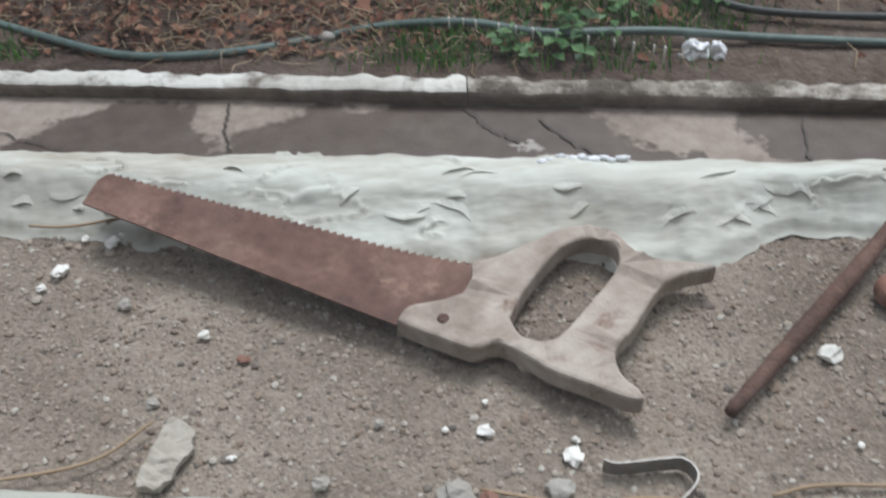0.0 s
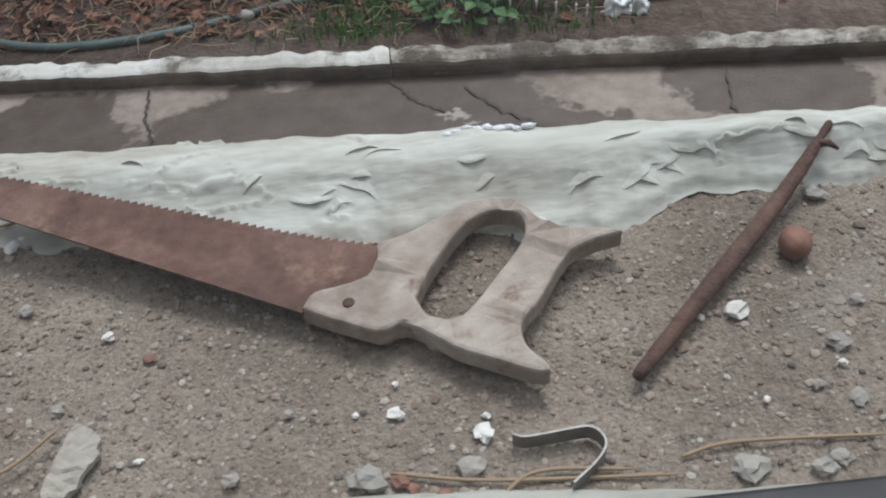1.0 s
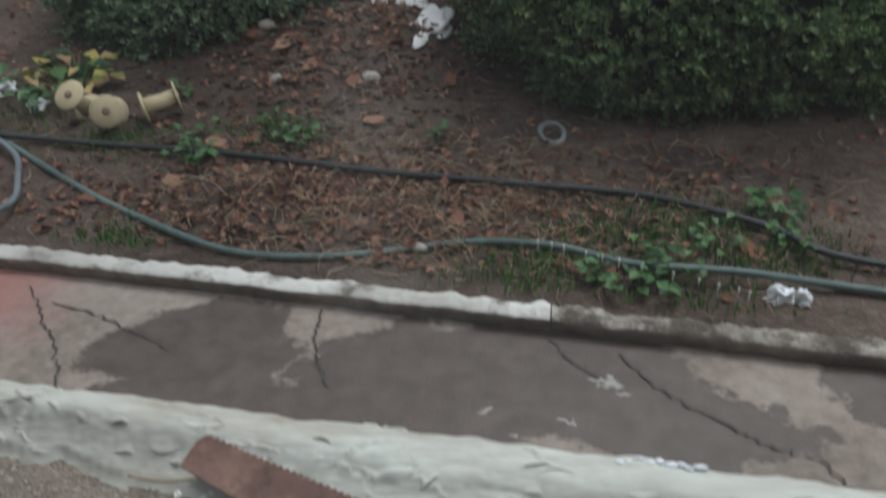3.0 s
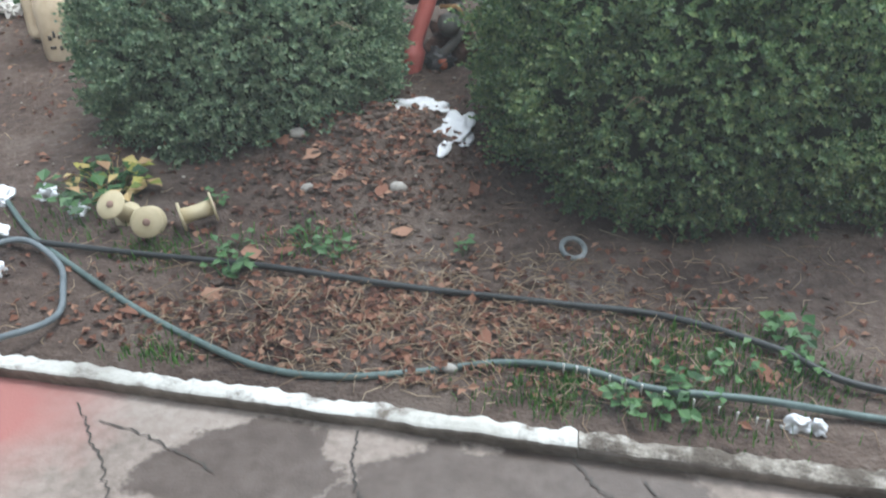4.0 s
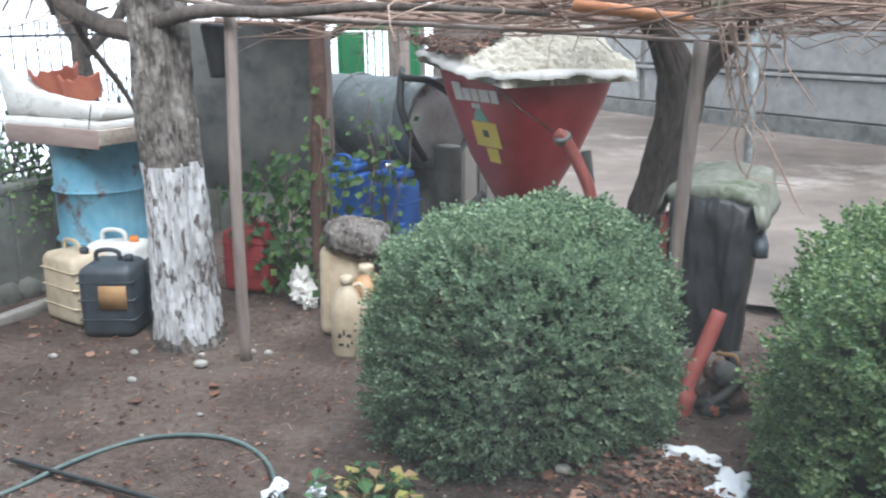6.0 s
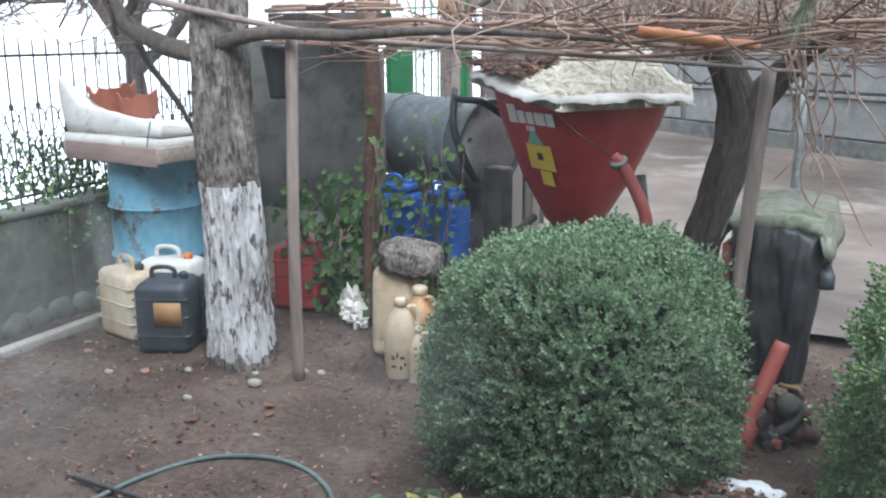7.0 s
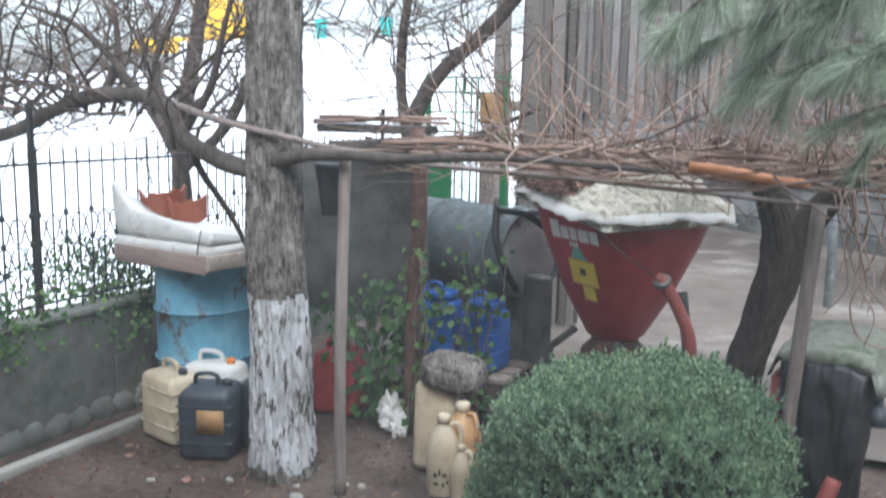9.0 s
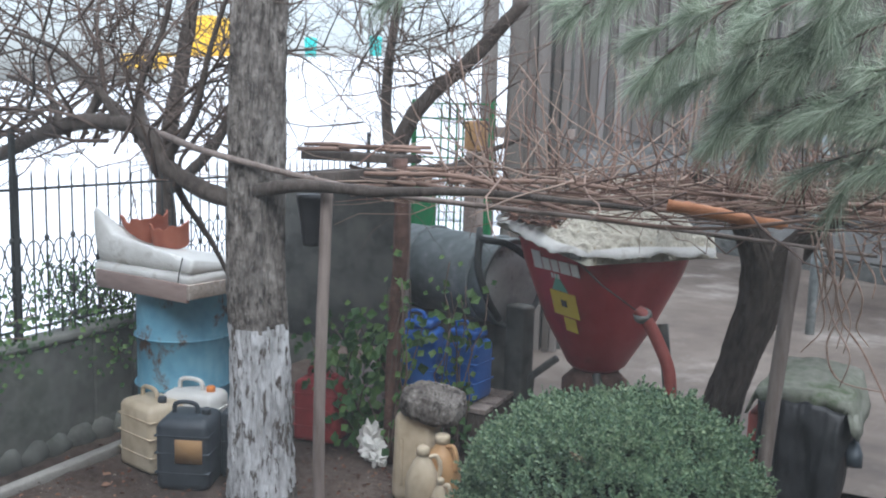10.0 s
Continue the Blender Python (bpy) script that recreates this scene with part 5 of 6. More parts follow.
def folded_sheet():
    """A stiff sheet folded double: a flat roll below, and a wedge above whose front stands up to a corner."""
    nu = 46
    low = [(-.27, 0), (-.285, .3), (-.283, .7), (-.265, 1), (0, .98), (.26, 1), (.28, .6), (.265, 0)]
    high = [(-.265, 0), (-.283, .25), (-.281, .6), (-.268, .92), (-.25, 1), (-.225, .93), (-.10, .62), (.05, .45), (.25, .25), (.27, 0)]
    bm = bmesh.new()
    for k, prof in enumerate((low, high)):
        ring = []
        for i in range(nu):
            u = i / (nu - 1)
            h = .07 if k == 0 else .075 + .11 * (1 - u) + .14 * max(0, 1 - u * 5.5) ** 1.3
            z0 = .074 if k == 0 else .148 + .008 * noise.noise((u * 5, 3, 0))
            row = []
            for j, (y, q) in enumerate(prof):
                lean = -.05 * q * max(0, 1 - u * 4) * k
                row.append(bm.verts.new((-.41 + .80 * u + lean + .01 * noise.noise((y * 9, q * 3, k)), y + .010 * noise.noise((u * 7, q * 2, k)) + .02 * k,
                                         z0 + h * q + (.008 * noise.noise((u * 9, y * 8, k * 5)) + .004 * noise.noise((u * 26, y * 18, k * 5))) * min(1, q * 3))))
            ring.append(row)
        m = len(prof)
        for i in range(nu - 1):
            for j in range(m):
                bm.faces.new((ring[i][j], ring[i + 1][j], ring[i + 1][(j + 1) % m], ring[i][(j + 1) % m]))
        bm.faces.new(ring[0])
        bm.faces.new(ring[-1][::-1])
    bmesh.ops.recalc_face_normals(bm, faces=bm.faces[:])
    return bm


solo("white_sheet", folded_sheet(), M["sheet_white"], "stiff dirty white sheet folded double on the lid", "sheet", m=pose(-4.22, 4.22, GZ + .975, 0, 0, -6))
cord = tube("cord", spline([(-3.90, 3.90, .82), (-3.91, 3.885, .74), (-3.93, 3.885, .66), (-3.97, 3.88, .64)], 6), .004, 5)
solo("cord", cord, M["tank_dark"], "thin dark cord hanging over the white sheet", "cord")


def pot_shard(r, h, a0, a1, seed):
    """A curved piece of a broken pot with ragged edges."""
    n = 18
    verts, faces = [], []
    for i in range(n + 1):
        a = a0 + (a1 - a0) * i / n
        top = h * (.75 + .35 * noise.noise((a * 2.2, seed, 0)))
        for rr, z in ((r, 0), (r * 1.12, top), (r * 1.12 - .012, top), (r - .012, 0)):
            verts.append((rr * math.cos(a), rr * math.sin(a), z))
    for i in range(n):
        for k in range(4):
            p, q = i * 4 + k, i * 4 + (k + 1) % 4
            faces.append((p, q, q + 4, p + 4))
    faces += [(3, 2, 1, 0), tuple(n * 4 + k for k in range(4))]
    return raw("shard", verts, faces)


for x, y, z, r, h, seed in ((-4.60, 4.36, GZ + 1.235, .13, .22, 1), (-4.40, 4.36, GZ + 1.205, .11, .20, 4)):
    solo("pot_shard", pot_shard(r, h, 3.3, 6.6, seed), M["terracotta"], "broken terracotta pot piece on the white sheet", "pot", "clay pots", m=pose(x, y, z, 14, 0, 20))


def jerrycan(at, w, d, h, body, cap, label, turn=0, tag=None):
    """A square can with rounded shoulders, top handle, seams and a screw cap."""
    c = thing("jerrycan", at, label, "jerrycan", "jerrycans", turn=turn)
    bm = box(w, d, h * .86, (0, 0, 0), min(w, d) * .16, seg=4)
    for v in bm.verts:
        if v.co.z > h * .75:
            k = (v.co.z - h * .75) / (h * .11)
            v.co.x *= 1 - .10 * k
            v.co.y *= 1 - .10 * k
        v.co.x += .006 * noise.noise(v.co * 5)
        v.co.y += .006 * noise.noise(v.co * 5 + Vector((3, 0, 0)))
    part("body", bm, M[body], c)
    for z in (.22, .45, .66):
        part("seam", box(w * 1.012, d * 1.012, .008, (0, 0, h * z), .003), M[body], c)
    hd = spline([(-w * .3, 0, h * .84), (-w * .27, 0, h * .96), (-w * .05, 0, h * .985), (w * .12, 0, h * .95), (w * .14, 0, h * .84)], 6)
    part("handle", tube("handle", hd, .013, 8), M[body], c)
    part("cap", lathe("cap", [(.026, 0), (.026, .03), (.02, .036)], 16), M[cap], c, m=pose(w * .3, 0, h * .85))
    if tag:
        part("sticker", box(w * .5, .003, h * .28, (w * .14, -d / 2 - .006, h * .36)), M[tag], c, "tan paper label")
    return c


jerrycan((-4.10, 3.86, GZ - .02), .33, .25, .47, "cream", "dark_plastic", "dirty cream plastic jerrycan standing on the soil", -14)
jerrycan((-3.74, 3.77, GZ - .02), .30, .30, .47, "dark_plastic", "dark_plastic", "dark grey plastic jerrycan with a tan label", 22, "label_tan")
jerrycan((-3.93, 4.03, GZ - .01), .34, .22, .50, "white_plastic", "orange_cap", "dirty white jerrycan with an orange cap", 10)
jerrycan((-3.56, 4.02, GZ - .01), .24, .22, .46, "dark_plastic", "dark_plastic", "black jerrycan behind the tree", 20)
jerrycan((-3.50, 4.72, GZ - .01), .3, .24, .47, "red_plastic", "red_plastic", "faded dark red fuel can behind the tree", 8)
solo("down_pipe", tube("pipe", [(-4.56, 4.2, GZ - .02), (-4.56, 4.22, .1), (-4.55, 4.25, .46)], .035, 12), M["tank_dark"], "dark plastic pipe leaning beside the drum", "pipe")


def round_jug(at, r, h, body, cap, label, turn=0, printed=False):
    j = thing("plastic_jug", at, label, "jug", "plastic jugs", turn=turn)
    prof = [(r * .9, 0), (r, .015), (r, h * .55), (r * .97, h * .62), (r * .6, h * .80), (r * .36, h * .86), (r * .34, h * .9)]
    part("body", lathe("body", prof, 24, .02, at[0]), M[body], j)
    part("cap", lathe("cap", [(r * .4, 0), (r * .4, h * .08), (r * .3, h * .1)], 16), M[cap], j, m=pose(0, 0, h * .89))
    hd = spline([(r * .35, 0, h * .86), (r * .8, 0, h * .88), (r * 1.05, 0, h * .76), (r * .98, 0, h * .6)], 6)
    part("handle", tube("handle", hd, .012, 8), M[body], j)
    if printed:
        for k, (a, z, w, q) in enumerate(((-.36, .27, .2, .05), (-.1, .30, .12, .07), (.2, .28, .26, .035), (-.3, .17, .3, .03), (.12, .15, .14, .05), (.36, .19, .1, .04))):
            part("mark", box(r * w, .004, h * q, (r * 1.0 * math.sin(a), -r * math.cos(a) - .0015, h * z)), M["ink"], j, "dark printed mark")
    return j


round_jug((-2.37, 3.92, GZ - .02), .085, .42, "cream", "cream", "cream plastic jug with dark printed marks", 20, True)
round_jug((-2.33, 4.06, GZ - .01), .10, .44, "amber", "cream", "amber brown plastic jug beside the stump", -20)
round_jug((-2.24, 3.86, GZ - .02), .05, .30, "cream", "cream", "small cream plastic bottle by the bush", 10)
can = thing("plastic_canister", (-2.555, 4.22, GZ - .02), "dirty cream plastic canister with a wooden slab on top", "canister", turn=12)
bm = box(.24, .22, .50, (0, 0, 0), .05, seg=4)
for v in bm.verts:
    v.co.x *= 1 - .10 * max(0, v.co.z - .3) / .2
    v.co.y *= 1 - .10 * max(0, v.co.z - .3) / .2
part("body", bm, M["cream"], can)
for x in (-.06, .05):
    part("groove", box(.02, .012, .26, (x, -.108, .1), .004), M["cream"], can)
slab = bmesh.new()
bmesh.ops.create_icosphere(slab, subdivisions=5, radius=1)
for v in slab.verts:
    d = v.co.copy()
    k = 1 + .10 * noise.noise(d * 1.7) + .05 * noise.noise(d * 6)
    ridge = -.7 * abs(noise.noise((d.x * 2.2, d.y * 5, d.z * 4))) + .16 * noise.noise((d.x * 9, d.y * 22, d.z * 20))
    v.co = Vector((math.copysign(abs(d.x) ** .7, d.x) * .175 * k, math.copysign(abs(d.y) ** .7, d.y) * .15 * k, math.copysign(abs(d.z) ** .6, d.z) * .075 * (k + .25 + ridge)))
solo("wooden_slab", slab, M["bark"], "cracked grey wooden slab lying on the canister", "wood", m=pose(-2.46, 4.22, GZ + .525, 4, 7, 14))


def blue_jug(at, turn):
    j = thing("blue_canister", at, "bright blue plastic canister with a screw cap", "canister", "blue canisters", turn=turn)
    bm = box(.26, .24, .38, (0, 0, 0), .045, seg=4)
    part("body", bm, M["blue_plastic"], j)
    for z in (.12, .24):
        part("rib", box(.264, .244, .012, (0, 0, z), .005), M["blue_plastic"], j)
    part("shoulder", box(.2, .18, .05, (0, 0, .39), .02, seg=3), M["blue_plastic"], j)
    part("cap", lathe("cap", [(.03, 0), (.03, .03), (.024, .036)], 14), M["blue_plastic"], j, m=pose(.06, 0, .43))
    part("handle", tube("handle", spline([(-.09, 0, .42), (-.08, 0, .48), (.0, 0, .48), (.02, 0, .42)], 5), .011, 8), M["blue_plastic"], j)
    return j


blue_jug((-2.98, 5.08, GZ + .33), 6)
blue_jug((-2.66, 5.08, GZ + .30), -8)
pallet = thing("timber_pallet", (-2.8, 5.12, GZ - .03), "dark timber pallet under the blue canisters", "pallet")
for y in (-.17, 0, .17):
    part("slat", box(.72, .13, .03, (0, y, .30), .005), M["grey_wood"], pallet, soft=False)
for x in (-.29, 0, .29):
    part("block", box(.12, .44, .30, (x, 0, 0), .008), M["dark_bark"], pallet, soft=False)

# ---- posts of the pergola ----
solo("pole", tube("pole", spline([(-2.82, 3.66, GZ - .06), (-2.835, 3.68, .2), (-2.845, 3.72, .8), (-2.855, 3.76, 1.30)], 6), .030, 12, .04, rng), M["grey_wood"], "slim grey wooden post of the pergola", "post", "pergola posts")
solo("pole", tube("pole", spline([(-2.94, 4.62, GZ - .05), (-2.93, 4.62, .4), (-2.9, 4.62, .9), (-2.92, 4.62, 1.4)], 6), .045, 12, .1, rng), M["rust_dark"], "brown wooden post overgrown with ivy", "post", "pergola posts")
solo("pole", tube("pole", spline([(-.80, 3.9, GZ - .05), (-.755, 3.9, .2), (-.725, 3.9, .7), (-.698, 3.92, 1.15)], 6), .030, 12, .04, rng), M["grey_wood"], "leaning pinkish grey wooden post of the pergola", "post", "pergola posts")
solo("pole", tube("pole", [(-.93, 9.6, GZ - .02), (-.93, 9.6, 1.6)], .045, 10), M["tank"], "thin grey metal post in the yard", "post", "pergola posts")
vine = thing("grape_vine", (0, 0, 0), "thick dark old grape vine with a forked stem", "vine")
part("trunk", bark_trunk("trunk", [(-1.13, 4.8, GZ - .05), (-1.08, 4.8, .1), (-.98, 4.8, .5), (-.9, 4.8, .85), (-1.0, 4.75, 1.15), (-1.25, 4.7, 1.4)], [.115, .095, .09, .105, .072, .05], 80, .20, 4), M["dark_bark"], vine)
part("limb", bark_trunk("limb", [(-.93, 4.8, .75), (-.8, 4.78, 1.0), (-.55, 4.7, 1.25), (-.2, 4.6, 1.32)], [.085, .085, .06, .042], 60, .20, 6), M["dark_bark"], vine)


# ---- fertiliser spreader ----
def spreader():
    s = thing("fertiliser_spreader", (-1.865, 5.205, GZ), "red cone hopper of a fertiliser spreader, heaped with pale lumps", "spreader", turn=-36)
    top, low = 1.40, .58
    def ring(r, z, sq, seg=48):
        out = []
        for k in range(seg):
            a = 2 * math.pi * k / seg
            c, q = math.cos(a), math.sin(a)
            p = 2 + sq * 10
            k2 = (abs(c) ** p + abs(q) ** p) ** (-1 / p)
            out.append((r * c * k2, r * q * k2, z))
        return out
    levels = [(.14, low, .0), (.17, low + .03, .02), (.28, low + .28, .12), (.385, top - .2, .25), (.425, top - .02, .3), (.43, top, .3), (.43, top + .012, .3), (.415, top + .012, .3), (.39, top - .14, .25), (.32, top - .35, .15)]
    verts, faces = [], []
    for r, z, sq in levels:
        verts += ring(r, z, sq)
    for i in range(len(levels) - 1):
        for k in range(48):
            a, b = i * 48 + k, i * 48 + (k + 1) % 48
            faces.append((a, b, b + 48, a + 48))
    faces.append(tuple(range(48))[::-1])
    part("hopper", raw("hopper", verts, faces, True), M["hopper"], s, "faded red painted steel cone")
    # wavy sheet over the rim
    sv, sf = [], []
    n = 96
    for j, (r, dz) in enumerate(((.40, .024), (.46, .026), (.50, .020), (.522, .006), (.526, -.010))):
        for k, (x, y, z) in enumerate(ring(r, top + dz, .3, n)):
            w = noise.noise((x * 11, y * 11, 1)) * (.0, .004, .014, .024, .030)[j] + noise.noise((x * 2.5, y * 2.5, 4)) * .03
            sv.append((x, y, z + w))
    for j in range(4):
        for k in range(n):
            a, b = j * n + k, j * n + (k + 1) % n
            sf.append((a, b, b + n, a + n))
    part("rim_sheet", raw("rim_sheet", sv, sf, True), M["sheet_white"], s, "ragged white sheet folded over the rim")
    def heap_z(x, y):
        h = .33 * math.exp(-(((x - .10) / .31) ** 2 + ((y - .12) / .31) ** 2)) + .035 * noise.noise((x * 6, y * 6, 2)) + .035 * noise.noise((x * 15, y * 15, 2)) + .02 * noise.noise((x * 34, y * 34, 2))
        return top + .02 + h

    heap = bmesh.new()
    bmesh.ops.create_grid(heap, x_segments=80, y_segments=80, size=.47)
    for v in list(heap.verts):
        x, y = v.co.x, v.co.y
        v.co.z = heap_z(x, y) if max(abs(x), abs(y)) < .455 else top - .05
    part("pale_load", heap, M["lump_white"], s, "lumpy pale cream load filling the hopper")
    lit = random.Random(4)
    many, cs, ns = [], [], []
    for k in range(520):
        x, y = lit.uniform(-.50, .04), lit.uniform(-.50, -.06)
        z = max(heap_z(x, y), top + .05) + .010
        a = lit.uniform(0, 6.3)
        if k < 220:
            many.append(tube_data([(x, y, z), (x + .05 * math.cos(a), y + .05 * math.sin(a), z + .02), (x + .12 * math.cos(a), y + .12 * math.sin(a), z + lit.uniform(0, .03))], [.004, .003, .001], 4))
        cs.append((x, y, z))
        ns.append((0, 0, 1))
    tagged(part("dry_brush", joined("dry_brush", many), M["twig"], s, "brown dry stalks on the load"), kind="stuff")
    tagged(part("leaf_cover", leaf_cloud("leaf_cover", cs, ns, .06, .04, lit, .4, .2), M["litter"], s, "brown dead leaves on the load"), kind="stuff")
    # the load has settled, so the top leans a little to one side
    for c in s.children:
        if c.name.split(".")[0] in ("hopper", "rim_sheet", "pale_load", "dry_brush", "leaf_cover"):
            for v in c.data.vertices:
                v.co.z -= .13 * v.co.x * min(1, max(0, (v.co.z - low) / (top - low)))
    # frame, spinner and red guard pipe
    part("gearbox", lathe("gearbox", [(.16, .36), (.2, .4), (.2, .5), (.14, .56), (.13, .6)], 20), M["rust_dark"], s)
    part("disc", lathe("disc", [(.02, .33), (.26, .33), (.26, .345), (.02, .36)], 30), M["tank_dark"], s)
    for sx in (-1, 1):
        part("leg", tube("leg", [(sx * .42, .22, 0), (sx * .40, .22, .5), (sx * .34, .2, .9)], .03, 8), M["tank_dark"], s)
        part("leg", tube("leg", [(sx * .42, -.22, 0), (sx * .36, -.22, .45), (sx * .2, -.15, .6)], .025, 8), M["tank_dark"], s)
    part("crossbar", tube("crossbar", [(-.42, .22, .12), (.42, .22, .12)], .025, 8), M["tank_dark"], s)
    part("guard", tube("guard", spline([(.54, -.17, 1.05), (.585, -.145, 1.01), (.65, -.10, .88), (.70, -.06, .72), (.705, -.05, .50)], 8), .034, 12), M["red_pipe"], s, "bright red bent guard pipe")
    part("clamp", lathe("clamp", [(.044, -.02), (.05, -.01), (.05, .01), (.044, .02)], 14), M["steel"], s, "dull clamp bound with twine", m=pose(.57, -.155, 1.025, 30, 20, 0))
    # plain shapes for the maker's mark, and stickers, on the sloping face
    def on_face(u, z, d=.004):
        hw = .17 + (z - low - .03) / .25 * .11 if z < low + .28 else .28 + (z - low - .28) / (top - .48 - low) * .105 if z < top - .2 else .385 + (z - top + .2) / .18 * .04
        slope = math.degrees(math.atan2(.108, .25 if z < low + .28 else top - .48 - low))
        return pose(u, -hw - d, z, 90 + slope, 0, 0)
    for k, (w, h) in enumerate(((.085, .11), (.072, .075), (.066, .075), (.095, .075), (.07, .075))):
        part("mark", box(w, h, .004, (0, 0, 0), .0015), M["letter"], s, "cream painted mark", m=on_face((-.085, .006, .088, .182, .277)[k], 1.232 + (.014 if k == 0 else 0)), soft=False)
    for k in range(3):
        part("mark", box(.018, .028, .003, (0, 0, 0)), M["letter"], s, "cream painted mark", m=on_face(.045 + k * .03, 1.172), soft=False)
    part("sticker", plate([(-.075, 0), (.075, 0), (0, .105)], .003, z=0), M["green_st"], s, "pale green triangular sticker", m=on_face(.09, 1.085, .006), soft=False)
    part("sticker", box(.24, .15, .003, (0, 0, 0)), M["yellow"], s, "yellow warning sticker", m=on_face(.11, 1.01), soft=False)
    part("sticker_mark", box(.05, .04, .003, (0, 0, 0)), M["ink"], s, "dark printed mark", m=on_face(.11, 1.015, .008), soft=False)
    part("sticker", box(.11, .085, .003, (0, 0, 0)), M["yellow"], s, "small yellow warning sticker", m=on_face(.13, .89), soft=False)
    part("bracket", box(.09, .05, .05, (0, 0, 0), .008), M["steel"], s, "dull steel bracket", m=pose(.36, -.44, top - .09))
    part("cord", tube("cord", [(.30, -.45, top - .07), (.44, -.34, 1.18), (.565, -.16, 1.03)], .004, 5), M["tank_dark"], s)
    return s


spreader()


# ---- grey tank, dark sheet, gate and screens behind ----
def barrel_tank():
    t = thing("water_tank", (-3.0, 5.65, GZ), "grey steel tank lying on its side with a pale end", "tank", turn=-22)
    prof = [(.02, -.60), (.18, -.595), (.27, -.57), (.285, -.54), (.285, .50), (.298, .51), (.298, .535), (.28, .54), (.27, .52), (.02, .515)]
    axis = pose(0, 0, .99, 0, 90, 0)
    part("body", lathe("body", prof, 40, .02, 1), M["tank"], t, m=axis)
    part("end_cap", lathe("end_cap", [(.02, .525), (.10, .53), (.255, .522), (.262, .50)], 40), M["tank_end"], t, "pale stained flat end", m=axis)
    a = [2 * math.pi * k / 24 for k in range(25)]
    for x in (-.25, .38):
        part("ring", tube("ring", [(x, .292 * math.cos(q), .99 + .292 * math.sin(q)) for q in a], .012, 8), M["tank"], t, "welded hoop")
    for x in (-.3, .3):
        part("stand", box(.1, .44, .72, (x, 0, 0), .01), M["tank_dark"], t)
    part("arm", tube("arm", spline([(.50, -.30, 1.30), (.56, -.36, 1.12), (.60, -.30, .92), (.56, -.16, .78)], 6), .024, 8), M["fence"], t, "bent black arm")
    part("arm", tube("arm", spline([(.40, -.20, 1.34), (.52, -.30, 1.30), (.66, -.22, 1.28), (.72, -.1, 1.2)], 6), .022, 8), M["fence"], t, "bent black arm")
    part("leg", box(.16, .12, .86, (.60, .0, 0), .02), M["tank_dark"], t, "dark upright leg")
    part("leg", box(.10, .10, .60, (.44, -.32, 0), .02), M["tank_dark"], t, "dark upright leg")
    return t


barrel_tank()
solo("dark_sheet", box(1.14, .04, 1.12, (-3.80, 5.15, GZ + .52), .01), M["tank_dark"], "dark grey metal sheet panel behind the pole", "panel")
solo("dark_post", box(.08, .08, 1.6, (-3.2, 5.2, GZ - .02), .01), M["grey_wood"], "grey timber post holding the sheet panel", "post")
solo("dark_post", box(.08, .08, 1.6, (-4.32, 5.2, GZ - .02), .01), M["grey_wood"], "grey timber post holding the sheet panel", "post")
solo("black_bucket", lathe("bucket", [(.075, 0), (.078, .02), (.062, .10), (.045, .24), (.04, .26), (.01, .262)], 18, .18), M["black_sheet"], "black plastic pot hanging upside down on the post", "pot", m=pose(-2.985, 3.82, 1.235, 180, 0, 0))


def gate():
    g = thing("metal_gate", (-3.60, 6.75, GZ), "green metal gate with open upright bars", "gate")
    part("gate_panel", box(.2, .03, 1.2, (-.23, 0, .35), .004), M["gate"], g)
    part("gate_panel", box(.2, .03, 1.2, (.23, 0, .35), .004), M["gate"], g)
    for x in (-.10, -.03, .04, .10):
        part("bar", box(.012, .012, 2.15, (x, 0, .02), .002), M["gate"], g)
    for z in (.1, .33, 1.56):
        part("rail", box(.7, .04, .04, (0, 0, z), .004), M["gate"], g)
    for z in (1.72, 1.88, 2.04, 2.16):
        part("rail", box(.78, .014, .014, (0, 0, z), .002), M["gate"], g)
    for x in (-.35, .35):
        part("upright", box(.035, .035, 2.2, (x, 0, 0), .004), M["gate"], g)
    return g


gate()


# plank screen of upright boards and poles behind the pergola
def plank_screen():
    rng = random.Random(77)
    f = thing("plank_screen", (-3.58, 7.5, GZ), "tall screen of weathered upright boards and poles", "screen")
    board = finish(box(.15, .03, 3.4, (0, 0, 0), .004), "board")
    x = 0
    k = 0
    while x < .72:
        w = rng.uniform(.3, 1.1)
        part("board", board, M["cladding"], f, m=pose(x, rng.uniform(-.03, .03), 0, 0, rng.uniform(-1, 1), 0) @ Matrix.Diagonal((w, 1, rng.uniform(.9, 1.0), 1)))
        x += .15 * w + rng.choice([.003, .01, .02, .06])
        k += 1
    # added dark sheet, keeps the bright background out of the board gaps
    part("backing", box(.5, .03, 3.2, (.45, .14, 0), .004), M["tank_dark"], f, "dark sheet added to darken the gaps between boards")
    for z in (.5, 1.9):
        part("rail", box(.8, .06, .09, (.36, .06, z), .006), M["grey_wood"], f)
    return f


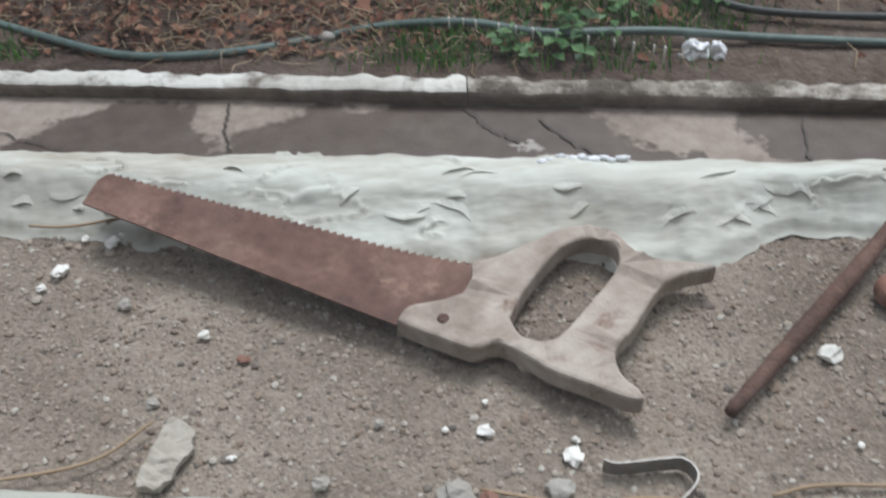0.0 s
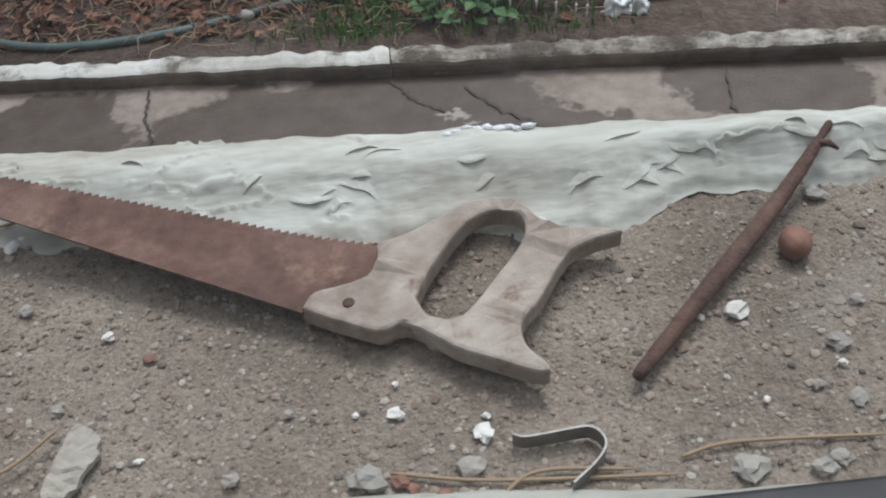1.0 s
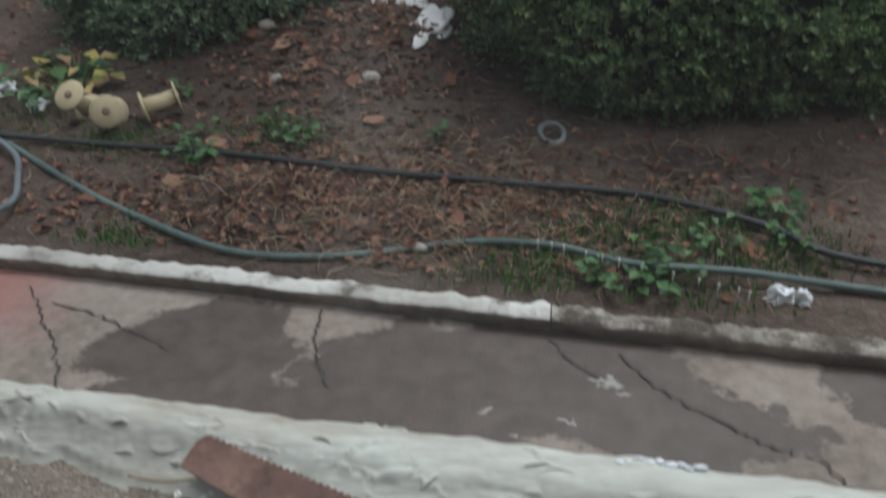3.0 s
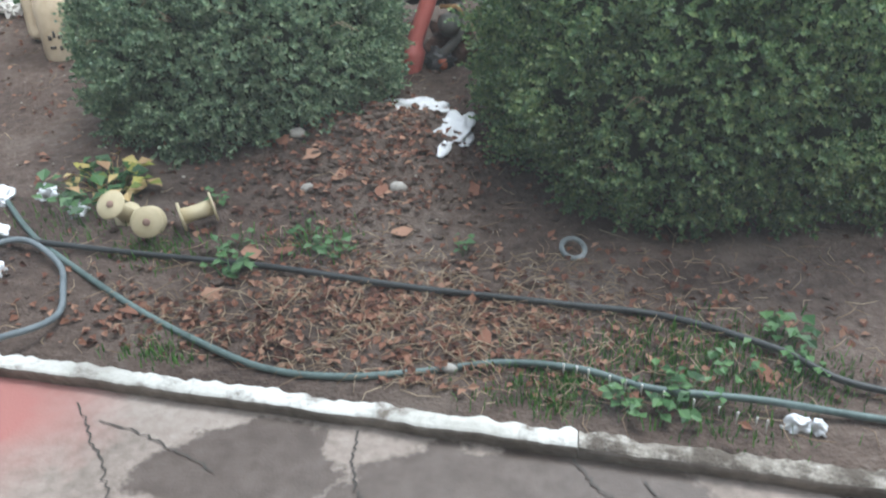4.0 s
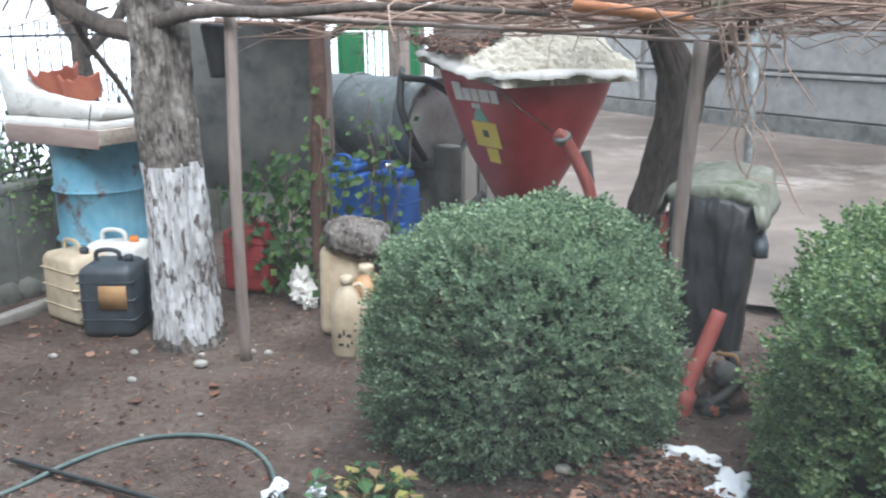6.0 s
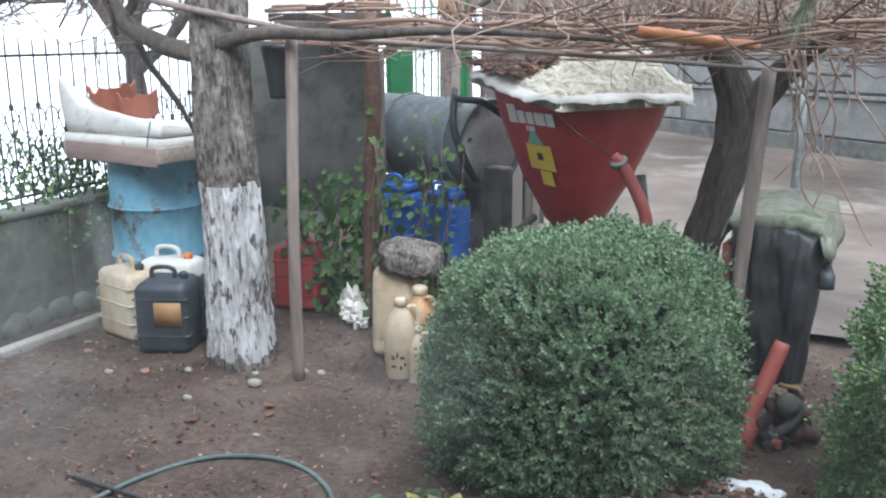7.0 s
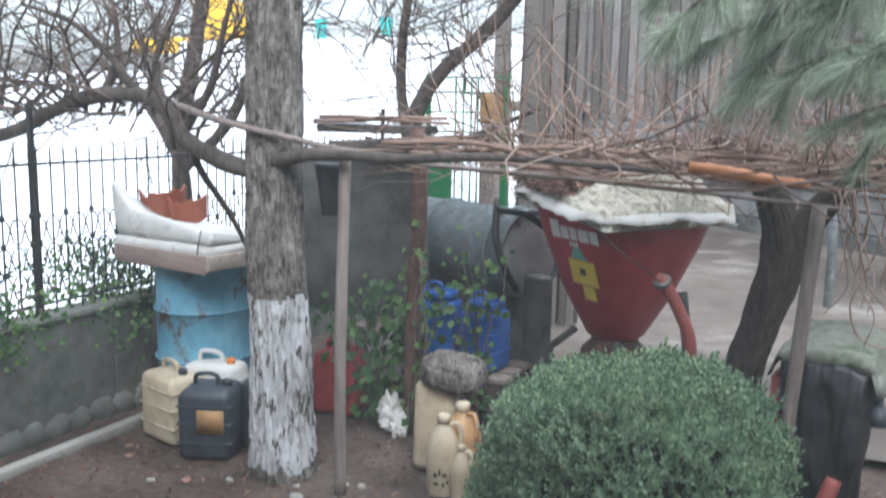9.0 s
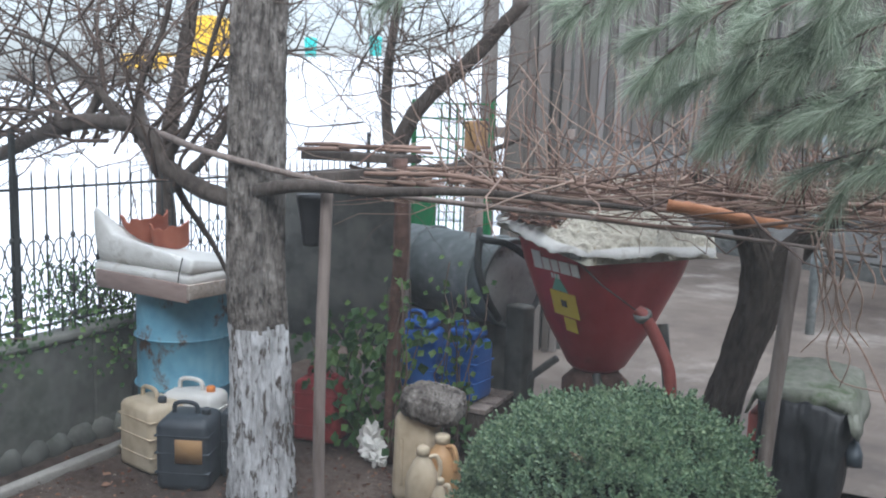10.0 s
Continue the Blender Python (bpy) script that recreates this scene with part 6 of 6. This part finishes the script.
# ---- vine pergola: wires, main canes and tangled shoots ----
rng = random.Random(55)
PZ = 1.18
for i in range(5):
    y = 3.95 + i * .38
    line = [(-4.2 + k * .8, y + .03 * math.sin(k + i), PZ + .06 + .02 * math.sin(k * 1.3 + i) - .012 * k * (i % 2)) for k in range(9)]
    solo("pergola_wire", tube("wire", spline(line, 4), .0035, 5), M["cane"], "rusty wire stretched over the pergola", "wire", "pergola wires")
for i in range(14):
    y = rng.uniform(3.85, 5.4)
    x0, l = rng.uniform(-3.6, -1.6), rng.uniform(1.6, 3.6)
    line = [(x0 + l * t, y + .15 * math.sin(t * 3 + i) + rng.uniform(-.05, .05), PZ + .08 + rng.uniform(-.05, .10) - .03 * t) for t in (0, .2, .4, .6, .8, 1)]
    solo("vine_cane", tube("cane", spline(line, 6), [.013 * (1 - .6 * k / 30) for k in range(31)], 7, .1, rng), M["cane"], "long reddish brown bare vine cane", "vine", "vine canes")
solo("vine_cane", tube("cane", spline([(-3.95, 3.75, 1.52), (-3.4, 3.6, 1.42), (-2.6, 3.8, 1.27), (-1.6, 4.0, 1.2), (-.4, 4.1, 1.12)], 8), [.02 * (1 - .6 * k / 32) for k in range(33)], 8, .08, rng), M["grey_wood"],
     "thick grey cut vine cane over the pergola", "vine", "vine canes")
solo("stripped_branch", tube("branch", spline([(-1.22, 3.88, 1.295), (-1.062, 3.9, 1.275), (-.9, 3.92, 1.25), (-.74, 3.94, 1.236)], 6), [.026] * 12 + [.021] * 6 + [.012], 9, .14, rng), M["orange_wood"],
     "orange stripped branch on the pergola", "branch")


def shoots():
    """Tangled thin shoots over the pergola."""
    rng = random.Random(66)
    many = []
    for k in range(1050):
        x, y = (rng.uniform(-3.3, 1.6) if k < 520 else rng.uniform(-1.9, 1.6)), rng.uniform(3.9, 5.6)
        if x < -1.5 and rng.random() < .35:
            continue
        p = Vector((x, y, PZ + .08 + abs(rng.gauss(0, .07))))
        d = Vector((rng.gauss(0, 1), rng.gauss(0, .6), rng.gauss(0, .22))).normalized()
        l, pts = rng.uniform(.25, .95), [p.copy()]
        for _ in range(5):
            d = (d + Vector((rng.gauss(0, .2), rng.gauss(0, .2), rng.gauss(0, .10)))).normalized()
            p = p + d * l / 5
            p.z = max(p.z, PZ - .02 if rng.random() < .9 else PZ - .12)
            pts.append(p.copy())
        r = rng.uniform(.0025, .006)
        many.append(tube_data(pts, [r, r, r * .9, r * .8, r * .65, r * .4], 4))
    for k in range(260):
        p = Vector((rng.uniform(-2.4, 1.6), rng.uniform(4.0, 5.2), PZ + .1))
        d = Vector((rng.gauss(0, .35), rng.gauss(0, .3), 1)).normalized()
        l, pts = rng.uniform(.3, .9), [p.copy()]
        for _ in range(5):
            d = (d + Vector((rng.gauss(0, .18), rng.gauss(0, .18), rng.gauss(0, .1)))).normalized()
            p = p + d * l / 5
            pts.append(p.copy())
        many.append(tube_data(pts, [.005, .005, .0045, .004, .003, .002], 4))
    return joined("vine_shoots", many)


solo("vine_shoots", shoots(), M["cane"], "tangle of bare brown vine shoots over the pergola", "vine", kind="stuff")
hang = [[(-.62, 4.1, 1.2), (-.55, 4.1, 1.0), (-.52, 4.1, .85), (-.42, 4.08, .72), (-.30, 4.05, .5), (-.26, 4.04, .44)], [(-.66, 4.1, 1.2), (-.6, 4.1, .95), (-.58, 4.1, .8), (-.66, 4.1, .68)],
        [(-.45, 4.1, 1.2), (-.47, 4.1, 1.0), (-.52, 4.1, .85), (-.56, 4.1, .72), (-.50, 4.1, .58), (-.30, 4.1, .55)]]
droop = random.Random(44)
for k in range(9):
    x, z = droop.uniform(-.70, -.40), 1.22
    p = [(x, 3.95, z)]
    for i in range(6):
        x, z = x + droop.uniform(-.03, .075), z - droop.uniform(.07, .15)
        p.append((x, 3.95 + droop.uniform(-.05, .05), z))
    hang.append(p[:droop.randint(4, 7)])
for line in hang:
    solo("hanging_shoot", tube("shoot", spline(line, 6), [.0045] * (6 * (len(line) - 2)) + [.003] * 6 + [.0015], 5, .15, rng), M["pale_cane"], "pale brown vine shoot hanging down", "vine", "hanging shoots")
plank_screen()
cut_post = thing("cut_post", (-3.12, 6.15, GZ - .03), "grey timber post with a freshly sawn brown top", "post")
part("shaft", box(.12, .11, 1.84, (0, 0, 0), .012), M["grey_wood"], cut_post)
part("cut_top", box(.15, .12, .22, (0, 0, 1.842), .02), M["label_tan"], cut_post, "sawn brown timber top")
pile = random.Random(91)
for k in range(9):
    x, y, z, a = pile.uniform(-3.6, -3.0), pile.uniform(4.72, 5.08), 1.424 + .004 * k, pile.uniform(-.35, .35)
    l = pile.uniform(.3, .6)
    solo("cut_stick", tube("stick", [(x - l * .5, y - a * l * .5, z), (x, y, z + .006), (x + l * .5, y + a * l * .5, z + pile.uniform(-.01, .01))], pile.uniform(.008, .016), 7, .1, pile), M["cane"], "short cut vine stick stacked on the board", "stick", "cut sticks")
solo("cross_board", box(.7, .3, .05, (-3.35, 4.9, 1.36), .006), M["dark_bark"], "grey board lying over the pergola frame", "board", m=pose(0, 0, 0, 0, 0, 0))
solo("pergola_beam", box(.07, 1.9, .07, (-2.95, 4.75, 1.28), .006), M["dark_bark"], "dark wooden beam of the pergola", "beam", "pergola beams")


for k, (x, y, w, h) in enumerate(((-3.10, 4.66, .15, .20), (-3.02, 4.58, .16, .12), (-2.96, 4.50, .10, .08))):
    solo("crumpled_paper", lump(w, w * .8, h, (x, y, GZ - .01 + h * .4), 1.1, k * 3.7 + 2, 3, 2.6), M["white_plastic"], "crumpled white paper on the soil beside the ivy", "paper", "crumpled papers", soft=False)


# ---- ivy by the posts ----
def ivy(at, h, r, n, size, seed, label):
    rng = random.Random(seed)
    v = thing("ivy", at, label, "ivy", "ivy plants")
    c, nn, st = [], [], []
    for k in range(8):
        p = Vector((rng.uniform(-r, r) * .4, rng.uniform(-r, r) * .4, 0))
        pts = [p.copy()]
        for i in range(7):
            p = p + Vector((rng.gauss(0, r * .25), rng.gauss(0, r * .2), h / 7 * rng.uniform(.5, 1.2)))
            pts.append(p.copy())
            for _ in range(max(1, n // 56)):
                q = p + Vector((rng.gauss(0, r * .35), rng.gauss(0, r * .3), rng.gauss(0, .05)))
                c.append(q)
                nn.append((q.x * .5, -1, .5))
        st.append(tube_data(pts, .004, 5))
    part("leaves", leaf_cloud("leaves", c, nn, size, size * .85, rng, .5, .15), M["ivy"], v)
    tagged(part("stem_cluster", joined("stem_cluster", st), M["twig"], v), kind="stuff")
    return v


ivy((-3.22, 4.75, GZ - .02), .85, .24, 420, .075, 1, "green broad-leaved ivy climbing between the posts")
ivy((-2.90, 4.58, GZ - .02), 1.35, .09, 110, .06, 2, "green ivy climbing the brown post")
ivy((-2.62, 4.85, GZ - .02), 1.15, .12, 112, .06, 3, "sparse yellow-green climber beside the blue canisters")
ivy((-4.93, 2.3, GZ + .45), .5, .35, 1100, .035, 4, "evergreen hedge growing through the iron fence")
ivy((-4.97, 3.1, GZ + .45), .6, .42, 1600, .035, 5, "evergreen hedge growing through the iron fence")
ivy((-4.97, 4.0, GZ + .45), .6, .4, 1400, .035, 6, "evergreen hedge growing through the iron fence")


# ---- covered machine between the bushes ----
def covered_machine():
    c = thing("covered_machine", (-.66, 4.15, GZ), "garden machine under black sheeting and a mossy cover", "machine", turn=-6)
    # draped sheet: a flat top and a front that hangs in folds
    nu, nv = 44, 60
    verts, faces = [], []
    for j in range(nv):
        t = j / (nv - 1)
        for i in range(nu):
            u = -1 + 2 * i / (nu - 1)
            if t < .42:
                y, z = .24 - t / .42 * .44, 1.0 + .05 * (1 - t / .42) - .04 * u * u
                x = u * (.22 + .03 * t)
                if abs(u) > .8:
                    z -= (abs(u) - .8) * (.5 if u < 0 else .7)
            else:
                d = (t - .42) / .58
                y = -.2 - .03 * math.sin(min(1, d * 6) * math.pi / 2) + .028 * noise.noise((u * 2.4, d * 2.2, 4)) + .016 * noise.noise((u * 6, d * 5, 6)) + .008 * noise.noise((u * 20, d * 12, 2))
                z = .96 - .04 * u * u - d * (.66 + .06 * noise.noise((u * 4, 1, 1)))
                x = u * (.205 - .03 * d) - .02 * d
                if abs(u) > .8:
                    y += (abs(u) - .8) * (1.0 if u < 0 else .5)
            x += .05 + .012 * noise.noise((u * 5, t * 7, 2))
            verts.append((x, y, z - .05 + .012 * noise.noise((u * 4, t * 9, 8))))
    for j in range(nv - 1):
        for i in range(nu - 1):
            a = j * nu + i
            faces.append((a, a + nu, a + nu + 1, a + 1))
    cut = int(nv * .43)
    front = [f for f in faces if f[0] // nu >= cut]
    upper = [f for f in faces if f[0] // nu < cut]

    def layer(name, quads, mat, label):
        me = raw(name, verts, quads, True)
        bm = bmesh.new()
        bm.from_mesh(me)
        bmesh.ops.delete(bm, geom=[v for v in bm.verts if not v.link_faces], context="VERTS")
        bmesh.ops.solidify(bm, geom=bm.faces[:], thickness=.008)
        part(name, bm, M[mat], c, label)

    layer("black_cover", front, "black_sheet", "wrinkled black sheeting hanging in folds")
    layer("mossy_cover", upper, "moss_sheet", "stiff mossy grey top of the cover")
    part("body", box(.26, .30, .62, (-.02, .05, .3), .03), M["black_sheet"], c, "black machine body")
    part("grip", tube("grip", [(.23, -.08, .76), (.265, -.17, .71), (.27, -.19, .67)], [.03, .034, .03], 12), M["dark_plastic"], c, "black rubber grip")
    part("red_leg", tube("red_leg", spline([(.0, -.36, -.03), (.03, -.33, .10), (.08, -.27, .26), (.125, -.21, .42)], 6), [.058] * 6 + [.036] * 13, 14), M["red_pipe"], c, "faded red tubular leg")
    part("side_panel", box(.05, .26, .46, (-.15, .0, .34), .01), M["red_pipe"], c, "faded red side panel")
    block = lump(.19, .17, .20, (.17, -.20, .07), 1.1, 5, 3, 2.2)
    part("engine", block, M["rust_dark"], c, "grimy rusted engine block")
    part("cylinder", lathe("cylinder", [(.03, 0)] + [(.05 if k % 2 else .038, .008 + k * .011) for k in range(9)] + [(.03, .11)], 16), M["tank_dark"], c, "finned dark cylinder", m=pose(.17, -.24, .15, 60, 20, 0))
    part("exhaust", tube("exhaust", spline([(.10, -.26, .02), (.16, -.31, .06), (.22, -.28, .14), (.20, -.2, .24)], 6), .022, 8), M["tank_dark"], c, "bent dark pipe")
    rag = lump(.12, .10, .09, (.13, -.31, .02), .9, 11, 3, 2.4)
    part("rag", rag, M["black_sheet"], c, "crumpled dark sheeting")
    part("lever", tube("lever", [(.13, -.24, .24), (.21, -.26, .25), (.235, -.26, .21)], .010, 8), M["label_tan"], c, "yellow bent lever")
    part("filter", lathe("filter", [(.016, 0), (.02, .01), (.02, .035), (.016, .04)], 14), M["terracotta"], c, "orange cap", m=pose(.16, -.35, .0))
    return c


covered_machine()

# ---- pine branches hanging in from above ----
def pine_branch(points, seed):
    """A drooping branch whose side twigs end in brushes of long needles."""
    rng = random.Random(seed)
    b = thing("pine_branch", (0, 0, 0), "pine branch with long drooping green needles", "branch", "pine branches")
    line = spline(points, 10)
    n = len(line)
    wood = [tube_data(line, [.011 - .007 * i / n for i in range(n)], 7)]
    verts, faces = [], []
    for k in range(8):
        i = int(n * (.30 + .69 * k / 7))
        i = min(i, n - 2)
        d0 = (line[i + 1] - line[i]).normalized()
        d = (d0 + Vector((rng.gauss(0, .55), rng.gauss(0, .5), rng.gauss(-.05, .35)))).normalized() if k < 7 else d0
        l = rng.uniform(.08, .20)
        twig = [line[i], line[i] + d * l * .5, line[i] + d * l + Vector((0, 0, -.02))]
        wood.append(tube_data(twig, [.004, .0035, .003], 5))
        for _ in range(190):
            t = rng.uniform(.25, 1.05)
            p = twig[0].lerp(twig[2], t)
            e = (d * rng.uniform(.5, 1.2) + Vector((rng.gauss(0, .42), rng.gauss(0, .42), rng.gauss(-.12, .40)))).normalized()
            m = rng.uniform(.09, .15)
            s = e.orthogonal().normalized() * .0009
            mid, tip = p + e * m * .55 + Vector((0, 0, -.006)), p + e * m + Vector((0, 0, -.028))
            o = len(verts)
            verts += [p - s, p + s, mid + s, mid - s, tip]
            faces += [(o, o + 1, o + 2, o + 3), (o + 3, o + 2, o + 4)]
    part("wood", joined("wood", wood), M["twig"], b)
    tagged(part("needle_spray", raw("needles", verts, faces), M["needle"], b), kind="stuff")
    return b


PB = [((0.1, 3.3, 2.5), (-0.82, 3.2, 1.85)), ((0.4, 3.3, 2.2), (-0.55, 3.2, 1.72)), ((-0.2, 3.3, 2.6), (-1.1, 3.2, 1.88)), ((0.4, 3.4, 2.4), (-0.6, 3.2, 1.88)),
      ((-0.3, 3.3, 2.7), (-1.4, 3.2, 2.05)), ((0.2, 3.2, 2.4), (-0.75, 3.1, 2.0)), ((-0.9, 3.4, 2.6), (-2.1, 3.2, 2.14)), ((0.5, 3.3, 1.95), (-0.42, 3.2, 1.68)),
      ((-0.3, 3.4, 2.3), (-0.85, 3.3, 1.72)), ((0.3, 3.4, 2.1), (-0.7, 3.3, 1.7)), ((0.2, 3.5, 2.3), (-1.0, 3.4, 1.8)), ((0.3, 3.3, 2.5), (-1.2, 3.3, 1.95)),
      ((0.5, 3.3, 2.05), (-0.3, 3.2, 1.6)), ((0.4, 3.4, 1.9), (-0.5, 3.3, 1.55)), ((0.3, 3.5, 2.2), (-0.9, 3.4, 1.62))]
for i, (root, tip) in enumerate(PB):
    root, tip = Vector(root), Vector(tip)
    pine_branch([root, root.lerp(tip, .5) - Vector((.03, 0, .02)), root.lerp(tip, .8) - Vector((.02, 0, .01)), tip], 300 + i)

# ---- distance beyond the fence ----
far = thing("far_building", (-60, 60, GZ), "pale far building behind the snowy street", "building")
# snow colour on wall and roof stands in for the overexposed brightness
part("wall", box(220, 6, 4.0, (0, 0, 0)), M["snow"], far, "pale wall coloured snow white to look overexposed", soft=False)
part("roof", box(221, 7, .5, (0, 0, 4.0), .1), M["snow"], far, soft=False)
kiosk = thing("yellow_machine", (-14.6, 17, GZ), "yellow parked machine in the snowy street", "machine")
part("body", box(.9, 1.2, .9, (0, 0, 3.35), .1), M["yellow_paint"], kiosk)
part("base", box(1.8, 1.2, 3.34, (0, 0, 0), .1), M["snow"], kiosk)
part("arm", box(1.6, .5, .35, (-1.9, 0, 3.1), .05), M["yellow_paint"], kiosk, "yellow arm")
for x in (-11.93, -10.29):
    solo("teal_bin", lathe("bin", [(.12, 0), (.14, .36), (.15, .38), (.12, .42), (.01, .44)], 14), M["teal"], "teal plastic bin on a snow bank in the street", "bin", "teal bins", m=pose(x, 17, 2.95))
solo("snow_bank", box(9, 1.6, 3.34, (-11.2, 17, GZ), .5, seg=4), M["snow"], "long bank of cleared snow in the street", "snow")
# stones on the soil
for i, (x, y, r) in enumerate([(-2.965, 3.484, .06), (-3.05, 3.60, .03), (-2.78, 3.8, .04), (-3.4, 3.5, .04), (-2.86, 3.77, .035), (-3.75, 3.3, .04), (-.95, 2.9, .05), (-.85, 2.62, .04), (-.28, 1.80, .032), (-.55, 2.65, .05), (-3.15, 3.2, .04), (-2.6, 3.0, .025)]):
    solo("garden_stone", lump(r * 1.3, r, r * .8, (x, y, on_soil(x, y) + r * .2), .25, i * 3.3, 2), M["grey_stone"], "rounded pale stone lying on bare soil", "stone", "stones on the soil")
